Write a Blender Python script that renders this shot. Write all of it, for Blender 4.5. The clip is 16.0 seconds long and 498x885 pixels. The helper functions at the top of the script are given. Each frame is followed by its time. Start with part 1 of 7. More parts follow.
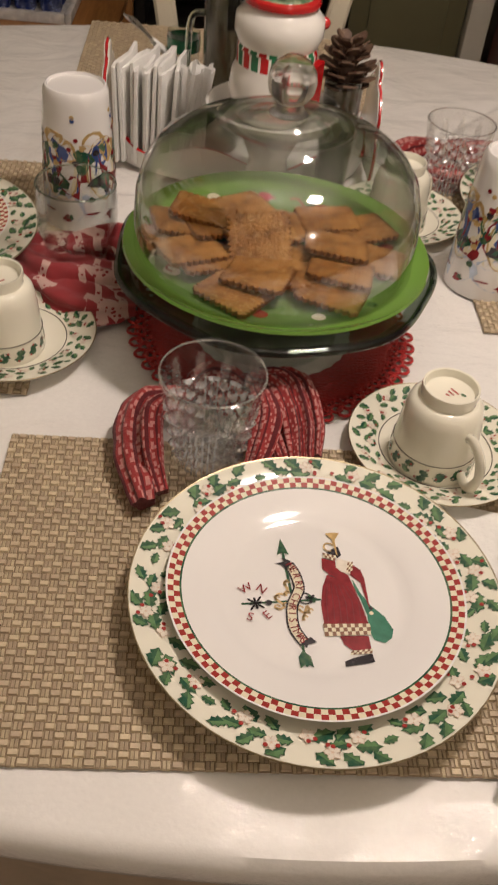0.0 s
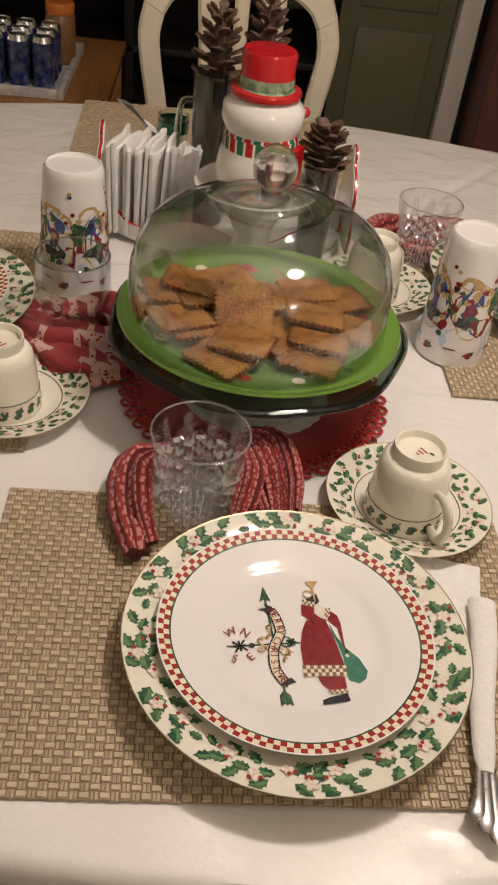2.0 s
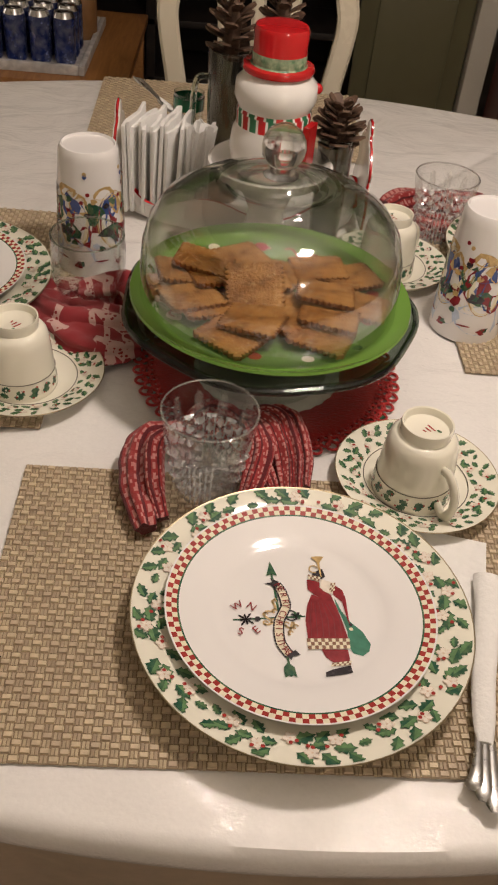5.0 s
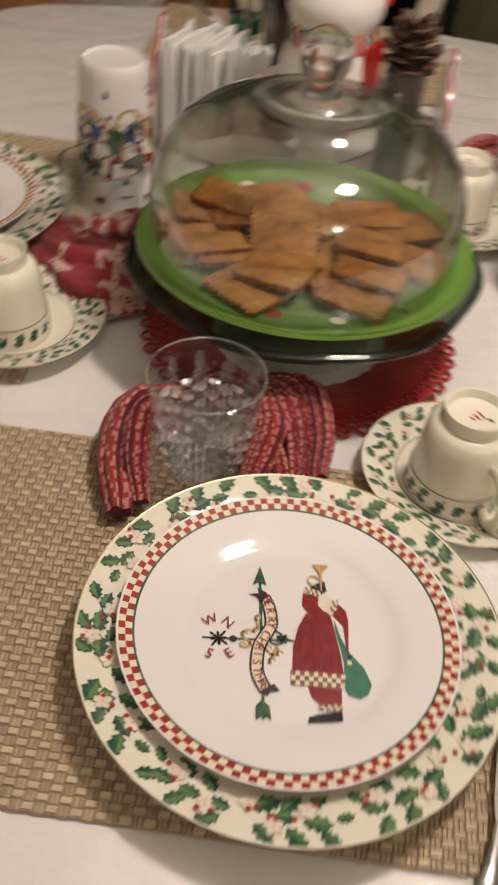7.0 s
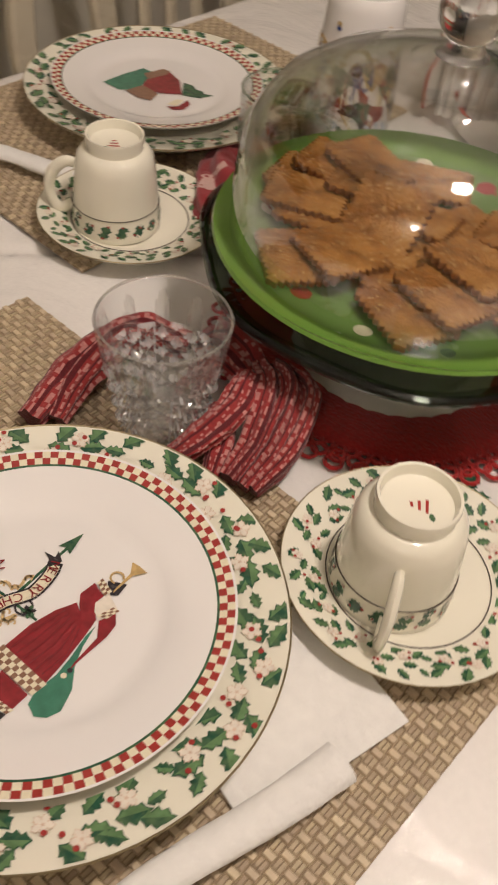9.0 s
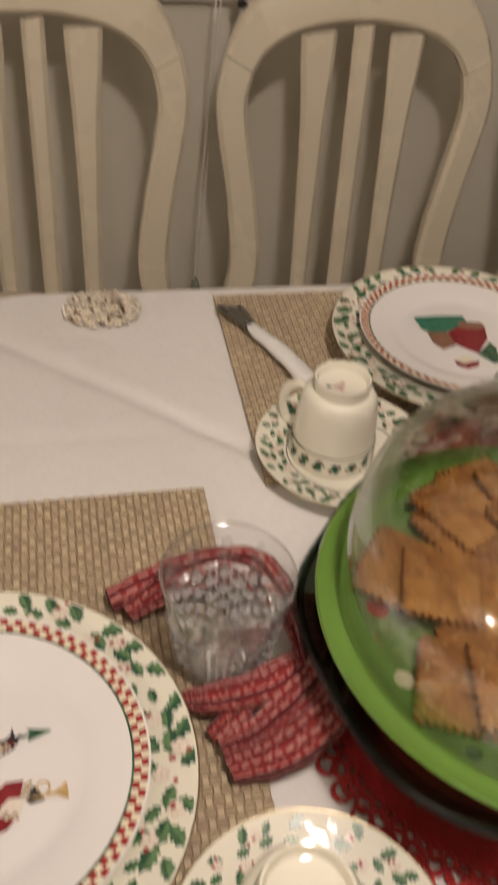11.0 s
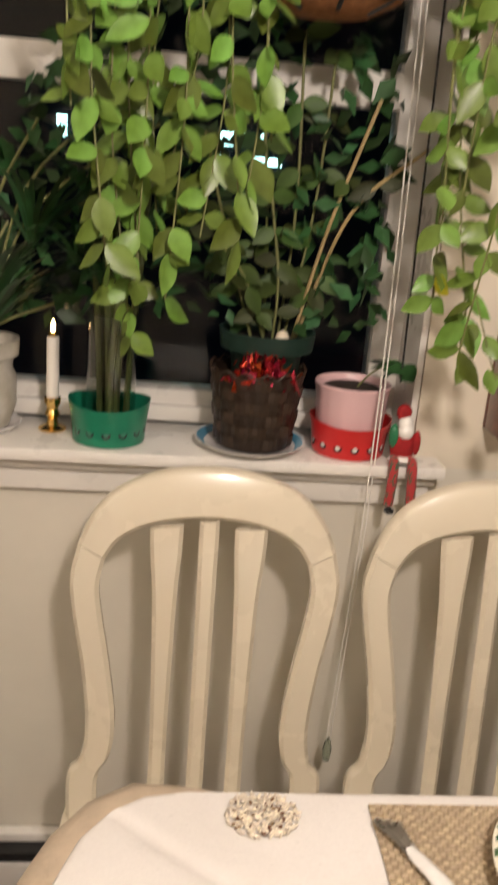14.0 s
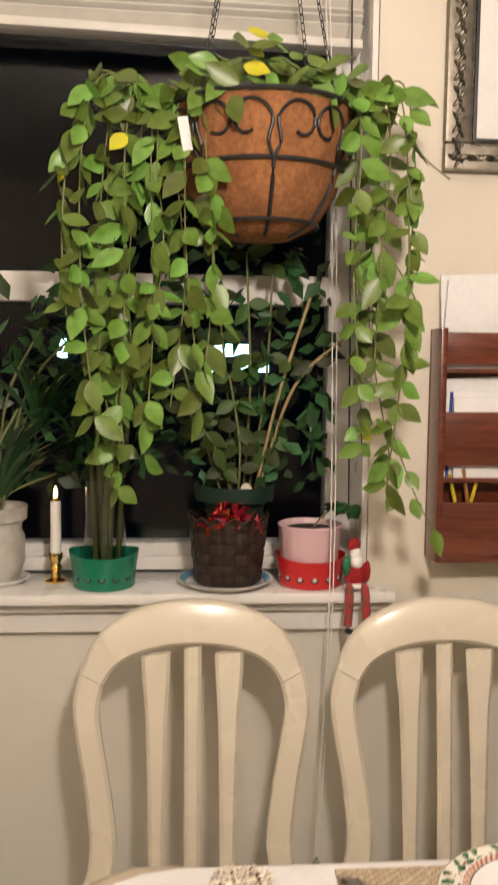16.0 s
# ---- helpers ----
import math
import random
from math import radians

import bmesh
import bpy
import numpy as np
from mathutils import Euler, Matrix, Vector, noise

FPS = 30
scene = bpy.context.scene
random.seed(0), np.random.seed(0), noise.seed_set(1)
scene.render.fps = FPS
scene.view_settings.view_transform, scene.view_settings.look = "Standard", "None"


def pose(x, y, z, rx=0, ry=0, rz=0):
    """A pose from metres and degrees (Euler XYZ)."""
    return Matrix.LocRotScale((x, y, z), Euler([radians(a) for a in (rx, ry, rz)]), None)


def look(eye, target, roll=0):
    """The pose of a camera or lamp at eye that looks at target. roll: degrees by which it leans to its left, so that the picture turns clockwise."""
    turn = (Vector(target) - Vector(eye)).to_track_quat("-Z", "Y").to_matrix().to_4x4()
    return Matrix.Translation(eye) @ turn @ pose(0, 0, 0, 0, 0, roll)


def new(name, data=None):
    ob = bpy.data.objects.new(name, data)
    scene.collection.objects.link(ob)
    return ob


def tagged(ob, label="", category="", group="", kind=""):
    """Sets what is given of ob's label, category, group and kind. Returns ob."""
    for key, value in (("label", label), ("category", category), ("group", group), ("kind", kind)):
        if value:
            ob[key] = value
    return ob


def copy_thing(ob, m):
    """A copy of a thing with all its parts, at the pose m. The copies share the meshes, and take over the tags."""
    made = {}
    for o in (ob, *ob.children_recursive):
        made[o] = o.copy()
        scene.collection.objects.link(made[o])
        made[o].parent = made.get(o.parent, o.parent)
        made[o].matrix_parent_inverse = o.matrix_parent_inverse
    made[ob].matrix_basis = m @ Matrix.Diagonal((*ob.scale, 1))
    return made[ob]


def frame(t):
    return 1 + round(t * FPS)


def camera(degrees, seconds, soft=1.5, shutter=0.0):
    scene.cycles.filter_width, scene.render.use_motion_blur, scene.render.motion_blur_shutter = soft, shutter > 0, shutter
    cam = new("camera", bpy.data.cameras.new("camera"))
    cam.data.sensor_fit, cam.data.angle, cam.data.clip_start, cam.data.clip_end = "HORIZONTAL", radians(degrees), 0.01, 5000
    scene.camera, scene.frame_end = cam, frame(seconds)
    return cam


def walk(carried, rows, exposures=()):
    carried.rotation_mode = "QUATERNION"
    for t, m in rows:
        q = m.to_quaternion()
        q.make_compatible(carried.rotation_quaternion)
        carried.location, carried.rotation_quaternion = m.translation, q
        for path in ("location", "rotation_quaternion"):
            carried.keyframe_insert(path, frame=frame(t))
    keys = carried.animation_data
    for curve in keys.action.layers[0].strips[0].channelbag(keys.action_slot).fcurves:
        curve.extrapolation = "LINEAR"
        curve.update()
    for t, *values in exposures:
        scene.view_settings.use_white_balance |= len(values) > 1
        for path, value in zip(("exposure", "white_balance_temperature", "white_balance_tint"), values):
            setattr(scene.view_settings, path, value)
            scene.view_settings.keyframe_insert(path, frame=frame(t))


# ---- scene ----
cam = camera(31.6, 16.0, soft=2.1, shutter=0.5)
PATH = [
    (0, (-0.092, -0.377, 1.276), (0.035, 1.082, -0.086), 6.7),
    (0.5, (-0.107, -0.401, 1.304), (0.069, 1.099, -0.007), 7.5),
    (1, (-0.119, -0.41, 1.314), (0.075, 1.122, 0.043), 8.6),
    (1.5, (-0.111, -0.419, 1.315), (0.078, 1.13, 0.063), 8.4),
    (2, (-0.101, -0.419, 1.309), (0.067, 1.128, 0.052), 7.9),
    (2.5, (-0.091, -0.417, 1.299), (0.056, 1.117, 0.024), 7.4),
    (3, (-0.084, -0.401, 1.289), (0.051, 1.112, -0.013), 7.0),
    (3.5, (-0.085, -0.398, 1.294), (0.044, 1.095, -0.03), 6.5),
    (4, (-0.09, -0.405, 1.304), (0.022, 1.085, -0.026), 6.1),
    (4.5, (-0.095, -0.421, 1.321), (0.009, 1.082, 0.006), 6.2),
    (4.7, (-0.091, -0.427, 1.322), (0.017, 1.082, 0.013), 6.4),
    (6.8, (-0.038, -0.359, 1.26), (-0.011, 1.127, -0.078), 3.7),
    (7, (-0.02, -0.315, 1.237), (-0.094, 1.136, -0.137), 5.9),
    (7.5, (0.1, -0.227, 1.211), (-0.481, 1.029, -0.233), 7.3),
    (8, (0.129, -0.209, 1.195), (-0.522, 0.998, -0.26), 6.1),
    (8.2, (0.155, -0.2, 1.191), (-0.485, 1.014, -0.264), 6.8),
    (10.3, (0.276, 0.034, 1.206), (-1.006, 0.582, -0.229), 7.5),
    (10.5, (0.283, 0.055, 1.22), (-1.044, 0.554, -0.19), 7.7),
    (11, (0.271, 0.082, 1.266), (-1.188, 0.452, -0.051), 5.7),
    (11.5, (0.239, 0.089, 1.313), (-1.404, 0.405, 0.217), 3.3),
    (12, (0.185, 0.068, 1.328), (-1.523, 0.339, 0.322), 3.1),
    (12.5, (0.144, 0.023, 1.347), (-1.581, 0.263, 0.365), 4.1),
    (13, (0.125, -0.031, 1.364), (-1.626, 0.167, 0.417), 4.9),
    (13.5, (0.183, -0.035, 1.383), (-1.632, 0.141, 0.562), 4.8),
    (14, (0.254, -0.011, 1.433), (-1.638, 0.17, 0.809), 4.6),
    (14.5, (0.332, 0.031, 1.454), (-1.617, 0.19, 1.03), 4.3),
    (15, (0.424, 0.061, 1.481), (-1.549, 0.194, 1.187), 4.1),
    (15.5, (0.491, 0.062, 1.463), (-1.498, 0.193, 1.303), 2.4),
    (16, (0.525, 0.028, 1.399), (-1.46, 0.188, 1.22), 0.7),
]
walk(cam, [(t, look(eye, target, roll)) for t, eye, target, roll in PATH], [(0, 0.0), (8.2, 0.0), (10.5, -0.16), (12.0, 0.18), (13.0, 0.45), (14.0, 0.86), (14.5, 1.04), (15.2, 1.0), (16.0, 0.84)])

# ---- light ----
world = bpy.data.worlds.new("night")
scene.world = world
world.use_nodes = True
world.node_tree.nodes["Background"].inputs[0].default_value = (0.012, 0.016, 0.026, 1)
world.node_tree.nodes["Background"].inputs[1].default_value = 0.6


def lamp(name, kind, at, watts, colour, size):
    data = bpy.data.lights.new(name, kind)
    data.energy, data.color = watts, colour
    if kind == "POINT":
        data.shadow_soft_size = size
    ob = new(name, data)
    ob.location = at
    return ob


# the dining lamp hangs over the table; an added, unseen fill lamp is behind the camera
lamp("dining_lamp", "POINT", (0.30, 0.25, 1.88), 30, (1.0, 0.85, 0.755), 0.07)
lamp("kitchen_lamp", "POINT", (1.1, -1.9, 2.3), 15, (1.0, 0.86, 0.76), 0.10)


# ---- materials ----
def mat(name, colour, rough=0.5, metal=0.0, vary=0.12, scale=30.0, bump=0.0, bump_scale=200.0, coat=0.0, trans=0.0,
        ior=1.45, sheen=0.0, second=None, second_scale=4.0, second_amount=0.25, emit=0.0, sub=0.0, island=0.0, each=0.0):
    """A principled surface whose colour wanders at two scales, with a fine relief."""
    m = bpy.data.materials.new(name)
    m.use_nodes = True
    nt = m.node_tree
    p = nt.nodes["Principled BSDF"]
    link = nt.links.new
    p.inputs["Roughness"].default_value = rough
    p.inputs["Metallic"].default_value = metal
    p.inputs["IOR"].default_value = ior
    p.inputs["Coat Weight"].default_value = coat
    p.inputs["Coat Roughness"].default_value = 0.06
    p.inputs["Transmission Weight"].default_value = trans
    p.inputs["Sheen Weight"].default_value = sheen
    p.inputs["Subsurface Weight"].default_value = sub
    p.inputs["Subsurface Scale"].default_value = 0.01
    co = nt.nodes.new("ShaderNodeTexCoord")
    base = nt.nodes.new("ShaderNodeRGB")
    base.outputs[0].default_value = (*colour, 1)
    out = base.outputs[0]
    if vary > 0:
        fine = nt.nodes.new("ShaderNodeTexNoise")
        fine.inputs["Scale"].default_value = scale
        fine.inputs["Detail"].default_value = 5
        link(co.outputs["Object"], fine.inputs["Vector"])
        hsv = nt.nodes.new("ShaderNodeHueSaturation")
        span = nt.nodes.new("ShaderNodeMapRange")
        span.inputs["From Min"].default_value, span.inputs["From Max"].default_value = 0.25, 0.75
        span.inputs["To Min"].default_value, span.inputs["To Max"].default_value = 1 - vary, 1 + vary
        link(fine.outputs["Fac"], span.inputs["Value"])
        link(span.outputs[0], hsv.inputs["Value"])
        link(out, hsv.inputs["Color"])
        out = hsv.outputs[0]
        rr = nt.nodes.new("ShaderNodeMapRange")
        rr.inputs["To Min"].default_value, rr.inputs["To Max"].default_value = max(rough - 0.06, 0.01), min(rough + 0.08, 1)
        link(fine.outputs["Fac"], rr.inputs["Value"])
        link(rr.outputs[0], p.inputs["Roughness"])
    if second:
        big = nt.nodes.new("ShaderNodeTexNoise")
        big.inputs["Scale"].default_value = second_scale
        big.inputs["Detail"].default_value = 3
        link(co.outputs["Object"], big.inputs["Vector"])
        ramp = nt.nodes.new("ShaderNodeMapRange")
        ramp.inputs["From Min"].default_value, ramp.inputs["From Max"].default_value = 0.4, 0.7
        ramp.inputs["To Min"].default_value, ramp.inputs["To Max"].default_value = 0.0, second_amount
        link(big.outputs["Fac"], ramp.inputs["Value"])
        mix = nt.nodes.new("ShaderNodeMix")
        mix.data_type = "RGBA"
        mix.inputs[7].default_value = (*second, 1)
        link(ramp.outputs[0], mix.inputs[0])
        link(out, mix.inputs[6])
        out = mix.outputs[2]
    if each > 0 or island > 0:
        geo = nt.nodes.new("ShaderNodeObjectInfo" if each > 0 else "ShaderNodeNewGeometry")
        lot = geo.outputs["Random" if each > 0 else "Random Per Island"]
        island = max(each, island)
        hs = nt.nodes.new("ShaderNodeHueSaturation")
        mr = nt.nodes.new("ShaderNodeMapRange")
        mr.inputs["To Min"].default_value, mr.inputs["To Max"].default_value = 1 - island, 1 + island
        link(lot, mr.inputs["Value"])
        link(mr.outputs[0], hs.inputs["Value"])
        mh = nt.nodes.new("ShaderNodeMapRange")
        mh.inputs["To Min"].default_value, mh.inputs["To Max"].default_value = 0.5 - island * 0.06, 0.5 + island * 0.06
        link(lot, mh.inputs["Value"])
        link(mh.outputs[0], hs.inputs["Hue"])
        link(out, hs.inputs["Color"])
        out = hs.outputs[0]
    link(out, p.inputs["Base Color"])
    if emit > 0:
        link(out, p.inputs["Emission Color"])
        p.inputs["Emission Strength"].default_value = emit
    if bump > 0:
        nz = nt.nodes.new("ShaderNodeTexNoise")
        nz.inputs["Scale"].default_value = bump_scale
        nz.inputs["Detail"].default_value = 4
        link(co.outputs["Object"], nz.inputs["Vector"])
        b = nt.nodes.new("ShaderNodeBump")
        b.inputs["Strength"].default_value = bump
        b.inputs["Distance"].default_value = 0.002
        link(nz.outputs["Fac"], b.inputs["Height"])
        link(b.outputs["Normal"], p.inputs["Normal"])
    return m


def wood(name, light, dark, rough=0.35, stretch=(12, 1.2, 12), coat=0.2):
    m = bpy.data.materials.new(name)
    m.use_nodes = True
    nt = m.node_tree
    p, link = nt.nodes["Principled BSDF"], nt.links.new
    co, mp = nt.nodes.new("ShaderNodeTexCoord"), nt.nodes.new("ShaderNodeMapping")
    mp.inputs["Scale"].default_value = stretch
    link(co.outputs["Object"], mp.inputs["Vector"])
    nz = nt.nodes.new("ShaderNodeTexNoise")
    nz.inputs["Scale"].default_value, nz.inputs["Detail"].default_value, nz.inputs["Distortion"].default_value = 6, 8, 1.2
    link(mp.outputs[0], nz.inputs["Vector"])
    ramp = nt.nodes.new("ShaderNodeValToRGB")
    ramp.color_ramp.elements[0].position, ramp.color_ramp.elements[1].position = 0.35, 0.68
    ramp.color_ramp.elements[0].color, ramp.color_ramp.elements[1].color = (*dark, 1), (*light, 1)
    link(nz.outputs["Fac"], ramp.inputs[0])
    link(ramp.outputs[0], p.inputs["Base Color"])
    p.inputs["Roughness"].default_value, p.inputs["Coat Weight"].default_value = rough, coat
    b = nt.nodes.new("ShaderNodeBump")
    b.inputs["Strength"].default_value, b.inputs["Distance"].default_value = 0.15, 0.001
    link(nz.outputs["Fac"], b.inputs["Height"])
    link(b.outputs["Normal"], p.inputs["Normal"])
    return m


def cloth_pattern(name, dark, pale, scale=55.0, width=0.22):
    """Woven napkin: bands and lozenges of a pale thread on red."""
    m = bpy.data.materials.new(name)
    m.use_nodes = True
    nt = m.node_tree
    p, link = nt.nodes["Principled BSDF"], nt.links.new
    co = nt.nodes.new("ShaderNodeTexCoord")
    uv = nt.nodes.new("ShaderNodeMapping")
    uv.inputs["Rotation"].default_value = (0, 0, 0.6)
    link(co.outputs["Object"], uv.inputs["Vector"])
    waves = []
    for k, direction in enumerate(("X", "Y")):
        w = nt.nodes.new("ShaderNodeTexWave")
        w.bands_direction = direction
        w.inputs["Scale"].default_value, w.inputs["Distortion"].default_value = scale * (0.35, 0.22)[k], 5.0
        link(uv.outputs[0] if k else co.outputs["Object"], w.inputs["Vector"])
        g = nt.nodes.new("ShaderNodeMath")
        g.operation = "LESS_THAN"
        g.inputs[1].default_value = width
        link(w.outputs["Fac"], g.inputs[0])
        waves.append(g)
    small = nt.nodes.new("ShaderNodeTexVoronoi")
    small.inputs["Scale"].default_value = scale * 3
    link(co.outputs["Object"], small.inputs["Vector"])
    thread = nt.nodes.new("ShaderNodeMath")
    thread.operation = "GREATER_THAN"
    thread.inputs[1].default_value = 0.27
    link(small.outputs["Distance"], thread.inputs[0])
    top = nt.nodes.new("ShaderNodeMath")
    top.operation = "MAXIMUM"
    link(waves[0].outputs[0], top.inputs[0])
    link(waves[1].outputs[0], top.inputs[1])
    drift = nt.nodes.new("ShaderNodeTexNoise")
    drift.inputs["Scale"].default_value, drift.inputs["Detail"].default_value = scale * 0.45, 1.5
    link(co.outputs["Object"], drift.inputs["Vector"])
    gate = nt.nodes.new("ShaderNodeMath")
    gate.operation = "GREATER_THAN"
    gate.inputs[1].default_value = 0.49
    link(drift.outputs["Fac"], gate.inputs[0])
    some = nt.nodes.new("ShaderNodeMath")
    some.operation = "MULTIPLY"
    link(top.outputs[0], some.inputs[0])
    link(gate.outputs[0], some.inputs[1])
    both = nt.nodes.new("ShaderNodeMath")
    both.operation = "MULTIPLY"
    link(some.outputs[0], both.inputs[0])
    link(thread.outputs[0], both.inputs[1])
    mix = nt.nodes.new("ShaderNodeMix")
    mix.data_type = "RGBA"
    mix.inputs[6].default_value, mix.inputs[7].default_value = (*dark, 1), (*pale, 1)
    link(both.outputs[0], mix.inputs[0])
    link(mix.outputs[2], p.inputs["Base Color"])
    p.inputs["Roughness"].default_value, p.inputs["Sheen Weight"].default_value = 0.85, 0.2
    weave = nt.nodes.new("ShaderNodeTexNoise")
    weave.inputs["Scale"].default_value = 900
    link(co.outputs["Object"], weave.inputs["Vector"])
    b = nt.nodes.new("ShaderNodeBump")
    b.inputs["Strength"].default_value, b.inputs["Distance"].default_value = 0.4, 0.001
    link(weave.outputs["Fac"], b.inputs["Height"])
    link(b.outputs["Normal"], p.inputs["Normal"])
    return m


def thin_glass(name, tint, gloss=1.0):
    """Thin clear glass: lets light straight through and mirrors at a slant."""
    m = bpy.data.materials.new(name)
    m.use_nodes = True
    nt = m.node_tree
    nt.nodes.remove(nt.nodes["Principled BSDF"])
    clear, shine, mix, fr = (nt.nodes.new("ShaderNode" + k) for k in ("BsdfTransparent", "BsdfGlossy", "MixShader", "LayerWeight"))
    clear.inputs[0].default_value = (*tint, 1)
    shine.inputs["Roughness"].default_value = 0.025
    fr.inputs["Blend"].default_value = 0.5
    steep = nt.nodes.new("ShaderNodeMath")
    steep.operation = "POWER"
    steep.inputs[1].default_value = 2.6
    nt.links.new(fr.outputs["Facing"], steep.inputs[0])
    amount = nt.nodes.new("ShaderNodeMath")
    amount.operation = "MULTIPLY_ADD"
    amount.inputs[1].default_value = min(0.8 * gloss, 0.95)
    amount.inputs[2].default_value = 0.042 * gloss
    nt.links.new(steep.outputs[0], amount.inputs[0])
    nt.links.new(amount.outputs[0], mix.inputs[0])
    nt.links.new(clear.outputs[0], mix.inputs[1])
    nt.links.new(shine.outputs[0], mix.inputs[2])
    nt.links.new(mix.outputs[0], nt.nodes["Material Output"].inputs[0])
    return m


WALL = mat("cream_paint", (0.72, 0.66, 0.54), 0.55, vary=0.03, scale=14, bump=0.12, bump_scale=90, second=(0.64, 0.57, 0.45), second_scale=1.6, second_amount=0.35)
LOWWALL = mat("grey_cream_paint", (0.69, 0.66, 0.57), 0.45, vary=0.03, scale=14, bump=0.1, bump_scale=90, second=(0.58, 0.54, 0.45), second_scale=1.8, second_amount=0.35)
CEIL = mat("ceiling_paint", (0.8, 0.78, 0.73), 0.9, vary=0.04, scale=20, bump=0.2, bump_scale=120)
FLOOR = wood("dark_red_floor", (0.10, 0.030, 0.020), (0.05, 0.015, 0.010), 0.35)
WHITEPAINT = mat("white_gloss_paint", (0.80, 0.78, 0.73), 0.28, vary=0.05, scale=18, bump=0.08, bump_scale=60, second=(0.55, 0.50, 0.42), second_scale=9, second_amount=0.35)
CHAIRPAINT = mat("cream_lacquer", (0.72, 0.66, 0.52), 0.26, vary=0.04, scale=12, coat=0.5, bump=0.05, bump_scale=40, second=(0.60, 0.52, 0.38), second_scale=6, second_amount=0.35)
CLOTH = mat("white_tablecloth", (0.84, 0.82, 0.79), 0.5, vary=0.03, scale=240, coat=0.7, bump=0.12, bump_scale=300, second=(0.74, 0.70, 0.65), second_scale=5, second_amount=0.4)
def plastic_glints(m):
    """Small puckers in the clear plastic over the cloth, which catch the lamp."""
    nt = m.node_tree
    link = nt.links.new
    co, cell, near, bump, soft_, crinkle = (nt.nodes.new("ShaderNode" + k) for k in ("TexCoord", "TexVoronoi", "MapRange", "Bump", "Bump", "TexNoise"))
    cell.inputs["Scale"].default_value = 38.0
    near.inputs[1].default_value, near.inputs[2].default_value, near.inputs[3].default_value, near.inputs[4].default_value = 0.0, 0.10, 1.0, 0.0
    bump.inputs["Strength"].default_value, bump.inputs["Distance"].default_value = 1.0, 0.0045
    crinkle.inputs["Scale"].default_value, crinkle.inputs["Detail"].default_value = 14.0, 2.0
    soft_.inputs["Strength"].default_value, soft_.inputs["Distance"].default_value = 0.5, 0.003
    link(co.outputs["Object"], cell.inputs["Vector"])
    link(co.outputs["Object"], crinkle.inputs["Vector"])
    link(cell.outputs["Distance"], near.inputs[0])
    link(crinkle.outputs["Fac"], soft_.inputs["Height"])
    link(near.outputs[0], bump.inputs["Height"])
    link(soft_.outputs["Normal"], bump.inputs["Normal"])
    link(bump.outputs["Normal"], nt.nodes["Principled BSDF"].inputs["Coat Normal"])
    nt.nodes["Principled BSDF"].inputs["Coat Roughness"].default_value = 0.04


plastic_glints(CLOTH)
cn = CLOTH.node_tree
cco, cmap, cnz, cb = (cn.nodes.new("ShaderNode" + k) for k in ("TexCoord", "Mapping", "TexNoise", "Bump"))
cmap.inputs["Scale"].default_value = (7, 10, 7)
cmap.inputs["Rotation"].default_value = (0, 0, 0.5)
cnz.inputs["Scale"].default_value, cnz.inputs["Detail"].default_value, cnz.inputs["Distortion"].default_value = 1.6, 5, 0.8
cb.inputs["Strength"].default_value, cb.inputs["Distance"].default_value = 0.7, 0.014
cn.links.new(cco.outputs["Object"], cmap.inputs[0])
cn.links.new(cmap.outputs[0], cnz.inputs["Vector"])
glit, gadd = cn.nodes.new("ShaderNodeTexNoise"), cn.nodes.new("ShaderNodeMath")
glit.inputs["Scale"].default_value, glit.inputs["Detail"].default_value = 420, 1
gadd.operation = "MULTIPLY_ADD"
gadd.inputs[1].default_value = 0.05
cn.links.new(cco.outputs["Object"], glit.inputs["Vector"])
cn.links.new(glit.outputs["Fac"], gadd.inputs[0])
cn.links.new(cnz.outputs["Fac"], gadd.inputs[2])
cn.links.new(gadd.outputs[0], cb.inputs["Height"])
puckers = cn.nodes["Principled BSDF"].inputs["Coat Normal"].links[0].from_socket
cn.links.new(puckers, cb.inputs["Normal"])
cn.links.new(cb.outputs["Normal"], cn.nodes["Principled BSDF"].inputs["Coat Normal"])
# beige puts the weak grazing light into the white cloth's overhang
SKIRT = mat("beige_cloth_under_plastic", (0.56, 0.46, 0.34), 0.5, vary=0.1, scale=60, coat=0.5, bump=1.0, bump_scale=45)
CHINA = mat("ivory_china", (0.84, 0.81, 0.68), 0.07, vary=0.015, scale=10, coat=0.6)
WHITECHINA = mat("white_china", (0.84, 0.82, 0.80), 0.07, vary=0.015, scale=10, coat=0.6)
RED = mat("red_print", (0.35, 0.040, 0.034), 0.22, vary=0.12, scale=300, coat=0.4)
CREAMP = mat("cream_print", (0.80, 0.74, 0.56), 0.2, vary=0.05, scale=300, coat=0.4)
GREENP = mat("green_print", (0.020, 0.085, 0.050), 0.22, vary=0.35, scale=180, coat=0.4, second=(0.12, 0.20, 0.09), second_scale=160, second_amount=0.75)
SACKP = mat("soft_green_print", (0.05, 0.20, 0.13), 0.22, vary=0.2, scale=160, coat=0.4)
COATP = mat("dark_red_print", (0.25, 0.020, 0.027), 0.22, vary=0.3, scale=160, coat=0.4)
DARKP = mat("dark_print", (0.035, 0.03, 0.035), 0.25, vary=0.2, scale=200, coat=0.4)
GOLDP = mat("tan_print", (0.55, 0.38, 0.16), 0.25, vary=0.2, scale=200, coat=0.4)
PINKP = mat("pale_pink_print", (0.80, 0.73, 0.63), 0.22, vary=0.1, scale=200, coat=0.4)
GILT = mat("gilt_edge", (0.40, 0.33, 0.20), 0.35, metal=0.8, vary=0.08, scale=80)
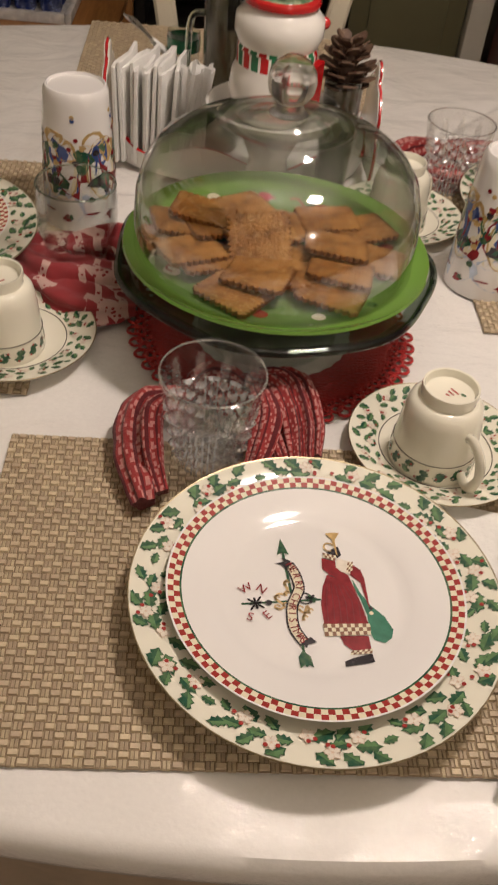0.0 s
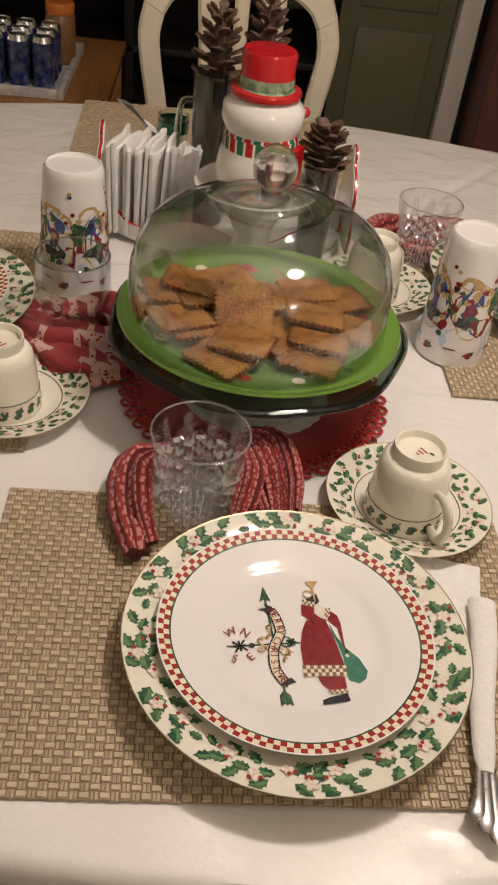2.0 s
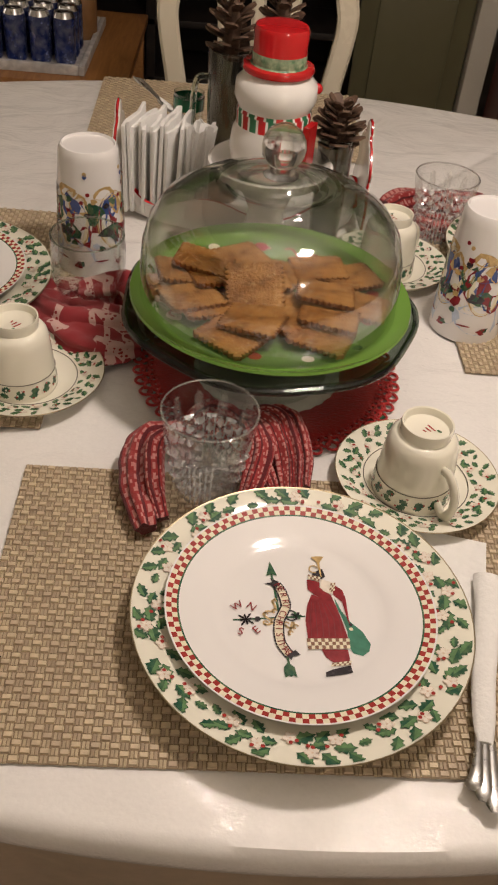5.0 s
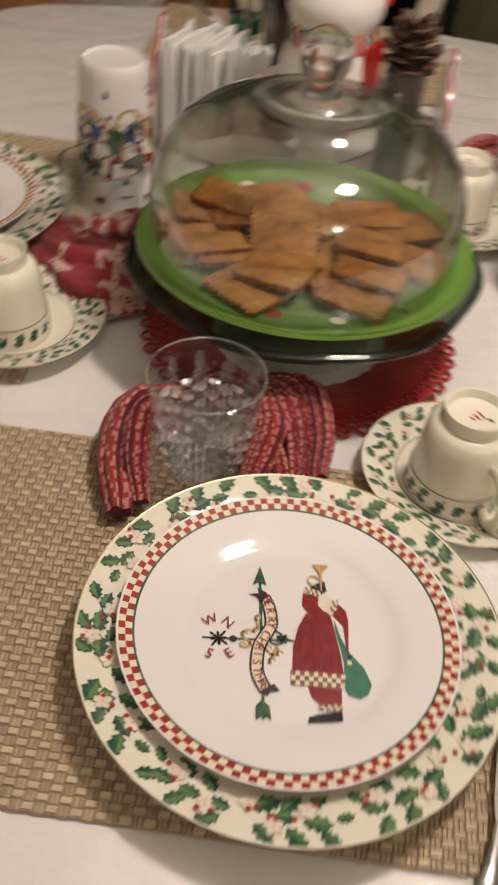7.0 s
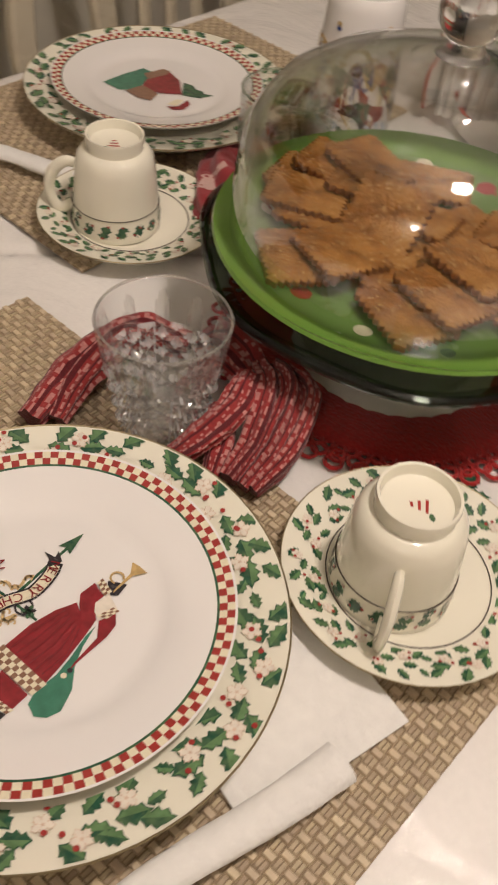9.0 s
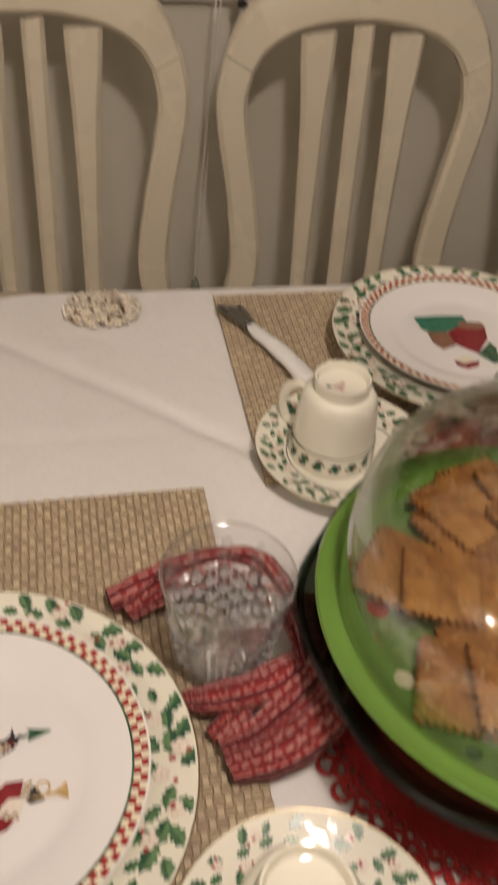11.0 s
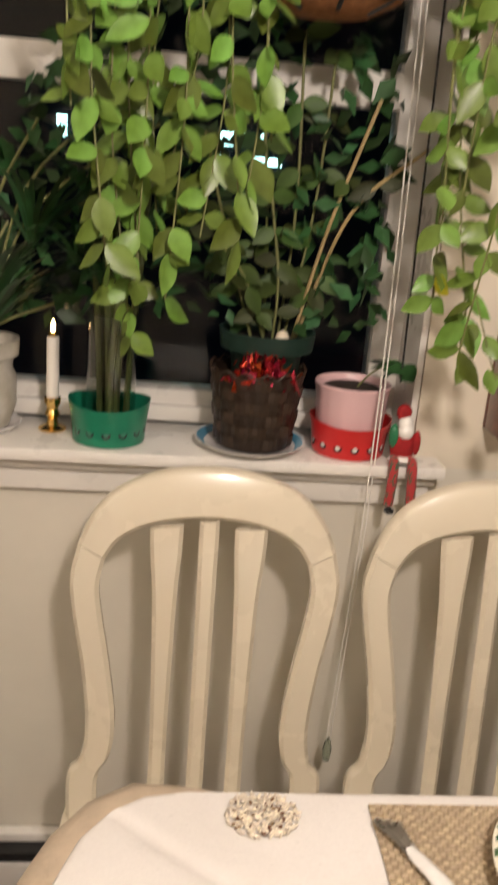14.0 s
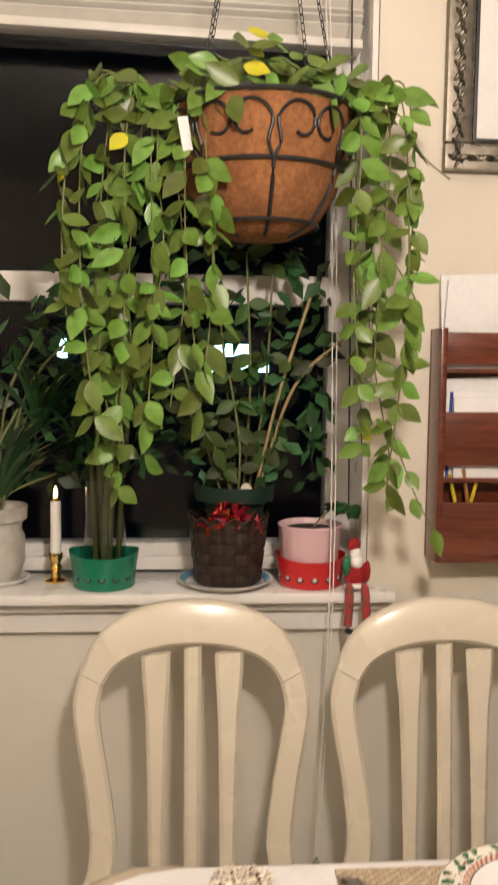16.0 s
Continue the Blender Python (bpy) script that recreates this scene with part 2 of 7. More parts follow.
THIN = thin_glass("thin_clear_glass", (0.96, 0.975, 0.965))
PANE = thin_glass("window_glass", (0.93, 0.95, 0.95), 0.55)
STANDEDGE = thin_glass("dark_stand_edge", (0.42, 0.47, 0.43), 0.7)
THINDARK = thin_glass("tinted_edge_glass", (0.58, 0.58, 0.55), 1.2)
SMOKE = mat("green_edge_glass", (0.62, 0.72, 0.64), 0.03, vary=0, trans=1.0, ior=1.5)
CRYSTAL = mat("cut_crystal", (0.98, 0.985, 0.98), 0.03, vary=0, trans=1.0, ior=1.52)
CUT = thin_glass("cut_crystal_wall", (0.985, 0.985, 0.985), 0.75)
def sparkling(name, white):
    """Deeply cut crystal: mostly clear with bright gleams; diffuse white stands in for its sparkle."""
    m = thin_glass(name, (0.985, 0.985, 0.985), 1.0)
    nt = m.node_tree
    gleam, sparkle_white, a, b = (nt.nodes.new("ShaderNode" + k) for k in ("BsdfGlossy", "BsdfDiffuse", "MixShader", "MixShader"))
    gleam.inputs["Roughness"].default_value = 0.12
    sparkle_white.inputs[0].default_value = (0.92, 0.92, 0.92, 1)
    a.inputs[0].default_value, b.inputs[0].default_value = 0.20, white
    clear = next(n for n in nt.nodes if n.type == "BSDF_TRANSPARENT")
    last = next(n for n in nt.nodes if n.type == "MIX_SHADER" and n not in (a, b))
    nt.links.new(clear.outputs[0], a.inputs[1])
    nt.links.new(gleam.outputs[0], a.inputs[2])
    nt.links.new(a.outputs[0], b.inputs[1])
    nt.links.new(sparkle_white.outputs[0], b.inputs[2])
    nt.links.new(b.outputs[0], last.inputs[1])
    return m


def half_clear(name, share=0.88, tint=(0.98, 0.985, 0.98)):
    """Solid glass that bends part of the view and lets part of the light straight through."""
    m = mat(name, tint, 0.02, vary=0, trans=1.0, ior=1.5)
    nt = m.node_tree
    out = next(n for n in nt.nodes if n.type == "OUTPUT_MATERIAL")
    body = nt.nodes["Principled BSDF"]
    clear, mix = nt.nodes.new("ShaderNodeBsdfTransparent"), nt.nodes.new("ShaderNodeMixShader")
    mix.inputs[0].default_value = share
    nt.links.new(clear.outputs[0], mix.inputs[1])
    nt.links.new(body.outputs[0], mix.inputs[2])
    nt.links.new(mix.outputs[0], out.inputs[0])
    return m


KNOBG = half_clear("solid_knob_glass")
DOMEG = thin_glass("dome_glass", (0.965, 0.972, 0.962), 1.5)
COATLINE = mat("dark_red_print", (0.17, 0.008, 0.014), 0.3, vary=0.05, scale=60)
LINEN = mat("white_linen", (0.70, 0.68, 0.63), 0.9, vary=0.05, scale=120, bump=0.3, bump_scale=500)
CUTLOW = sparkling("cut_crystal_facets", 0.07)
CUTBRIGHT = sparkling("bright_crystal_facets", 0.34)
WELLGREEN = mat("pale_green_glaze", (0.17, 0.28, 0.09), 0.25, vary=0.1, scale=40, coat=0.5, second=(0.13, 0.30, 0.05), second_scale=25, second_amount=0.6)
CRACKDOT = mat("salt_grain", (0.70, 0.46, 0.20), 0.4, vary=0.25, scale=200)
DOLLRED = mat("red_felt", (0.30, 0.012, 0.014), 0.85, vary=0.2, scale=90, bump=0.4, bump_scale=300)
BAMBOO = mat("bamboo_stem", (0.075, 0.095, 0.028), 0.4, vary=0.3, scale=50)
LEAFO = mat("pale_green_leaf", (0.118, 0.192, 0.028), 0.36, vary=0.2, scale=70, each=0.50, second=(0.21, 0.34, 0.085), second_scale=30, second_amount=0.5)
# darker copy of the pale leaf, with the hanging basket's shade in its colour
LEAFM = mat("dull_green_leaf", (0.040, 0.066, 0.012), 0.55, vary=0.2, scale=70, each=0.6, second=(0.07, 0.11, 0.025), second_scale=30, second_amount=0.5)
CANE = mat("tan_cane", (0.36, 0.27, 0.12), 0.6, vary=0.2, scale=60)
REDFOIL = mat("red_foil", (0.36, 0.012, 0.012), 0.25, metal=0.6, vary=0.2, scale=60, island=0.4)
CANDLEW = mat("candle_white", (0.80, 0.77, 0.70), 0.4, vary=0.03, scale=40)
FLAME = mat("candle_bulb", (1.0, 0.62, 0.25), 0.3, vary=0, emit=9.0)
GREYPOT = mat("grey_white_glaze", (0.55, 0.53, 0.47), 0.3, vary=0.1, scale=25, coat=0.4, second=(0.30, 0.27, 0.20), second_scale=22, second_amount=0.7)
PLAID = cloth_pattern("red_plaid_cloth", (0.36, 0.03, 0.03), (0.05, 0.09, 0.05), 200, 0.3)
YELLOWP = mat("yellow_plastic", (0.70, 0.55, 0.03), 0.4, vary=0.05, scale=50)
MOUNT = mat("cream_mount_board", (0.76, 0.74, 0.70), 0.8, vary=0.03, scale=80)
PRINTRED = mat("rust_red_print", (0.40, 0.12, 0.06), 0.6, vary=0.3, scale=14, second=(0.55, 0.30, 0.14), second_scale=9, second_amount=0.6)
TRAYM = mat("pale_tray_print", (0.58, 0.56, 0.53), 0.4, vary=0.3, scale=55, second=(0.35, 0.36, 0.40), second_scale=40, second_amount=0.5)
LIME = mat("lime_green_glaze", (0.16, 0.31, 0.055), 0.22, vary=0.05, scale=25, coat=0.5, second=(0.17, 0.34, 0.06), second_scale=12, second_amount=0.5)
CRACK = mat("golden_cracker", (0.29, 0.110, 0.018), 0.42, vary=0.40, scale=170, bump=1.0, bump_scale=330, second=(0.52, 0.25, 0.065), second_scale=60, second_amount=0.9)
CRACKEDGE = mat("browned_cracker_edge", (0.24, 0.085, 0.016), 0.8, vary=0.25, scale=120, bump=0.7, bump_scale=300)
WEAVE = mat("tan_vinyl_weave", (0.56, 0.455, 0.315), 0.5, vary=0.12, scale=160, bump=0.3, bump_scale=500, island=0.13)
WEAVEB = mat("taupe_vinyl_weave", (0.45, 0.36, 0.24), 0.5, vary=0.12, scale=160, bump=0.3, bump_scale=500, island=0.15)
MATBASE = mat("dark_mat_backing", (0.29, 0.22, 0.14), 0.8, vary=0.2, scale=200)
NAPDARK = mat("maroon_cotton", (0.115, 0.010, 0.014), 0.9, vary=0.25, scale=300, bump=0.5, bump_scale=700, sheen=0.2)
NAPRED = mat("red_cotton", (0.30, 0.030, 0.030), 0.9, vary=0.2, scale=300, bump=0.5, bump_scale=700, sheen=0.2)
NAPPINK = mat("pink_woven_stripe", (0.52, 0.22, 0.20), 0.9, vary=0.2, scale=400, bump=0.5, bump_scale=700, sheen=0.2)
PICTAN = mat("pale_gold_print", (0.66, 0.47, 0.24), 0.22, vary=0.15, scale=200, coat=0.4)
CHECKP = mat("brown_check_print", (0.26, 0.14, 0.09), 0.22, vary=0.15, scale=200, coat=0.4)
LEAFPALE = mat("pale_holly_print", (0.12, 0.23, 0.10), 0.22, vary=0.3, scale=180, coat=0.4)
PETALLINE = mat("petal_outline_print", (0.66, 0.49, 0.36), 0.22, vary=0.2, scale=180, coat=0.4)
REDNAPB = cloth_pattern("poinsettia_napkin", (0.27, 0.020, 0.026), (0.55, 0.36, 0.32), 48, 0.36)
DOILY = mat("red_crochet_cotton", (0.42, 0.015, 0.014), 0.9, vary=0.2, scale=260, bump=0.8, bump_scale=380, sheen=0.3)
STEEL = mat("brushed_steel", (0.55, 0.54, 0.52), 0.28, metal=1.0, vary=0.08, scale=150)
PAPER = mat("white_paper_napkin", (0.80, 0.79, 0.76), 0.85, vary=0.04, scale=120, bump=0.4, bump_scale=260)
REDGLAZE = mat("red_glaze", (0.50, 0.012, 0.015), 0.15, vary=0.05, scale=30, coat=0.7)
SNOWGLAZE = mat("white_glaze", (0.80, 0.78, 0.74), 0.2, vary=0.03, scale=15, coat=0.5)
HOLLYBAND = mat("holly_band_glaze", (0.30, 0.38, 0.24), 0.25, vary=0.6, scale=90, coat=0.5, second=(0.06, 0.16, 0.08), second_scale=110, second_amount=0.9)
GREENGLAZE = mat("green_glaze", (0.02, 0.16, 0.07), 0.2, vary=0.08, scale=40, coat=0.5)
BLACK = mat("black_metal", (0.02, 0.02, 0.02), 0.4, vary=0.15, scale=60)
CONE = mat("pine_cone_scale", (0.085, 0.045, 0.028), 0.6, vary=0.4, scale=120, second=(0.22, 0.15, 0.10), second_scale=60, second_amount=0.5)
COIR = mat("coconut_fibre", (0.30, 0.125, 0.045), 0.95, vary=0.35, scale=120, bump=1.0, bump_scale=160, second=(0.16, 0.06, 0.02), second_scale=20, second_amount=0.6)
LEAFD = mat("dark_leaf", (0.030, 0.085, 0.025), 0.4, vary=0.25, scale=40, island=0.5)
LEAFY = mat("yellow_leaf", (0.55, 0.50, 0.03), 0.4, vary=0.15, scale=40, island=0.2)
STEM = mat("green_brown_stem", (0.16, 0.17, 0.06), 0.6, vary=0.2, scale=60)
SOIL = mat("potting_soil", (0.03, 0.02, 0.014), 0.95, vary=0.5, scale=120, bump=1.0, bump_scale=120)
TEALTIN = mat("green_tin", (0.010, 0.19, 0.105), 0.35, vary=0.06, scale=30, coat=0.3)
REDTIN = mat("red_tin", (0.52, 0.020, 0.022), 0.33, vary=0.06, scale=30, coat=0.3)
BASKETM = mat("dark_splint", (0.018, 0.010, 0.006), 0.45, vary=0.3, scale=60, coat=0.2, second=(0.030, 0.016, 0.009), second_scale=30, second_amount=0.6)
BASKETL = mat("brown_splint", (0.032, 0.018, 0.010), 0.5, vary=0.3, scale=60, coat=0.2)
PINKPOT = mat("pale_pink_glaze", (0.70, 0.47, 0.48), 0.3, vary=0.04, scale=15, coat=0.4)
BLUERIM = mat("blue_rim_glaze", (0.06, 0.25, 0.40), 0.2, vary=0.3, scale=60, coat=0.5)
DKGREENPOT = mat("dark_green_plastic", (0.008, 0.028, 0.020), 0.5, vary=0.1, scale=30)
BRASS = mat("polished_brass", (0.75, 0.50, 0.17), 0.15, metal=1.0, vary=0.05, scale=60)
MAHOG = wood("mahogany", (0.17, 0.045, 0.020), (0.085, 0.018, 0.008), 0.3)
SILVERFRAME = mat("tarnished_silver", (0.24, 0.215, 0.17), 0.45, metal=1.0, vary=0.3, scale=60, bump=0.5, bump_scale=60)
SHELL = mat("shell_white", (0.76, 0.68, 0.55), 0.35, vary=0.15, scale=120, island=0.3, coat=0.3)
SHELLBROWN = mat("brown_glass_bead", (0.16, 0.08, 0.04), 0.3, vary=0.2, scale=100, island=0.4)
GREENWALL = mat("olive_paint", (0.14, 0.13, 0.07), 0.45, vary=0.05, scale=10, bump=0.1, bump_scale=60)
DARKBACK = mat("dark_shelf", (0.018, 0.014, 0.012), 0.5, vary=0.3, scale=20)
POSTM = mat("red_brown_paint", (0.15, 0.06, 0.045), 0.4, vary=0.1, scale=20)
CARTWOOD = wood("honey_wood", (0.42, 0.20, 0.065), (0.30, 0.13, 0.04), 0.4)
BLUECAN = mat("blue_can_print", (0.03, 0.06, 0.28), 0.25, metal=0.7, vary=0.2, scale=60, second=(0.55, 0.6, 0.75), second_scale=40, second_amount=0.6)
ALU = mat("aluminium", (0.7, 0.7, 0.7), 0.25, metal=1.0, vary=0.05, scale=60)
ORANGE = mat("orange_plastic", (0.60, 0.17, 0.03), 0.45, vary=0.06, scale=40)
NUTBUTTER = mat("brown_spread", (0.26, 0.13, 0.05), 0.4, vary=0.1, scale=40, coat=0.4)
TEAL = mat("teal_vinyl", (0.02, 0.22, 0.28), 0.4, vary=0.08, scale=30)
NIGHT = mat("night_backdrop", (0.010, 0.013, 0.020), 0.9, vary=0.4, scale=0.8)
CORD = mat("white_cord", (0.74, 0.72, 0.66), 0.7, vary=0.05, scale=60)
SLAT = mat("blind_vinyl", (0.70, 0.67, 0.60), 0.35, vary=0.06, scale=25, bump=0.05, bump_scale=40)


# ---- builders ----
def part(name, bm, materials, parent=None, label="", smooth=True):
    """Links a bmesh as one mesh object under a thing or a part."""
    me = bpy.data.meshes.new(name)
    bmesh.ops.recalc_face_normals(bm, faces=bm.faces)
    if smooth:
        for f in bm.faces:
            f.smooth = True
        for e in bm.edges:
            if len(e.link_faces) == 2 and e.calc_face_angle(0) > 0.75:
                e.smooth = False
    bm.to_mesh(me)
    bm.free()
    for m in materials if isinstance(materials, (list, tuple)) else [materials]:
        me.materials.append(m)
    ob = new(name, me)
    ob.parent = parent
    if label:
        ob["label"] = label
    return ob


def thing(name, label, category, at=(0, 0, 0), rz=0.0, group="", kind="", rx=0.0, ry=0.0):
    ob = new(name)
    ob.empty_display_size = 0.02
    ob.matrix_basis = pose(*at, rx, ry, rz)
    return tagged(ob, label, category, group, kind)


def lathe(profile, segs=48, bm=None, centre=(0, 0), material=None, lobes=0, lobe=0.0):
    """A closed turned body from (radius, height) pairs. material(ring, seg) picks a slot."""
    bm = bm or bmesh.new()
    rings = []
    for r, z in profile:
        if r < 1e-6:
            rings.append([bm.verts.new((centre[0], centre[1], z))])
        else:
            ring = []
            for k in range(segs):
                a = 2 * math.pi * k / segs
                q = r * (1 + lobe * math.cos(lobes * a)) if lobes else r
                ring.append(bm.verts.new((centre[0] + q * math.cos(a), centre[1] + q * math.sin(a), z)))
            rings.append(ring)
    for i in range(len(rings) - 1):
        a, b = rings[i], rings[i + 1]
        for k in range(segs):
            n = (k + 1) % segs
            if len(a) == 1 and len(b) == 1:
                continue
            if len(a) == 1:
                f = bm.faces.new((a[0], b[k], b[n]))
            elif len(b) == 1:
                f = bm.faces.new((a[k], a[n], b[0]))
            else:
                f = bm.faces.new((a[k], a[n], b[n], b[k]))
            if material:
                f.material_index = material(i, k)
    return bm


def box(x0, x1, y0, y1, z0, z1, bevel=0.003, bm=None, segments=2):
    out = bm if bm is not None else bmesh.new()
    made = bmesh.ops.create_cube(out, size=1)["verts"]
    for v in made:
        v.co = Vector(((x0 + x1) / 2 + v.co.x * (x1 - x0), (y0 + y1) / 2 + v.co.y * (y1 - y0), (z0 + z1) / 2 + v.co.z * (z1 - z0)))
    if bevel > 0:
        edges = {e for v in made for e in v.link_edges}
        bmesh.ops.bevel(out, geom=list(edges), offset=bevel, segments=segments, affect="EDGES", profile=0.6)
    return out


def tube(points, radius, segs=8, bm=None, flat=1.0, up=(0, 0, 1), closed=False):
    """A round bar along a line of points; radius may be a list, flat squeezes it along its binormal."""
    bm = bm or bmesh.new()
    pts = [Vector(p) for p in points]
    n = len(pts)
    radii = radius if isinstance(radius, (list, tuple)) else [radius] * n
    rings = []
    for i, p in enumerate(pts):
        a = pts[(i - 1) % n] if closed else pts[max(i - 1, 0)]
        b = pts[(i + 1) % n] if closed else pts[min(i + 1, n - 1)]
        d = (b - a).normalized() if (b - a).length > 1e-9 else Vector((0, 0, 1))
        u = Vector(up)
        if abs(d.dot(u)) > 0.95:
            u = Vector((1, 0, 0)) if abs(d.x) < 0.9 else Vector((0, 1, 0))
        s = d.cross(u).normalized()
        t = s.cross(d).normalized()
        rings.append([bm.verts.new(p + s * (math.cos(2 * math.pi * k / segs) * radii[i]) + t * (math.sin(2 * math.pi * k / segs) * radii[i] * flat)) for k in range(segs)])
    for i in range(n if closed else n - 1):
        for k in range(segs):
            a, b = rings[i], rings[(i + 1) % n]
            bm.faces.new((a[k], a[(k + 1) % segs], b[(k + 1) % segs], b[k]))
    if not closed:
        bm.faces.new(rings[0][::-1])
        bm.faces.new(rings[-1])
    return bm


def bez(points, n=8):
    """A smooth line through the points (Catmull-Rom)."""
    p = [Vector(q) for q in points]
    p = [p[0] * 2 - p[1]] + p + [p[-1] * 2 - p[-2]]
    out = []
    for i in range(1, len(p) - 2):
        for k in range(n):
            t = k / n
            out.append(0.5 * (2 * p[i] + (p[i + 1] - p[i - 1]) * t + (2 * p[i - 1] - 5 * p[i] + 4 * p[i + 1] - p[i + 2]) * t * t
                              + (3 * p[i] - p[i - 1] - 3 * p[i + 1] + p[i + 2]) * t ** 3))
    return out + [p[-2]]


def slab(outline, thickness, bm=None, bevel=0.0, lift=None, offset=(0, 0, 0)):
    """An outline in x, y made into a plate of a given thickness (upwards from z = 0)."""
    own = bmesh.new()
    vs = [own.verts.new((x, y, 0)) for x, y in outline]
    f = own.faces.new(vs)
    got = bmesh.ops.extrude_face_region(own, geom=[f])
    for v in got["geom"]:
        if isinstance(v, bmesh.types.BMVert):
            v.co.z += thickness
    if bevel > 0:
        rim = [e for e in own.edges if abs(e.verts[0].co.z - e.verts[1].co.z) < 1e-6]
        bmesh.ops.bevel(own, geom=rim, offset=bevel, segments=2, affect="EDGES", profile=0.6)
    if bm is None:
        return own
    me = bpy.data.meshes.new("tmp")
    own.to_mesh(me)
    own.free()
    before = len(bm.verts)
    bm.from_mesh(me)
    bpy.data.meshes.remove(me)
    bm.verts.ensure_lookup_table()
    for v in bm.verts[before:]:
        v.co += Vector(offset)
    return bm


def decal(bm, outline, height, index):
    """A flat printed shape laid on a surface of revolution: height(r) gives the surface."""
    vs = [bm.verts.new((x, y, height(math.hypot(x, y)))) for x, y in outline]
    f = bm.faces.new(vs)
    f.material_index = index
    return f


# ---- the room ----
TOP = 0.75
WALLX = -1.05


def structure(name, bm, material, label, category):
    return tagged(part(name, bm, material, None, "", smooth=False), label, category, "", "structure")


structure("floor", box(-1.4, 2.6, -2.4, 3.6, -0.1, 0.0, 0), FLOOR, "dark reddish brown polished wood floor", "floor")
structure("ceiling", box(-1.4, 2.6, -2.4, 3.6, 2.45, 2.55, 0), CEIL, "matt white painted ceiling", "ceiling")
WY0, WY1, WZ0, WZ1 = -1.15, 0.376, 1.006, 2.125
wall = new("wall_west")
tagged(wall, "cream painted wall round the window", "wall", "", "structure")
part("lower_wall", box(-1.30, WALLX, -2.4, 3.6, 0, WZ0 - 0.03, 0), LOWWALL, wall, smooth=False)
part("upper_wall", box(-1.30, WALLX, -2.4, 3.6, WZ1, 2.45, 0), WALL, wall, smooth=False)
part("side_wall", box(-1.30, WALLX, WY1, 3.6, WZ0 - 0.03, WZ1, 0), WALL, wall, smooth=False)
part("side_wall", box(-1.30, WALLX, -2.4, WY0, WZ0 - 0.03, WZ1, 0), WALL, wall, smooth=False)
structure("wall_east", box(2.5, 2.6, -2.4, 3.6, 0, 2.45, 0), WALL, "cream painted wall across the room", "wall")
structure("wall_south", box(-1.05, 2.5, -2.4, -2.3, 0, 2.45, 0), WALL, "cream painted wall behind the table", "wall")
structure("wall_north", box(-1.05, 2.5, 3.3, 3.4, 0, 2.45, 0), LOWWALL, "shaded cream wall at the end of the room", "wall")


# the window
window = new("window_1")
tagged(window, "white painted sash window at night behind the plants", "window", "", "structure")
GX = -1.175
fr = bmesh.new()
box(GX - 0.04, GX + 0.012, WY1 - 0.062, WY1, WZ0, WZ1, 0.004, fr)
box(GX - 0.04, GX + 0.012, WY0, WY0 + 0.06, WZ0, WZ1, 0.004, fr)
box(GX - 0.04, GX + 0.012, WY0 + 0.06, WY1 - 0.062, WZ0, WZ0 + 0.045, 0.004, fr)
box(GX - 0.04, GX + 0.012, WY0 + 0.06, WY1 - 0.062, WZ1 - 0.05, WZ1, 0.004, fr)
part("window_frame", fr, WHITEPAINT, window)
part("meeting_rail", box(GX - 0.03, GX + 0.02, WY0 + 0.06, WY1 - 0.062, 1.51, 1.565, 0.004), WHITEPAINT, window)
part("stop_bead", box(GX + 0.012, GX + 0.03, WY0 + 0.06, WY1 - 0.062, WZ0 - 0.004, WZ0 + 0.022, 0.003), WHITEPAINT, window)
for z0, z1 in ((WZ0 + 0.045, 1.51), (1.565, WZ1 - 0.05)):
    part("pane", box(GX - 0.012, GX - 0.007, WY0 + 0.06, WY1 - 0.062, z0, z1, 0), PANE, window, smooth=False)
part("jamb_lining", box(-1.165, WALLX - 0.002, WY1 - 0.012, WY1 - 0.001, WZ0, WZ1, 0.002), WHITEPAINT, window)
sill = new("window_sill")
tagged(sill, "glossy white painted wooden window sill crowded with pots", "window sill", "", "structure")
part("board", box(-1.17, -0.995, WY0 - 0.03, 0.418, 0.974, 0.994, 0.006), WHITEPAINT, sill)
part("apron", box(WALLX, -1.034, WY0 - 0.02, 0.405, 0.915, 0.974, 0.004), WHITEPAINT, sill)
part("moulding", box(-1.034, -1.018, WY0 - 0.025, 0.41, 0.956, 0.974, 0.005), WHITEPAINT, sill)

# the night outside, with a lit shop front far off
outside = structure("backdrop", box(-14.1, -14.0, -14, 14, -4, 10, 0), NIGHT, "dark night street seen through the window", "backdrop")
glow = mat("lit_window", (0.45, 0.85, 0.80), 0.6, vary=0.3, scale=2, emit=3.0)
far = thing("distant_building", "far building with a few lit blue-green windows at night", "building", (-13.6, 0, 0))
part("wall", box(-0.2, 0.2, -3, 7, -4, 3.5, 0.02), NIGHT, far)
part("window", box(0.2, 0.24, 0.40, 1.15, 1.50, 1.70, 0.01), glow, far)
part("window", box(0.2, 0.24, 0.45, 0.62, 1.22, 1.40, 0.01), glow, far)
part("window", box(0.2, 0.24, 1.00, 1.45, 1.26, 1.38, 0.01), glow, far)
part("window", box(0.2, 0.24, -1.85, -1.70, 1.45, 1.75, 0.01), glow, far)


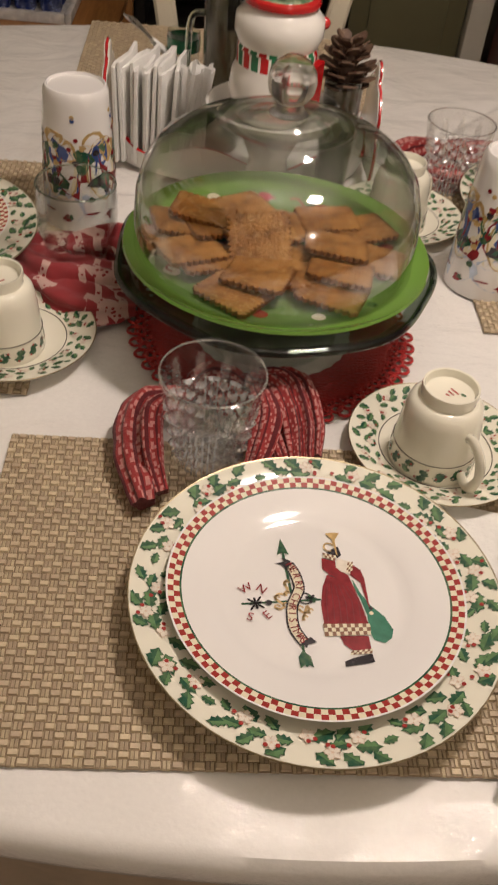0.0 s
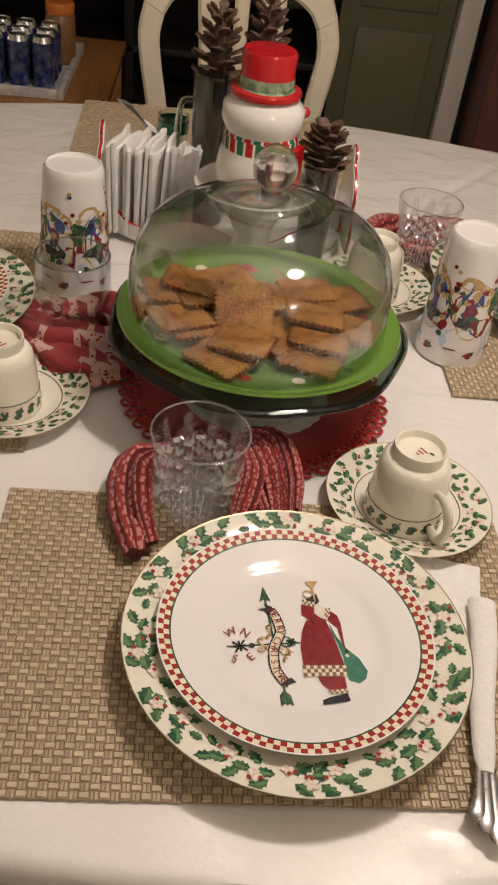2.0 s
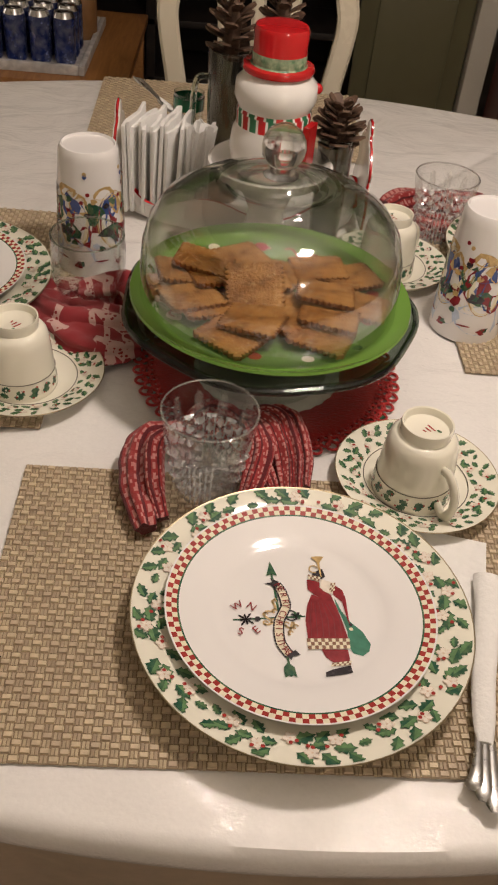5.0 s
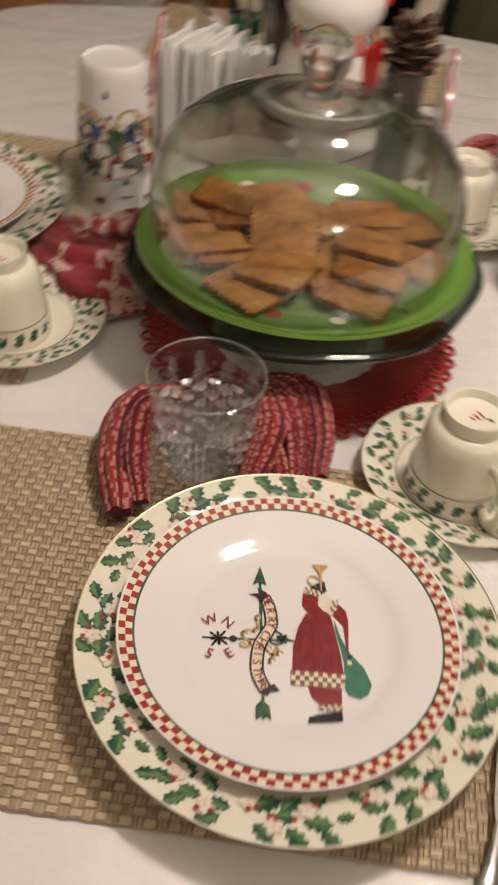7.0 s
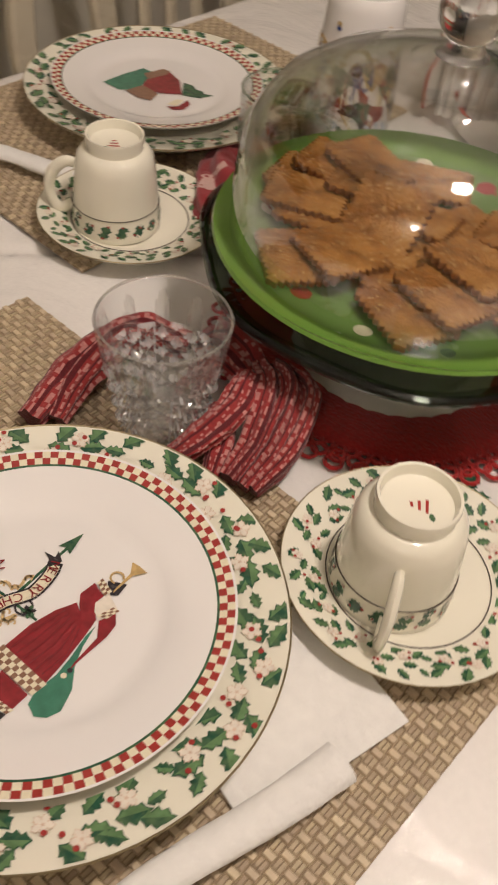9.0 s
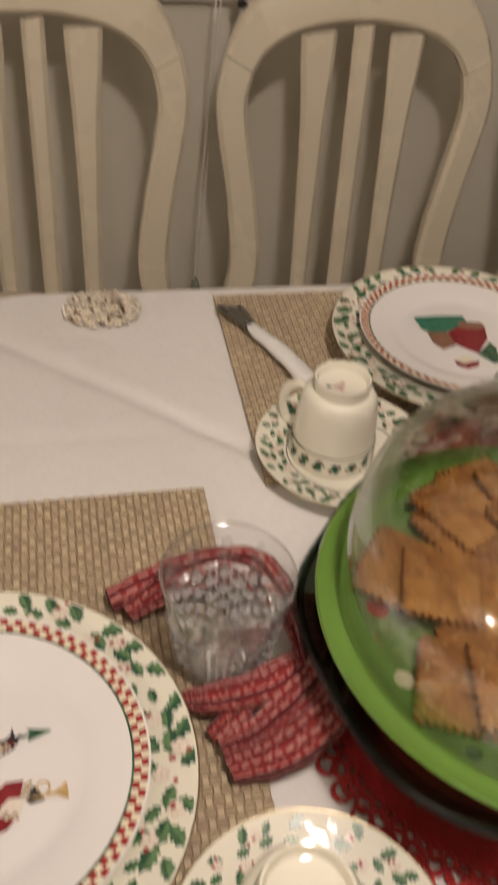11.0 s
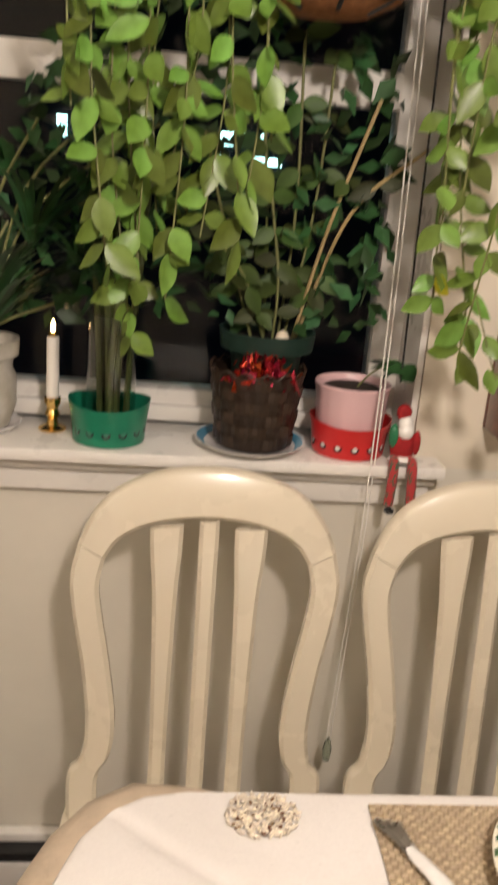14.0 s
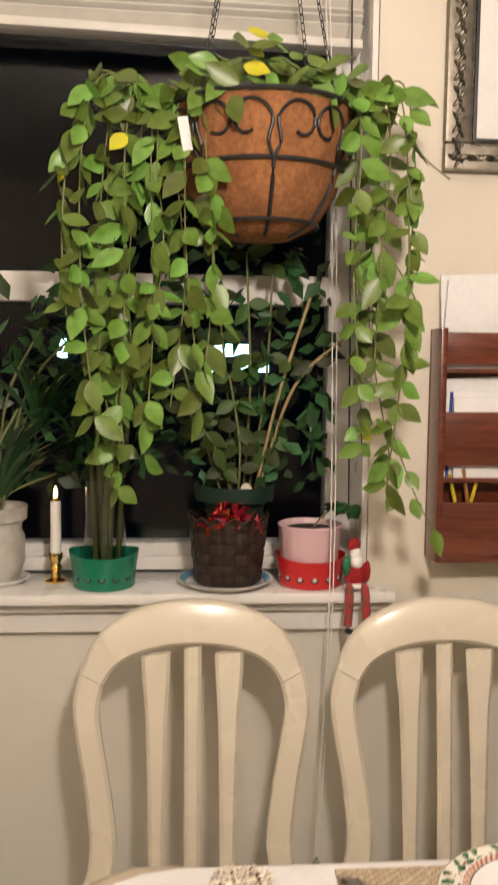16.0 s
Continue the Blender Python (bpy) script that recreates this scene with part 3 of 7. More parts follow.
# a raised slatted blind at the top of the window
blind = thing("window_blind", "raised off-white slatted blind hanging slightly askew", "blind", (-1.10, 0, 0))
part("head_rail", box(-0.03, 0.03, -1.1, 0.355, 2.07, 2.115, 0.004), SLAT, blind)
for k in range(6):
    s = box(-0.025, 0.025, -1.1, 0.352, -0.0016, 0.0016, 0.0008)
    for v in s.verts:
        v.co = Matrix.Rotation(radians(-26 + 9 * math.sin(k * 2.3)), 3, "Y") @ v.co
        v.co.z += 2.062 - 0.0125 * k - 0.022 * (k / 6) * (v.co.y + 0.3) + 0.003 * math.sin(k * 1.7 + v.co.y * 3)
    part("slat", s, SLAT, blind)
b = box(-0.025, 0.025, -1.1, 0.352, -0.008, 0.008, 0.003)
for v in b.verts:
    v.co.z += 1.984 - 0.026 * (v.co.y + 0.3)
part("bottom_rail", b, SLAT, blind)
part("lift_cord", tube(bez([(0.045, 0.285, 2.07), (0.09, 0.30, 1.6), (0.10, 0.305, 1.0), (0.115, 0.285, 0.50)], 6), 0.0012, 5), CORD, blind)
part("lift_cord", tube(bez([(0.045, 0.279, 2.07), (0.09, 0.292, 1.6), (0.104, 0.298, 1.0), (0.115, 0.279, 0.50)], 6), 0.0012, 5), CORD, blind)
part("cord_weight", lathe([(0, 0.46), (0.006, 0.463), (0.008, 0.485), (0.004, 0.505), (0, 0.507)], 12, None, (0.115, 0.282)), SMOKE, blind)
part("wand", tube([(0.05, 0.325, 2.07), (0.075, 0.335, 1.12)], 0.0016, 6), BLACK, blind)

# heater along the wall
heater = thing("baseboard_heater", "white baseboard heater with a dark slot along the wall", "heater", (WALLX + 0.002, 0, 0))
part("cover", box(0, 0.05, -2.2, 1.6, 0.03, 0.22, 0.008), WHITEPAINT, heater)
part("slot", box(0, 0.046, -2.2, 1.6, 0.222, 0.242, 0.003), BLACK, heater)
part("top", box(0, 0.022, -2.2, 1.6, 0.243, 0.262, 0.004), WHITEPAINT, heater)

# ---- the table ----
def table_outline(grow=0.0, n=26, m=22):
    """The bowed ends and straight sides of the table, as a closed loop."""
    w = 0.556
    pts = []
    for k in range(n + 1):
        x = -0.49 + 0.98 * k / n
        pts.append(Vector((x, -0.163 + 0.37 * x * x, 0)))
    corner = [(0.49, -0.074), (0.527, -0.048), (0.548, -0.016), (w, 0.03)]
    pts += [Vector((x, y, 0)) for x, y in corner[1:]]
    pts += [Vector((w, 0.03 + (1.046 - 0.03) * k / m, 0)) for k in range(1, m)]
    back = [Vector((x, 1.076 - y, 0)) for x, y in corner[::-1]]
    pts += back
    pts += [Vector((0.49 - 0.98 * k / n, 1.239 - 0.37 * (0.49 - 0.98 * k / n) ** 2, 0)) for k in range(1, n)]
    pts += [Vector((-x, 1.076 - y, 0)) for x, y in corner]
    pts += [Vector((-w, 1.046 - (1.046 - 0.03) * k / m, 0)) for k in range(1, m)]
    pts += [Vector((-x, y, 0)) for x, y in corner[::-1][:-1]]
    out = []
    for i, p in enumerate(pts):
        d = pts[(i + 1) % len(pts)] - pts[i - 1]
        out.append(p + Vector((d.y, -d.x, 0)).normalized() * grow)
    return out


table = thing("dining_table", "oblong dining table with bowed ends under a white cloth", "table", (0, 0, 0))
rim = table_outline(-0.012)
part("tabletop", slab([(p.x, p.y) for p in rim], 0.03, None, 0.004), CARTWOOD, table).location.z = TOP - 0.042
for sx in (-1, 1):
    for sy in (0.12, 0.96):
        part("leg", lathe([(0, 0), (0.02, 0), (0.024, 0.05), (0.032, 0.4), (0.026, 0.5), (0.035, 0.56), (0.04, 0.70), (0, 0.706)], 20, None, (sx * 0.40, sy)), CARTWOOD, table)

tablecloth = thing("tablecloth", "white tablecloth with fold creases under clear plastic", "tablecloth", (0, 0, 0))
def even(pts, n=640):
    """The closed loop again, with its points at even steps."""
    ends = pts + pts[:1]
    run = np.concatenate(([0.0], np.cumsum([(b - a).length for a, b in zip(ends, ends[1:])])))
    at = np.linspace(0, run[-1], n, endpoint=False)
    return [Vector((x, y, 0)) for x, y in zip(np.interp(at, run, [p.x for p in ends]), np.interp(at, run, [p.y for p in ends]))]


loop = even(table_outline(0.0, 150, 170))
cx, cy = 0.0, 0.538
bm = bmesh.new()
RINGS = 150
def crease(x, y):
    """Two sets of soft folds pressed into the cloth."""
    z = 0.0
    for (px, py, nx, ny, w, h) in ((-0.40, 0.10, 0.767, -0.641, 0.0085, 0.0040), (0.0, 0.62, 0.05, 1.0, 0.009, 0.003), (-0.33, 0.5, 1.0, 0.02, 0.009, 0.001)):
        d = (x - px) * nx + (y - py) * ny
        z -= h * math.exp(-(d / w) ** 2)
    z += 0.0011 * noise.noise(Vector((x * 7, y * 7, 0.3))) + 0.0007 * noise.noise(Vector((x * 22, y * 15, 2.3)))
    return z
rings = []
for r in range(1, RINGS + 1):
    f = r / RINGS
    rings.append([bm.verts.new((cx + (p.x - cx) * f, cy + (p.y - cy) * f, crease(cx + (p.x - cx) * f, cy + (p.y - cy) * f) - 0.0012)) for p in loop])
mid = bm.verts.new((cx, cy, crease(cx, cy) - 0.0012))
for k in range(len(loop)):
    n = (k + 1) % len(loop)
    bm.faces.new((mid, rings[0][k], rings[0][n]))
    for r in range(RINGS - 1):
        bm.faces.new((rings[r][k], rings[r + 1][k], rings[r + 1][n], rings[r][n]))
drop = [(0.005, -0.002), (0.010, -0.008), (0.0125, -0.02), (0.0115, -0.027), (0.009, -0.031)]
last = rings[-1]
for g, z in drop:
    ring = [bm.verts.new((q.x, q.y, z)) for q in even(table_outline(g, 150, 170))]
    for k in range(len(loop)):
        n = (k + 1) % len(loop)
        bm.faces.new((last[k], ring[k], ring[n], last[n]))
    last = ring
part("cloth_top", bm, CLOTH, tablecloth).location.z = TOP
bm = bmesh.new()
last = None
for i, (g, z) in enumerate([(0.002, -0.0075), (0.026, -0.0085), (0.046, -0.018), (0.056, -0.04), (0.058, -0.08), (0.056, -0.13), (0.054, -0.20)]):
    flat_, wide_ = table_outline(min(g, 0.009), 26), table_outline(g, 26)
    tucked = table_outline(0.006 - 0.16 * max(0.0, -z - 0.012), 26)
    base = []
    for q0, q1, q2 in zip(flat_, wide_, tucked):
        end = min(1.0, max(0.0, (abs(q0.y - 0.538) - 0.47) / 0.07))
        end *= min(1.0, max(0.0, (abs(q0.x) - 0.20) / 0.16))
        inward = (1.0 - end) * min(1.0, max(0.0, (abs(q0.y - 0.538) - 0.56) / 0.07))
        base.append(q0.lerp(q2, inward).lerp(q1, end))
    ring = []
    for k, q in enumerate(base):
        wave = math.sin(k * 0.9) * 0.5 + noise.noise(Vector((k * 0.35, 0, 1.7)))
        d = (q - Vector((0, 0.538, 0))).normalized()
        ring.append(bm.verts.new(q + d * (0.006 * wave * min(1, -z / 0.1)) + Vector((0, 0, z + 0.003 * noise.noise(Vector((k * 0.3, z * 20, 0)))))))
    if last:
        for k in range(len(base)):
            n = (k + 1) % len(base)
            bm.faces.new((last[k], ring[k], ring[n], last[n]))
    last = ring
part("hanging_edge", bm, SKIRT, tablecloth, "hanging edge of the white cloth, shaded to beige, under wrinkled plastic").location.z = TOP


# ---- things on the table ----
def placemat_mesh(w=0.45, d=0.297):
    """Basket weave: broad flat strips lie over pairs of thin upright ribs."""
    nx, ny = 66, 50
    verts, faces, slots = [], [], []
    cw, cd = w / nx, d / ny
    rnd = random.Random(31)

    def block(x, y, hx, hy, top, slot_):
        b = len(verts)
        tip = rnd.uniform(-0.0002, 0.0002)
        for zx, zy, z in ((1, 1, 0.0008), (0.80, 0.74, top)):
            verts.extend([(x - hx * zx, y - hy * zy, z), (x + hx * zx, y - hy * zy, z + tip), (x + hx * zx, y + hy * zy, z + tip), (x - hx * zx, y + hy * zy, z)])
        faces.extend([(b + 4, b + 5, b + 6, b + 7)] + [(b + k, b + (k + 1) % 4, b + 4 + (k + 1) % 4, b + 4 + k) for k in range(4)])
        slots.extend([slot_] * 5)

    for i in range(nx):
        for j in range(ny):
            over = (i + j) % 2 == 0
            x, y = -w / 2 + (i + 0.5) * cw, -d / 2 + (j + 0.5) * cd
            if over:
                block(x, y, cw * 0.53, cd * 0.40, 0.0030, 0)
            else:
                for q in (-1, 1):
                    block(x + q * cw * 0.20, y, cw * 0.165, cd * 0.60, 0.0021, 1)
    me = bpy.data.meshes.new("weave")
    me.from_pydata(verts, [], faces)
    me.materials.append(WEAVE)
    me.materials.append(WEAVEB)
    me.polygons.foreach_set("material_index", slots)
    return me


WEAVEMESH = placemat_mesh()
def placemat(x, y, rz, label):
    m = thing("placemat", label, "placemat", (x, y, TOP + 0.0006), rz, "placemats round the table")
    part("backing", box(-0.225, 0.225, -0.1485, 0.1485, 0, 0.0012, 0.0004), MATBASE, m)
    w = new("weave", WEAVEMESH)
    w.parent = m
    w["kind"] = "stuff"
    return m


placemat(-0.020, 0.032, 0.6, "tan woven vinyl placemat under the head-of-table dinner plate")
placemat(-0.392, 0.456, -90, "tan woven vinyl placemat on the window side")
placemat(0.355, 0.600, 90, "tan woven vinyl placemat beside the tall mug")
placemat(-0.078, 1.075, 181, "tan woven vinyl placemat at the far end")


def line(h0):
    """A height profile from (radius, height) pairs."""
    def h(r):
        for (a, za), (b, zb) in zip(h0, h0[1:]):
            if r <= b:
                return za + (zb - za) * (r - a) / (b - a) + 0.0004
        return h0[-1][1] + 0.0004
    return h


SPIKE = ((0, 0), (0.14, 0.13), (0.22, 0.27), (0.32, 0.17), (0.48, 0.33), (0.58, 0.2), (0.74, 0.27), (0.82, 0.1), (1, 0))
def holly_leaf(x, y, a, size, wide=1.0):
    pts = [(u * size, v * size * wide) for u, v in SPIKE] + [(u * size, -v * size * wide) for u, v in SPIKE[-2:0:-1]]
    c, s = math.cos(a), math.sin(a)
    return [(x + c * u - s * v, y + s * u + c * v) for u, v in pts]


def disc(x, y, r, n=8):
    return [(x + r * math.cos(2 * math.pi * k / n), y + r * math.sin(2 * math.pi * k / n)) for k in range(n)]


def holly_ring(h, r0, r1, groups, size, seed, spread=0.40, leaves=9, edge=1.0):
    """Sprays of holly with two-tone leaves, berries and pale blossom printed round a rim."""
    rnd = random.Random(seed)
    bm = bmesh.new()

    def held(pts):
        out = []
        for px, py in pts:
            q = max(math.hypot(px, py), 1e-6)
            k = min(max(q, r0 - size * 0.55), edge) / q
            out.append((px * k, py * k))
        return out

    for g in range(groups):
        a0 = 2 * math.pi * (g + 0.34) / groups
        for k in range(leaves):
            f = k / (leaves - 1) * 2 - 1
            a = a0 + f * spread + rnd.uniform(-0.02, 0.02)
            r = (r0, r1, (r0 + r1) / 2 + 0.001)[k % 3] + rnd.uniform(-0.0015, 0.0015)
            away = 1 if f > 0 else -1
            turn = a + away * (math.pi / 2 + (0.75, -0.75, 0.1)[k % 3]) + rnd.uniform(-0.3, 0.3)
            big = size * (rnd.uniform(0.85, 1.2) if abs(f) < 0.95 else 0.7)
            x, y = r * math.cos(a), r * math.sin(a)
            full = holly_leaf(x, y, turn, big, 0.95)
            decal(bm, held(full), lambda t, k=k: h(t) + 0.00006 * (k % 3), 0)
            half = full[:len(SPIKE)]
            mx, my = x + big * 0.5 * math.cos(turn), y + big * 0.5 * math.sin(turn)
            half = [(mx + (px - mx) * 0.86, my + (py - my) * 0.86) for px, py in half]
            decal(bm, held(half), lambda t: h(t) + 0.00028, 3)
        mid = (r0 + r1) / 2
        for k in range(5):
            a = a0 + (k / 4 * 2 - 1) * spread * 0.80 + rnd.uniform(-0.04, 0.04)
            r = mid + (0.55 if k % 2 else -0.55) * (r1 - r0) + rnd.uniform(-0.001, 0.001)
            bx, by = r * math.cos(a), r * math.sin(a)
            for q in range(5):
                t0 = q * 1.2566 + k
                decal(bm, held(holly_leaf(bx, by, t0, size * 0.38, 1.35)), lambda t, q=q: h(t) + 0.00036 + 0.00003 * q, 4)
                decal(bm, held(holly_leaf(bx + size * 0.03 * math.cos(t0), by + size * 0.03 * math.sin(t0), t0, size * 0.33, 1.2)), lambda t, q=q: h(t) + 0.0005 + 0.00003 * q, 2)
            for q in range(2):
                decal(bm, held(disc(bx + rnd.uniform(-0.5, 0.5) * size, by + rnd.uniform(-0.5, 0.5) * size, size * 0.10, 8)), lambda t: h(t) + 0.0007, 1)
    return bm


DINNER = [(0, 0.010), (0.02, 0.010), (0.080, 0.010), (0.086, 0.0105), (0.095, 0.0170), (0.1355, 0.0238)]
SALAD = [(0, 0.0095), (0.02, 0.0095), (0.060, 0.0095), (0.065, 0.0098), (0.070, 0.0112), (0.075, 0.0128), (0.081, 0.0138), (0.107, 0.0185)]


def letters(bm, text, x, y, a, size, index, h):
    cur = bpy.data.curves.new("lettering", "FONT")
    cur.body, cur.size, cur.align_x, cur.align_y = text, size, "CENTER", "CENTER"
    ob = bpy.data.objects.new("lettering", cur)
    me = bpy.data.meshes.new_from_object(ob)
    n, nf = len(bm.verts), len(bm.faces)
    bm.from_mesh(me)
    bm.verts.ensure_lookup_table()
    bm.faces.ensure_lookup_table()
    c, s = math.cos(a), math.sin(a)
    for v in bm.verts[n:]:
        px, py = x + c * v.co.x - s * v.co.y, y + s * v.co.x + c * v.co.y
        v.co = Vector((px, py, h(math.hypot(px, py)) + 0.0003))
    for f in bm.faces[nf:]:
        f.material_index = index
    bpy.data.objects.remove(ob)
    bpy.data.meshes.remove(me)


# the two printed pictures, in millimetres from the plate's centre
PIC = {
    "HEAD": [(-17.8, 51.1), (-13.4, 35.6), (-16.2, 36.9), (-18.1, 38.1), (-22.4, 35.5)],
    "FLETCH": [(-16.0, -46.6), (-11.4, -51.1), (-10.4, -60.2), (-13.1, -57.9), (-15.3, -59.7), (-16.1, -57.6), (-19.4, -60.3), (-19.5, -51.2)],
    "SHAFT": [(-18.0, 49.1), (-15.0, -56.7)],
    "SPINE": [(-15.3, 26.7), (-12.0, 19.4), (-10.3, 7.1), (-11.9, 1.3), (-17.0, -8.3), (-18.9, -17.1), (-19.0, -28.2), (-15.9, -36.5), (-13.3, -40.8)],
    "TAIL_A": [(-25.2, 27.8), (-20.4, 26.3), (-15.8, 21.8), (-13.0, 29.5), (-19.6, 33.2), (-18.1, 29.0)],
    "TAIL_B": [(-16.3, -40.5), (-12.8, -44.9), (-11.5, -42.0), (-5.3, -40.7), (-8.8, -36.3)],
    "ARM": [(-53.0, -6.5), (3.5, -5.4)],
    "BALLS": [(-33.9, -6.5), (-42.9, -6.5), (-7.5, -4.2), (-3.5, -4.7), (17.4, 41.4), (37.2, -19.0), (37.6, -15.0)],
    "LETTERS": [(-37.7, 5.0), (-48.6, 6.1), (-48.2, -18.1), (-36.0, -17.3)],
    "GOLD_A": [(-29.3, -11.0), (-26.4, -12.3), (-23.1, -9.6), (-25.8, -6.3), (-28.5, -3.0), (-26.1, 0.7), (-21.1, 0.2), (-18.7, 4.0), (-20.2, 9.2), (-17.7, 12.9)],
    "GOLD_B": [(-13.4, -12.7), (-10.7, -16.0), (-6.6, -15.4), (-7.1, -10.3), (-11.3, -20.9), (-12.5, -22.8)],
    "HORN": [(16.8, 54.5), (21.9, 55.0), (27.8, 54.4), (23.1, 47.8), (21.1, 48.1)],
    "STEMQ": [(21.1, 48.1), (23.2, 48.8), (22.6, 32.8), (21.7, 33.9)],
    "CAP": [(14.9, 36.6), (19.2, 39.2), (24.5, 41.7), (25.6, 33.5), (22.3, 30.8), (16.7, 34.4)],
    "CUFF_A": [(11.8, 36.0), (21.6, 32.9), (20.0, 28.1), (11.4, 32.0)],
    "SLEEVE": [(10.3, 31.1), (20.0, 28.1), (19.4, 22.1), (27.6, 14.2), (25.0, 8.4), (21.1, 9.8), (13.7, 15.7), (9.3, 21.1)],
    "BEARD": [(21.4, 30.9), (31.0, 26.9), (28.7, 15.1), (23.0, 17.7), (19.4, 22.1)],
    "CUFF_B": [(28.9, 26.1), (33.0, 26.7), (31.1, 18.8), (28.6, 14.1), (25.9, 16.4)],
    "ARM_R": [(31.8, 24.8), (37.2, 19.2), (38.4, 11.1), (37.2, -9.9), (37.5, -16.0), (36.1, -10.8), (35.0, 7.4), (28.7, 15.1)],
    "BODY": [(11.7, 15.9), (21.2, 10.8), (27.5, 13.2), (29.5, 2.9), (31.9, -12.4), (33.3, -27.6), (2.3, -26.4), (3.0, -9.4), (6.6, 5.3)],
    "HEM": [(1.3, -26.3), (34.3, -27.7), (33.3, -36.7), (1.2, -36.3)],
    "LEG": [(11.3, -36.4), (31.3, -37.5), (31.1, -48.5), (18.1, -48.2), (13.5, -43.7)],
    "CUFF_C": [(17.0, -49.0), (32.2, -47.6), (30.8, -51.5), (15.7, -51.9)],
    "BOOT": [(17.4, -54.1), (30.8, -51.5), (31.0, -58.6), (27.0, -59.1), (10.7, -60.5), (11.2, -56.5)],
    "SACK": [(29.4, 12.0), (33.0, -1.5), (38.0, -12.0), (46.0, -21.9), (49.8, -33.4), (47.1, -40.1), (41.7, -43.6), (34.9, -40.9), (32.6, -34.6), (34.0, -20.7), (32.3, -8.4), (29.6, 3.9)],
}
PIC_B = {
    "PINE_SACK": [(39.7, -34.9), (7.7, -33.6), (-19.1, -29.7), (-19.1, -14.7), (5.8, -3.4), (26.1, 1.2), (39.3, -10.8)],
    "FUR_A": [(-9.4, -19.4), (-34.0, -13.7), (-36.3, -3.5), (-26.1, -1.2), (-2.5, -6.8)],
    "COAT": [(-2.6, -8.8), (-34.3, -2.6), (-27.8, 18.0), (-5.1, 42.5), (9.9, 26.4), (18.8, 10.7), (12.0, -0.8)],
    "TREE": [(-27.4, 24.0), (-30.5, 36.2), (-25.9, 44.9), (-28.4, 52.1), (-25.0, 57.9), (-30.4, 67.3), (-13.8, 61.1), (-4.0, 43.4)],
    "FUR_B": [(35.8, -4.5), (12.0, -0.8), (13.7, 24.1), (31.2, 29.9), (37.2, 16.4)],
    "HOOD": [(27.6, 50.2), (19.1, 57.8), (-0.2, 55.1), (5.5, 63.8), (18.7, 66.9), (28.2, 59.2)],
}


def flat_print(bm, table, k, at=(0, 0)):
    """Returns a function that lays a named outline of a picture on the salad plate."""
    h = line(SALAD)
    place = lambda pts: [((x * k + at[0]) * 0.001, (y * k + at[1]) * 0.001) for x, y in pts]
    return lambda name, slot_, level: decal(bm, place(table[name] if isinstance(name, str) else name), lambda r: h(r) + 0.00012 * level, slot_)


def stroke(path, half):
    """Quads along a line of points, as outlines of a stroke of that half width."""
    pts = [Vector((x, y)) for x, y in path]
    quads = []
    for a, b in zip(pts, pts[1:]):
        n = Vector((b.y - a.y, a.x - b.x)).normalized() * half
        quads.append([tuple(a - n), tuple(a + n), tuple(b + n), tuple(b - n)])
    return quads


def checks(lay, corners, nx, ny, dark, pale, level):
    """A gingham strip between four corners."""
    a, b, c, d = (Vector(p) for p in corners)
    lay(corners, pale, level)
    for i in range(nx):
        for j in range(ny):
            if (i + j) % 2 == 0:
                quad = [(a.lerp(b, u)).lerp(d.lerp(c, u), v) for u, v in ((i / nx, j / ny), ((i + 1) / nx, j / ny), ((i + 1) / nx, (j + 1) / ny), (i / nx, (j + 1) / ny))]
                lay([tuple(q) for q in quad], dark, level + 1)


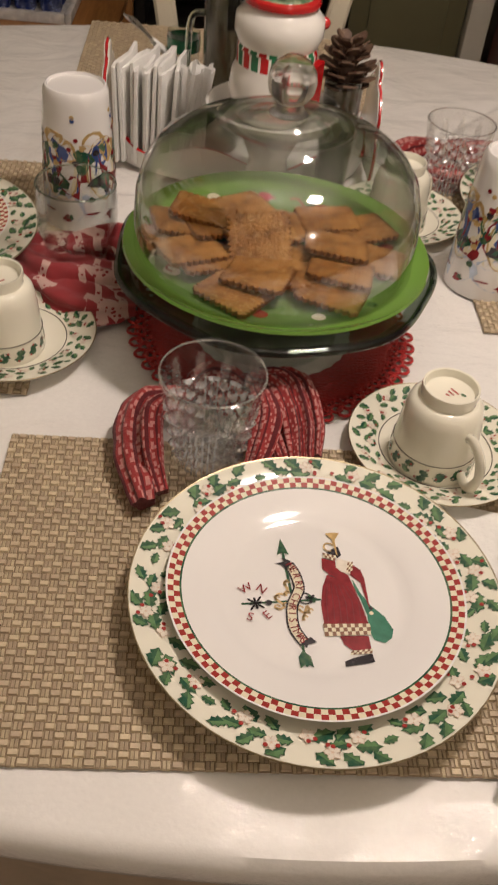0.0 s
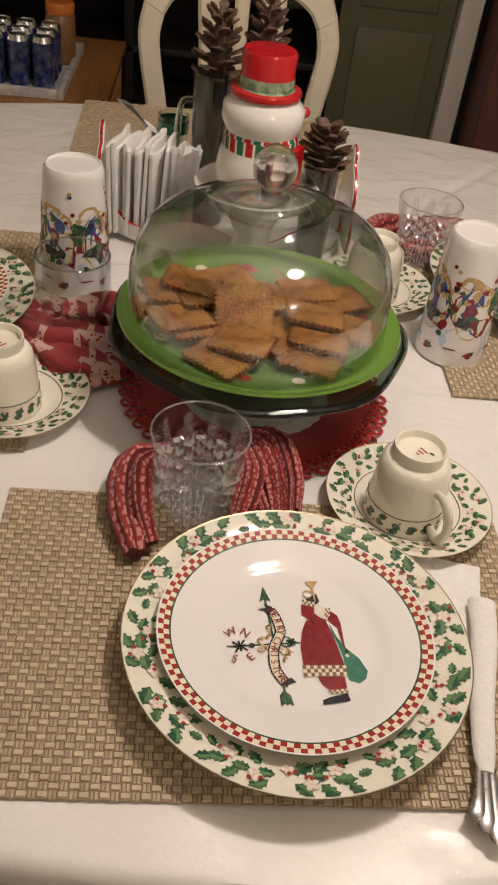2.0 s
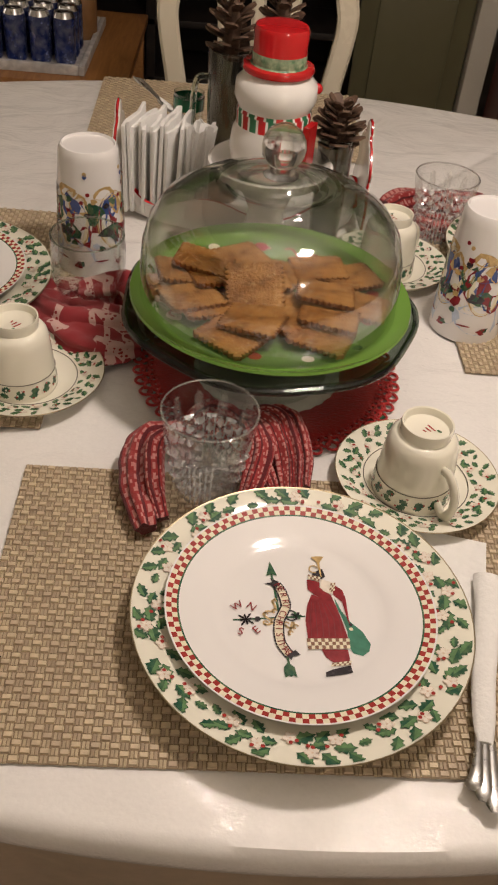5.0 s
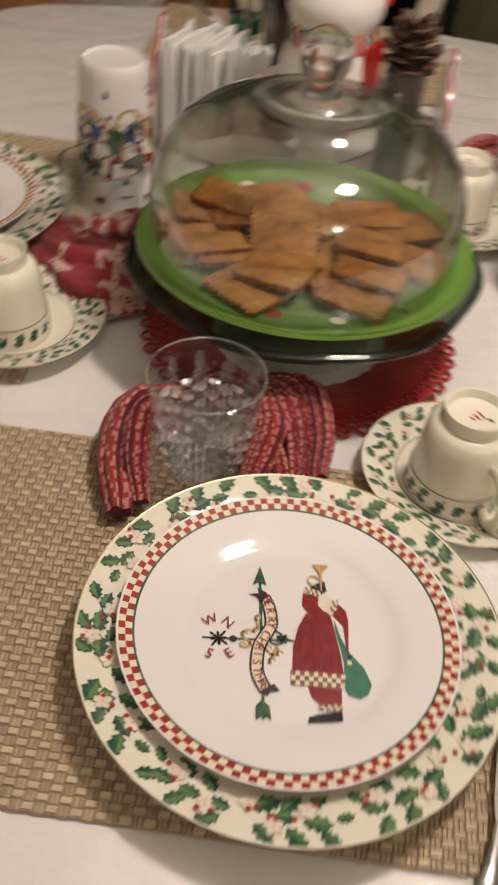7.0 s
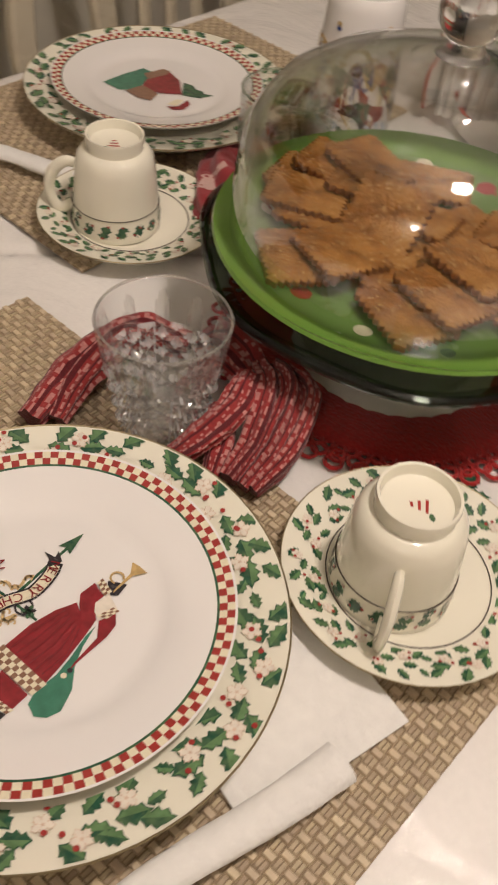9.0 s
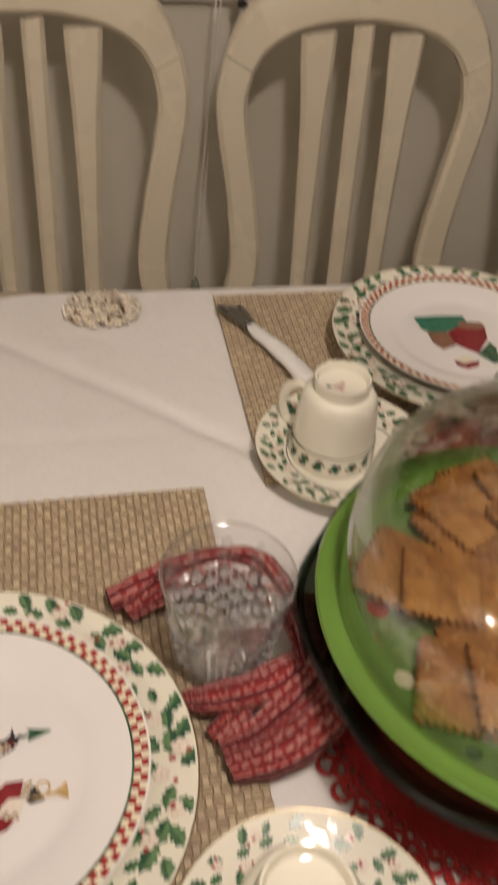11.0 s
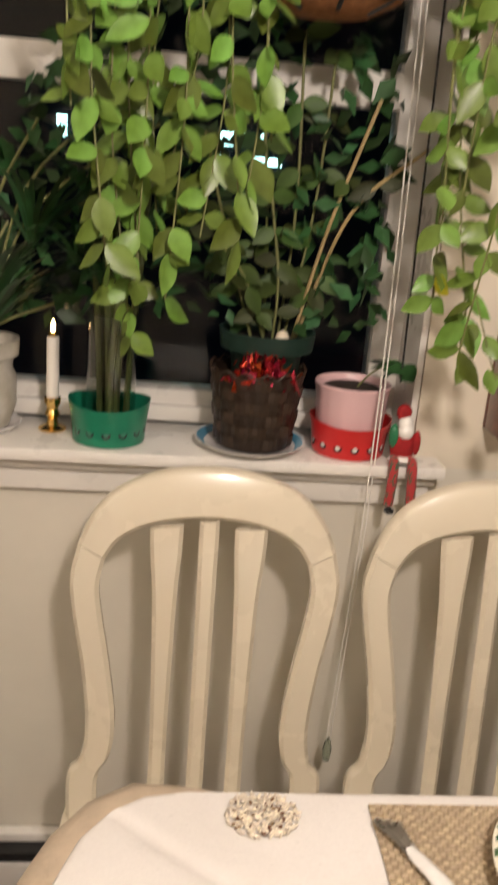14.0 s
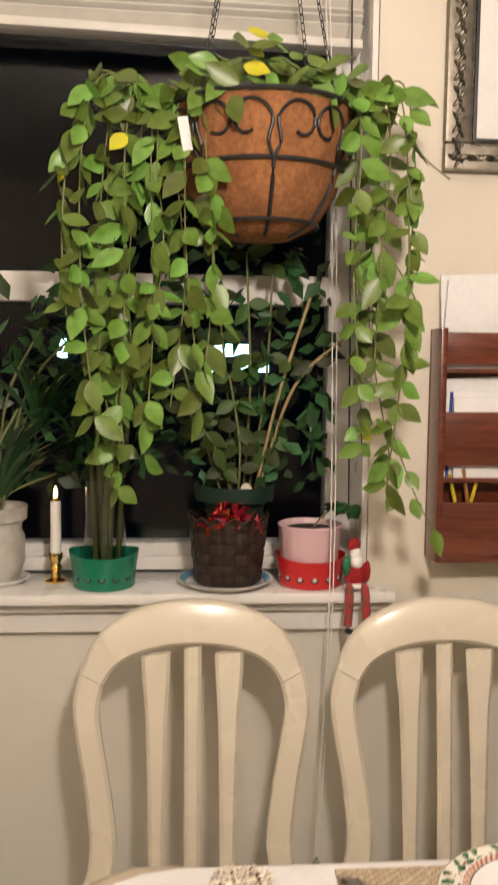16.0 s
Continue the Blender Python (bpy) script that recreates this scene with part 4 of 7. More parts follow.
def picture_mesh():
    """The printed weathervane and the robed figure, as plain shapes."""
    # slots: 0 coat red, 1 sack green, 2 dark, 3 cream, 4 tan, 5 arrow green, 6 red, 7 coat line, 8 pale gold, 9 brown check
    bm = bmesh.new()
    K = 1.015
    lay = flat_print(bm, PIC, K)
    h = line(SALAD)
    for quad in stroke(PIC["SHAFT"], 0.9) + stroke(PIC["ARM"], 0.75):
        lay(quad, 5, 0)
    for name in ("GOLD_A", "GOLD_B"):
        path = [(p.x, p.y) for p in bez([(x, y, 0) for x, y in PIC[name]], 5)]
        for quad in stroke(path, 0.95):
            lay(quad, 8, 1)
        for x, y in PIC[name][::2]:
            for quad in stroke(disc(x + 1.2, y + 0.6, 1.9, 12)[:10], 0.6):
                lay(quad, 8, 1)
    lay("HEAD", 5, 2)
    lay("FLETCH", 5, 2)
    (ball, rose, hoop, sprig_, ring_, hole, hand_) = PIC["BALLS"]
    lay(disc(*ball, 2.4, 14), 2, 2)
    for k in range(4):
        a = math.pi / 4 * k + 0.15
        reach = 7.0 if k % 2 else 5.0
        for quad in stroke([(rose[0] - reach * math.cos(a), rose[1] - reach * math.sin(a)), (rose[0] + reach * math.cos(a), rose[1] + reach * math.sin(a))], 0.5):
            lay(quad, 2, 1)
        for f in (-1, 1):
            for q in (0.45, 0.75):
                lay(disc(rose[0] + f * q * reach * math.cos(a), rose[1] + f * q * reach * math.sin(a), 1.0, 7), 2, 1)
    for quad in stroke(disc(*hoop, 4.6, 18) + disc(*hoop, 4.6, 18)[:1], 0.6):
        lay(quad, 2, 1)
    for k in range(7):
        a = k * 0.9
        lay(holly_leaf(sprig_[0], sprig_[1], a, 4.6, 1.0), 2 if k % 2 else 5, 2)
    spine = [(p.x, p.y) for p in bez([(x, y, 0) for x, y in PIC["SPINE"]], 4)]
    for quad in stroke(spine, 4.3):
        lay(quad, 2, 2)
    for quad in stroke(spine[1:-1], 3.1):
        lay(quad, 3, 3)
    lay("TAIL_A", 2, 3)
    lay("TAIL_B", 2, 3)
    word = "MERRY CHRISTMAS"
    for k, ch in enumerate(word):
        if ch != " ":
            i = 1.2 + (len(spine) - 4.0) * k / (len(word) - 1)
            p, q = Vector(spine[int(i)]), Vector(spine[int(i) + 1])
            c, d = p.lerp(q, i % 1), (q - p)
            letters(bm, ch, c.x * K * 0.001, c.y * K * 0.001, math.atan2(d.y, d.x), 0.0078, 0, lambda r: h(r) + 0.0005)
    for ch, (x, y), turn in zip("NWSE", PIC["LETTERS"], (-0.7, 0.5, -0.4, 0.6)):
        letters(bm, ch, x * K * 0.001, y * K * 0.001, turn, 0.0098, 0, lambda r: h(r) + 0.0003)
    # the robed figure
    lay("SACK", 1, 0)
    lay("BODY", 0, 1)
    lay("LEG", 0, 1)
    lay("SLEEVE", 0, 2)
    lay("ARM_R", 0, 2)
    for k in range(6):
        x0, x1 = 10.5 + 2.7 * k, 5.5 + 4.6 * k
        for quad in stroke([(x0, 8.5 - 0.6 * k), (x1 + 1.5, -9.0), (x1, -25.5)], 0.28):
            lay(quad, 7, 2)
    lay("BOOT", 2, 1)
    checks(lay, PIC["HEM"], 12, 3, 9, 3, 3)
    checks(lay, PIC["CUFF_C"], 8, 2, 9, 3, 3)
    checks(lay, PIC["CUFF_A"], 6, 2, 9, 3, 4)
    checks(lay, [PIC["CUFF_B"][k] for k in (0, 1, 2, 4)], 3, 4, 9, 3, 4)
    lay("BEARD", 10, 3)
    lay("CAP", 2, 3)
    lay("HORN", 4, 5)
    lay("STEMQ", 4, 5)
    loop_ = disc(*ring_, 3.7, 16)
    for quad in stroke(loop_[1:14], 0.6):
        lay(quad, 4, 4)
    lay(disc(*hole, 1.6, 10), 3, 2)
    lay(disc(*hand_, 1.5, 8), 2, 4)
    return bm


def second_picture():
    """A bent red-coated figure between a green sack and a small fir, as plain shapes."""
    bm = bmesh.new()
    lay = flat_print(bm, PIC_B, 0.92, (0, -10))
    lay("PINE_SACK", 1, 0)
    lay("TREE", 5, 0)
    lay("COAT", 0, 1)
    lay("FUR_A", 9, 2)
    lay("FUR_B", 9, 2)
    lay("HOOD", 0, 1)
    lay([(24.0, 47.0), (8.0, 46.0), (4.0, 53.0), (20.0, 57.0)], 3, 2)
    return bm


def place_setting_plates(x, y, rz, label_a, label_b, picture=picture_mesh):
    d = thing("dinner_plate", label_a, "plate", (x, y, TOP + 0.0034), rz, "dinner plates")
    d.scale = (0.982, 0.982, 1.25)
    outer = [(0, 0.002), (0.080, 0.002), (0.082, 0.0), (0.088, 0.0), (0.092, 0.006), (0.133, 0.0212), (0.1352, 0.0224), (0.1355, 0.0238)]
    prof = outer + [(0.1335, 0.0233)] + [(r, z) for r, z in DINNER[::-1][1:]]
    part("body", lathe(prof, 72), CHINA, d)
    part("gilt_rim", tube([(0.1355 * math.cos(a), 0.1355 * math.sin(a), 0.0236) for a in np.linspace(0, 2 * math.pi, 72, endpoint=False)], 0.0006, 5, closed=True), GILT, d)
    part("holly_border", holly_ring(line(DINNER), 0.1140, 0.1235, 6, 0.0164, 3, 0.43, 18, 0.1335), [GREENP, RED, PINKP, LEAFPALE, PETALLINE], d, "printed green holly with red berries", smooth=False)
    s = thing("salad_plate", label_b, "plate", (x - 0.002, y, TOP + 0.0034 + 0.0124), rz + 5, "salad plates")
    s.scale = (0.985, 0.985, 1.25)
    h = line(SALAD)
    prof = [(0, 0.004), (0.060, 0.004), (0.062, 0.0), (0.066, 0.0), (0.070, 0.005), (0.105, 0.0165), (0.107, 0.0185)]
    prof += [(r, h(r) - 0.0004) for r in (0.1056, 0.1014, 0.0972, 0.0958)] + [(r, z) for r, z in SALAD[::-1][1:]]
    def slot(i, k):
        j = i - 7
        if j in (0, 1):
            return 1 if (k + j) % 2 else 2
        return 3 if j == 2 else 0
    part("body", lathe(prof, 136, None, (0, 0), slot), [WHITECHINA, RED, CREAMP, GREENP], s, "white china with a red and cream chequered border")
    part("printed_picture", picture(), [COATP, SACKP, DARKP, CREAMP, GOLDP, GREENP, RED, COATLINE, PICTAN, CHECKP, PINKP], s, "printed red-coated figure on white china", smooth=False)


place_setting_plates(0.002, 0.004, 1, "ivory dinner plate with a holly border on the head-of-table mat", "white salad plate with chequered rim on the head-of-table dinner plate")
place_setting_plates(-0.404, 0.463, -91, "ivory dinner plate with a holly border beside the window", "white salad plate with chequered rim on the window-side plate", second_picture)
place_setting_plates(0.352, 0.615, 90, "ivory dinner plate with a holly border behind the tall mug", "white salad plate with chequered rim behind the tall mug", second_picture)

SAUCER = [(0, 0.0045), (0.030, 0.0045), (0.034, 0.003), (0.048, 0.006), (0.078, 0.0155)]
def cup_and_saucer(x, y, rz, where, lift=0.0015):
    s = thing("saucer", "ivory saucer with holly border " + where, "saucer", (x, y, TOP + lift), rz * 1.7, "saucers")
    prof = [(0, 0.001), (0.028, 0.001), (0.030, 0), (0.036, 0), (0.040, 0.002), (0.076, 0.0125), (0.078, 0.0155)] + [(0.0768, 0.0152)] + [(r, z) for r, z in SAUCER[::-1][1:]]
    part("body", lathe(prof, 60), CHINA, s)
    part("gilt_rim", tube([(0.078 * math.cos(a), 0.078 * math.sin(a), 0.0153) for a in np.linspace(0, 2 * math.pi, 60, endpoint=False)], 0.0005, 5, closed=True), GILT, s)
    hh = line(SAUCER)
    part("gilt_ring", tube([(0.050 * math.cos(a), 0.050 * math.sin(a), hh(0.050)) for a in np.linspace(0, 2 * math.pi, 48, endpoint=False)], 0.0004, 4, closed=True), BASKETL, s)
    part("holly_border", holly_ring(hh, 0.0585, 0.0670, 5, 0.0105, 8, 0.56, 17, 0.0765), [GREENP, RED, PINKP, LEAFPALE, PETALLINE], s, smooth=False)
    c = thing("teacup", "ivory teacup with holly band turned upside down on its saucer", "cup", (x - 0.006, y - 0.010, TOP + lift + 0.0046), rz, "teacups")
    body = [(0.0390, 0.0), (0.0397, 0.0008), (0.0395, 0.006), (0.0380, 0.020), (0.0362, 0.040), (0.0345, 0.055), (0.0325, 0.0635), (0.0280, 0.0685), (0.0245, 0.0690),
            (0.0243, 0.0715), (0.0254, 0.0775), (0.0248, 0.0802), (0.0232, 0.0797), (0.0214, 0.0732), (0.0185, 0.0721), (0, 0.0718)]
    body = [(r * 0.945, z) for r, z in body]
    inner = [(0, 0.066), (0.028, 0.064), (0.030, 0.055), (0.0325, 0.03), (0.035, 0.006), (0.0358, 0.0)]
    part("body", lathe(body + inner + [(0.03686, 0.0)], 48), CHINA, c)
    rad = lambda z: float(np.interp(z, [q[1] for q in body[1:8]], [q[0] for q in body[1:8]])) + 0.0003
    bm = bmesh.new()
    rnd = random.Random(4)
    for g in range(16):
        for k in range(2):
            th = 2 * math.pi * (g + k * 0.5) / 16
            z0 = 0.0085 + 0.006 * k
            pts = holly_leaf(0, 0, rnd.uniform(-0.5, 0.5) + (0 if k else math.pi), 0.0100, 1.15)
            vs = []
            for u, v in pts:
                z = z0 + v
                r = rad(max(0.001, z))
                vs.append(bm.verts.new((r * math.cos(th + u / r), r * math.sin(th + u / r), z)))
            bm.faces.new(vs).material_index = 0
            for q in range(2):
                tz, tt = z0 + rnd.uniform(-0.003, 0.003), th + rnd.uniform(0.1, 0.25)
                vs = []
                for u, v in disc(0, 0, 0.0012, 6):
                    r = rad(tz + v) + 0.0002
                    vs.append(bm.verts.new((r * math.cos(tt + u / r), r * math.sin(tt + u / r), tz + v)))
                bm.faces.new(vs).material_index = 1 + q
    part("holly_band", bm, [GREENP, RED, PINKP], c, smooth=False)
    part("gilt_line", tube([(rad(0.0215) * math.cos(a), rad(0.0215) * math.sin(a), 0.0215) for a in np.linspace(0, 2 * math.pi, 48, endpoint=False)], 0.0004, 4, closed=True), BASKETL, c)
    path = bez([(0.031, 0, 0.050), (0.041, 0, 0.051), (0.052, 0, 0.041), (0.056, 0, 0.025), (0.052, 0, 0.011), (0.045, 0, 0.0075), (0.036, 0, 0.014)], 5)
    part("handle", tube(path, [0.0042 + 0.001 * abs(math.sin(k * 0.2)) for k in range(len(path))], 10, None, 0.7, (0, 1, 0)), CHINA, c)
    bm = bmesh.new()
    for k in range(3):
        w = 0.0095 - 0.002 * k
        decal(bm, [(-w / 2 + 0.001 * k, 0.004 - 0.0042 * k), (w / 2, 0.0052 - 0.0042 * k), (w / 2, 0.0068 - 0.0042 * k), (-w / 2 + 0.001 * k, 0.0058 - 0.0042 * k)], lambda r: 0.0721, 0)
    decal(bm, holly_leaf(0.004, 0.008, 0.4, 0.006), lambda r: 0.0721, 1)
    part("maker_mark", bm, [RED, GREENP], c, "red maker's mark in plain bars", smooth=False)


cup_and_saucer(0.120, 0.182, -62, "overlapping the head-of-table mat", 0.0045)
cup_and_saucer(-0.268, 0.304, -140, "at the window-side setting", 0.0040)
cup_and_saucer(0.142, 0.597, 40, "behind the cake stand")


def crystal_glass(x, y, label, lift=0.001):
    g = thing("crystal_tumbler", label, "glass", (x, y, TOP + lift), 7, "crystal tumblers")
    segs, rows = 128, 56
    bm = bmesh.new()
    H = 0.088
    prof = lambda z: 0.0300 + 0.0140 * (z / H) ** 0.9
    rings = []
    for i in range(rows + 1):
        z = H * i / rows
        ring = []
        for k in range(segs):
            a = 2 * math.pi * k / segs
            cut = 0.0
            tri = lambda t: abs((t % 1) - 0.5) * 2
            if 0.005 < z < 0.053:
                u, v = a * 5.5 / math.pi + z * 70, a * 5.5 / math.pi - z * 70
                cut = 0.0062 * max(tri(u), tri(v)) - 0.0030
                cut += 0.0012 * max(tri(u * 2), tri(v * 2))
            elif 0.050 <= z < 0.080:
                t = tri(a * 5.5 / math.pi + 0.5)
                cut = 0.0036 * max(0, 1 - (t * 2.2) ** 2 - ((z - 0.058) / 0.020) ** 2)
            r = prof(z) - cut
            ring.append(bm.verts.new((r * math.cos(a), r * math.sin(a), z)))
        rings.append(ring)
    for i in range(rows):
        for k in range(segs):
            n = (k + 1) % segs
            f = bm.faces.new((rings[i][k], rings[i][n], rings[i + 1][n], rings[i + 1][k]))
            a, z = 2 * math.pi * (k + 0.5) / segs, H * (i + 0.5) / rows
            u, v = (a * 5.5 / math.pi + z * 70) % 1, (a * 5.5 / math.pi - z * 70) % 1
            # facets alternate between clear and whitened copies, which paints the sparkle in
            if z < 0.053:
                lit = (u < 0.5) + 2 * (v < 0.5)
                f.material_index = (1, 2, 0, 1)[lit] if (u + v) % 0.5 > 0.1 else 2
            elif z < 0.080:
                t = abs(((a * 5.5 / math.pi + 0.5) % 1) - 0.5) * 2
                f.material_index = 1 if (t * 2.2) ** 2 + ((z - 0.058) / 0.020) ** 2 < 1 else 0
    bm.faces.new(rings[0][::-1])
    inner = []
    for r, z in ((0.0422, H + 0.0008), (0.0410, H), (0.0375, 0.06), (0.0335, 0.03), (0.0270, 0.014), (0.010, 0.0125)):
        inner.append([bm.verts.new((r * math.cos(2 * math.pi * k / segs), r * math.sin(2 * math.pi * k / segs), z)) for k in range(segs)])
    chain = [rings[-1]] + inner
    for a, b in zip(chain, chain[1:]):
        for k in range(segs):
            n = (k + 1) % segs
            bm.faces.new((a[k], a[n], b[n], b[k]))
    bm.faces.new(inner[-1])
    part("body", bm, [CUT, CUTLOW, CUTBRIGHT], g, smooth=False)
    part("rim", tube([(0.0425 * math.cos(a), 0.0425 * math.sin(a), H + 0.0006) for a in np.linspace(0, 2 * math.pi, 64, endpoint=False)], 0.0010, 6, closed=True), CUTLOW, g)
    part("cut_base", lathe([(0, 0.0006), (0.026, 0.0006), (0.028, 0.004), (0.024, 0.010), (0, 0.0115)], 24, None, (0, 0), None, 12, 0.05), CUTLOW, g)
    return g


crystal_glass(-0.079, 0.166, "cut crystal tumbler standing in a red napkin", 0.0035)
crystal_glass(0.222, 0.702, "cut crystal tumbler behind the tall mug")
g = thing("glass_tumbler", "plain clear glass tumbler standing on a red napkin", "glass", (-0.224, 0.445, TOP + 0.012), 0)
part("body", lathe([(0, 0), (0.027, 0), (0.031, 0.004), (0.041, 0.04), (0.0405, 0.088), (0.0398, 0.0885), (0.039, 0.088), (0.0393, 0.04), (0.030, 0.010), (0, 0.008)], 48), THIN, g)
part("base", lathe([(0, 0.0005), (0.026, 0.0005), (0.029, 0.004), (0.028, 0.0075), (0, 0.0078)], 40), CRYSTAL, g)
part("rim", tube([(0.0398 * math.cos(a), 0.0398 * math.sin(a), 0.0885) for a in np.linspace(0, 2 * math.pi, 56, endpoint=False)], 0.0011, 6, closed=True), SMOKE, g)


# red napkins folded round the tumblers
STRIPES = (0, 0, 1, 2, 2, 1, 0, 1, 1, 1, 2)
def napkin(label, at, rz, lobes, material=None):
    """Pleated cloth: each fold has lengthwise ridges and woven stripes with dashes."""
    n = thing("cloth_napkin", label, "napkin", at, rz, "cloth napkins")
    for k, (path, r, flat) in enumerate(lobes):
        line_ = bez(path, 14)
        m, segs = len(line_), 44
        bm = tube(line_, [r * 1.08 * (0.55 + 0.55 * math.sin(math.pi * (0.12 + 0.8 * i / (m - 1)))) for i in range(m)], segs, None, flat)
        bm.verts.ensure_lookup_table()
        centres = [Vector(p) for p in line_]
        for q, v in enumerate(bm.verts):
            c = centres[q // segs]
            a = q % segs
            v.co = c + (v.co - c) * (1 + 0.16 * math.cos(2 * math.pi * a * 5 / segs + k) + 0.10 * noise.noise(Vector((a * 0.4, q // segs * 0.25, k))))
            v.co.z = max(v.co.z + 0.0022 * noise.noise(v.co * 70 + Vector((0, 7, k))), 0.0)
        bm.faces.ensure_lookup_table()
        if material is None:
            for q, f in enumerate(bm.faces[:segs * (m - 1)]):
                slot_ = STRIPES[(q % segs + 3 * k) % 11]
                f.material_index = 1 if slot_ == 2 and (q // segs) % 3 == 0 else 2 if slot_ == 1 and (q // segs + q) % 7 == 0 else slot_
        part("fold", bm, material or [NAPDARK, NAPRED, NAPPINK], n)
    return n


napkin("red and white woven cloth napkin folded behind the crystal tumbler", (-0.075, 0.165, TOP + 0.0035), 0, [
    ([(-0.028, 0.050, 0.022), (-0.062, 0.030, 0.024), (-0.066, -0.020, 0.018), (-0.052, -0.072, 0.012)], 0.0122, 0.8),
    ([(-0.036, 0.030, 0.036), (-0.052, 0.010, 0.034), (-0.050, -0.030, 0.024), (-0.040, -0.060, 0.012)], 0.0086, 0.9),
    ([(-0.020, 0.056, 0.020), (0.0, 0.062, 0.030), (0.03, 0.060, 0.022)], 0.0144, 0.9),
    ([(0.030, 0.060, 0.034), (0.052, 0.044, 0.036), (0.066, 0.016, 0.018), (0.070, -0.010, 0.008)], 0.0079, 1.3),
    ([(0.038, 0.066, 0.036), (0.064, 0.052, 0.038), (0.078, 0.020, 0.020), (0.080, -0.008, 0.008)], 0.0065, 1.6),
    ([(0.046, 0.072, 0.034), (0.074, 0.060, 0.036), (0.088, 0.026, 0.020), (0.088, -0.006, 0.008)], 0.0058, 1.6),
    ([(0.036, 0.044, 0.044), (0.046, 0.016, 0.036), (0.040, -0.012, 0.020), (0.032, -0.030, 0.010)], 0.0094, 0.5),
    ([(0.030, 0.020, 0.026), (0.048, 0.006, 0.020), (0.060, -0.016, 0.008)], 0.0072, 0.5),
])
napkin("red napkin with a pale flower pattern under the plain tumbler", (-0.222, 0.437, TOP + 0.001), 10, [
    ([(-0.060, 0.020, 0.010), (-0.03, -0.025, 0.014), (0.02, -0.045, 0.016), (0.06, -0.04, 0.012)], 0.024, 0.65),
    ([(-0.07, 0.03, 0.008), (-0.02, 0.02, 0.006), (0.04, 0.0, 0.006)], 0.040, 0.25),
    ([(-0.045, -0.03, 0.012), (0.0, -0.075, 0.012), (0.05, -0.075, 0.010)], 0.022, 0.6),
    ([(-0.01, 0.03, 0.010), (0.04, 0.02, 0.020), (0.06, -0.01, 0.012)], 0.020, 0.8),
], REDNAPB)
napkin("red napkin folded behind the far crystal tumbler", (0.225, 0.72, TOP + 0.001), 0, [
    ([(-0.07, 0.03, 0.012), (-0.04, 0.045, 0.018), (0.0, 0.05, 0.02)], 0.018, 0.8),
    ([(0.0, 0.05, 0.02), (0.06, 0.04, 0.02), (0.09, 0.02, 0.012)], 0.020, 0.7),
    ([(-0.05, 0.02, 0.012), (0.0, 0.0, 0.006), (0.06, 0.01, 0.01)], 0.030, 0.3),
])


# flatware rolled in white paper napkins
def flatware(x, y, rz, label):
    f = thing("flatware_roll", label, "cutlery", (x, y, TOP + 0.0035), rz, "flatware rolls")
    bm = tube(bez([(-0.085, 0, 0.008), (-0.03, 0.002, 0.010), (0.03, -0.001, 0.010), (0.075, 0, 0.008)], 6), [0.60 * q for q in (0.0105, 0.0125, 0.014, 0.0145, 0.0150, 0.0155, 0.016, 0.016, 0.0165, 0.017, 0.017, 0.0175, 0.018, 0.018, 0.0185, 0.019, 0.019, 0.0195, 0.020)], 14, None, 0.55)
    for v in bm.verts:
        v.co.z = max(0, v.co.z + 0.0012 * noise.noise(v.co * 80))
    part("paper_wrap", bm, PAPER, f)
    for k in range(3):
        pts = bez([(-0.07, -0.004 + 0.004 * k, 0.008), (-0.11, -0.006 + 0.006 * k, 0.009 + 0.001 * k), (-0.135 + 0.006 * k, -0.008 + 0.008 * k, 0.008)], 5)
        part("handle", tube(pts, [0.003, 0.003, 0.0032, 0.0035, 0.004, 0.0048, 0.0055, 0.0062, 0.0068, 0.0065, 0.0035], 10, None, 0.35), STEEL, f)
    return f


flatware(0.149, -0.010, 78, "flatware rolled in a white paper napkin beside the head-of-table plate")
flatware(-0.385, 0.290, 22, "flatware rolled in a white paper napkin at the window side")
flatware(-0.125, 0.80, 0, "flatware rolled in a white paper napkin leaning in the ceramic caddy").matrix_basis = pose(-0.118, 0.800, TOP + 0.066, 0, 42, 18)
sheet = thing("paper_napkin", "white paper napkin corner peeping out from under the plate", "napkin", (0.122, 0.075, TOP + 0.0042), -12)
part("sheet", box(-0.045, 0.045, -0.06, 0.045, 0, 0.0015, 0.0005), PAPER, sheet)

# the cake stand with its glass dome
CX, CY = -0.024, 0.356
doily = thing("crochet_doily", "round red crocheted doily under the cake stand", "doily", (CX + 0.005, CY, TOP + 0.0005), 0)
part("linen_centre", lathe([(0, 0), (0.084, 0), (0.0845, 0.0008), (0.083, 0.0015), (0, 0.0015)], 72), LINEN, doily, "white linen centre of the doily")
part("crochet_ring", lathe([(0.080, 0.0018), (0.081, 0.0002), (0.122, 0), (0.124, 0.001), (0.122, 0.0025), (0.11, 0.003), (0.084, 0.0028), (0.080, 0.0018)], 96, None, (0, 0), None, 32, 0.012), DOILY, doily)
bm = bmesh.new()
for r, n, q in ((0.126, 92, 0.0036), (0.1325, 64, 0.0052), (0.139, 46, 0.0062)):
    for k in range(n):
        a = 2 * math.pi * (k + (0.5 if n == 64 else 0)) / n
        tube([((r + q * math.cos(t)) * math.cos(a) - q * math.sin(t) * math.sin(a), (r + q * math.cos(t)) * math.sin(a) + q * math.sin(t) * math.cos(a), 0.0018) for t in np.linspace(0, 2 * math.pi, 10, endpoint=False)], 0.0017, 5, bm, 1.0, (0, 0, 1), True)
part("lace_edge", bm, DOILY, doily)["kind"] = "stuff"

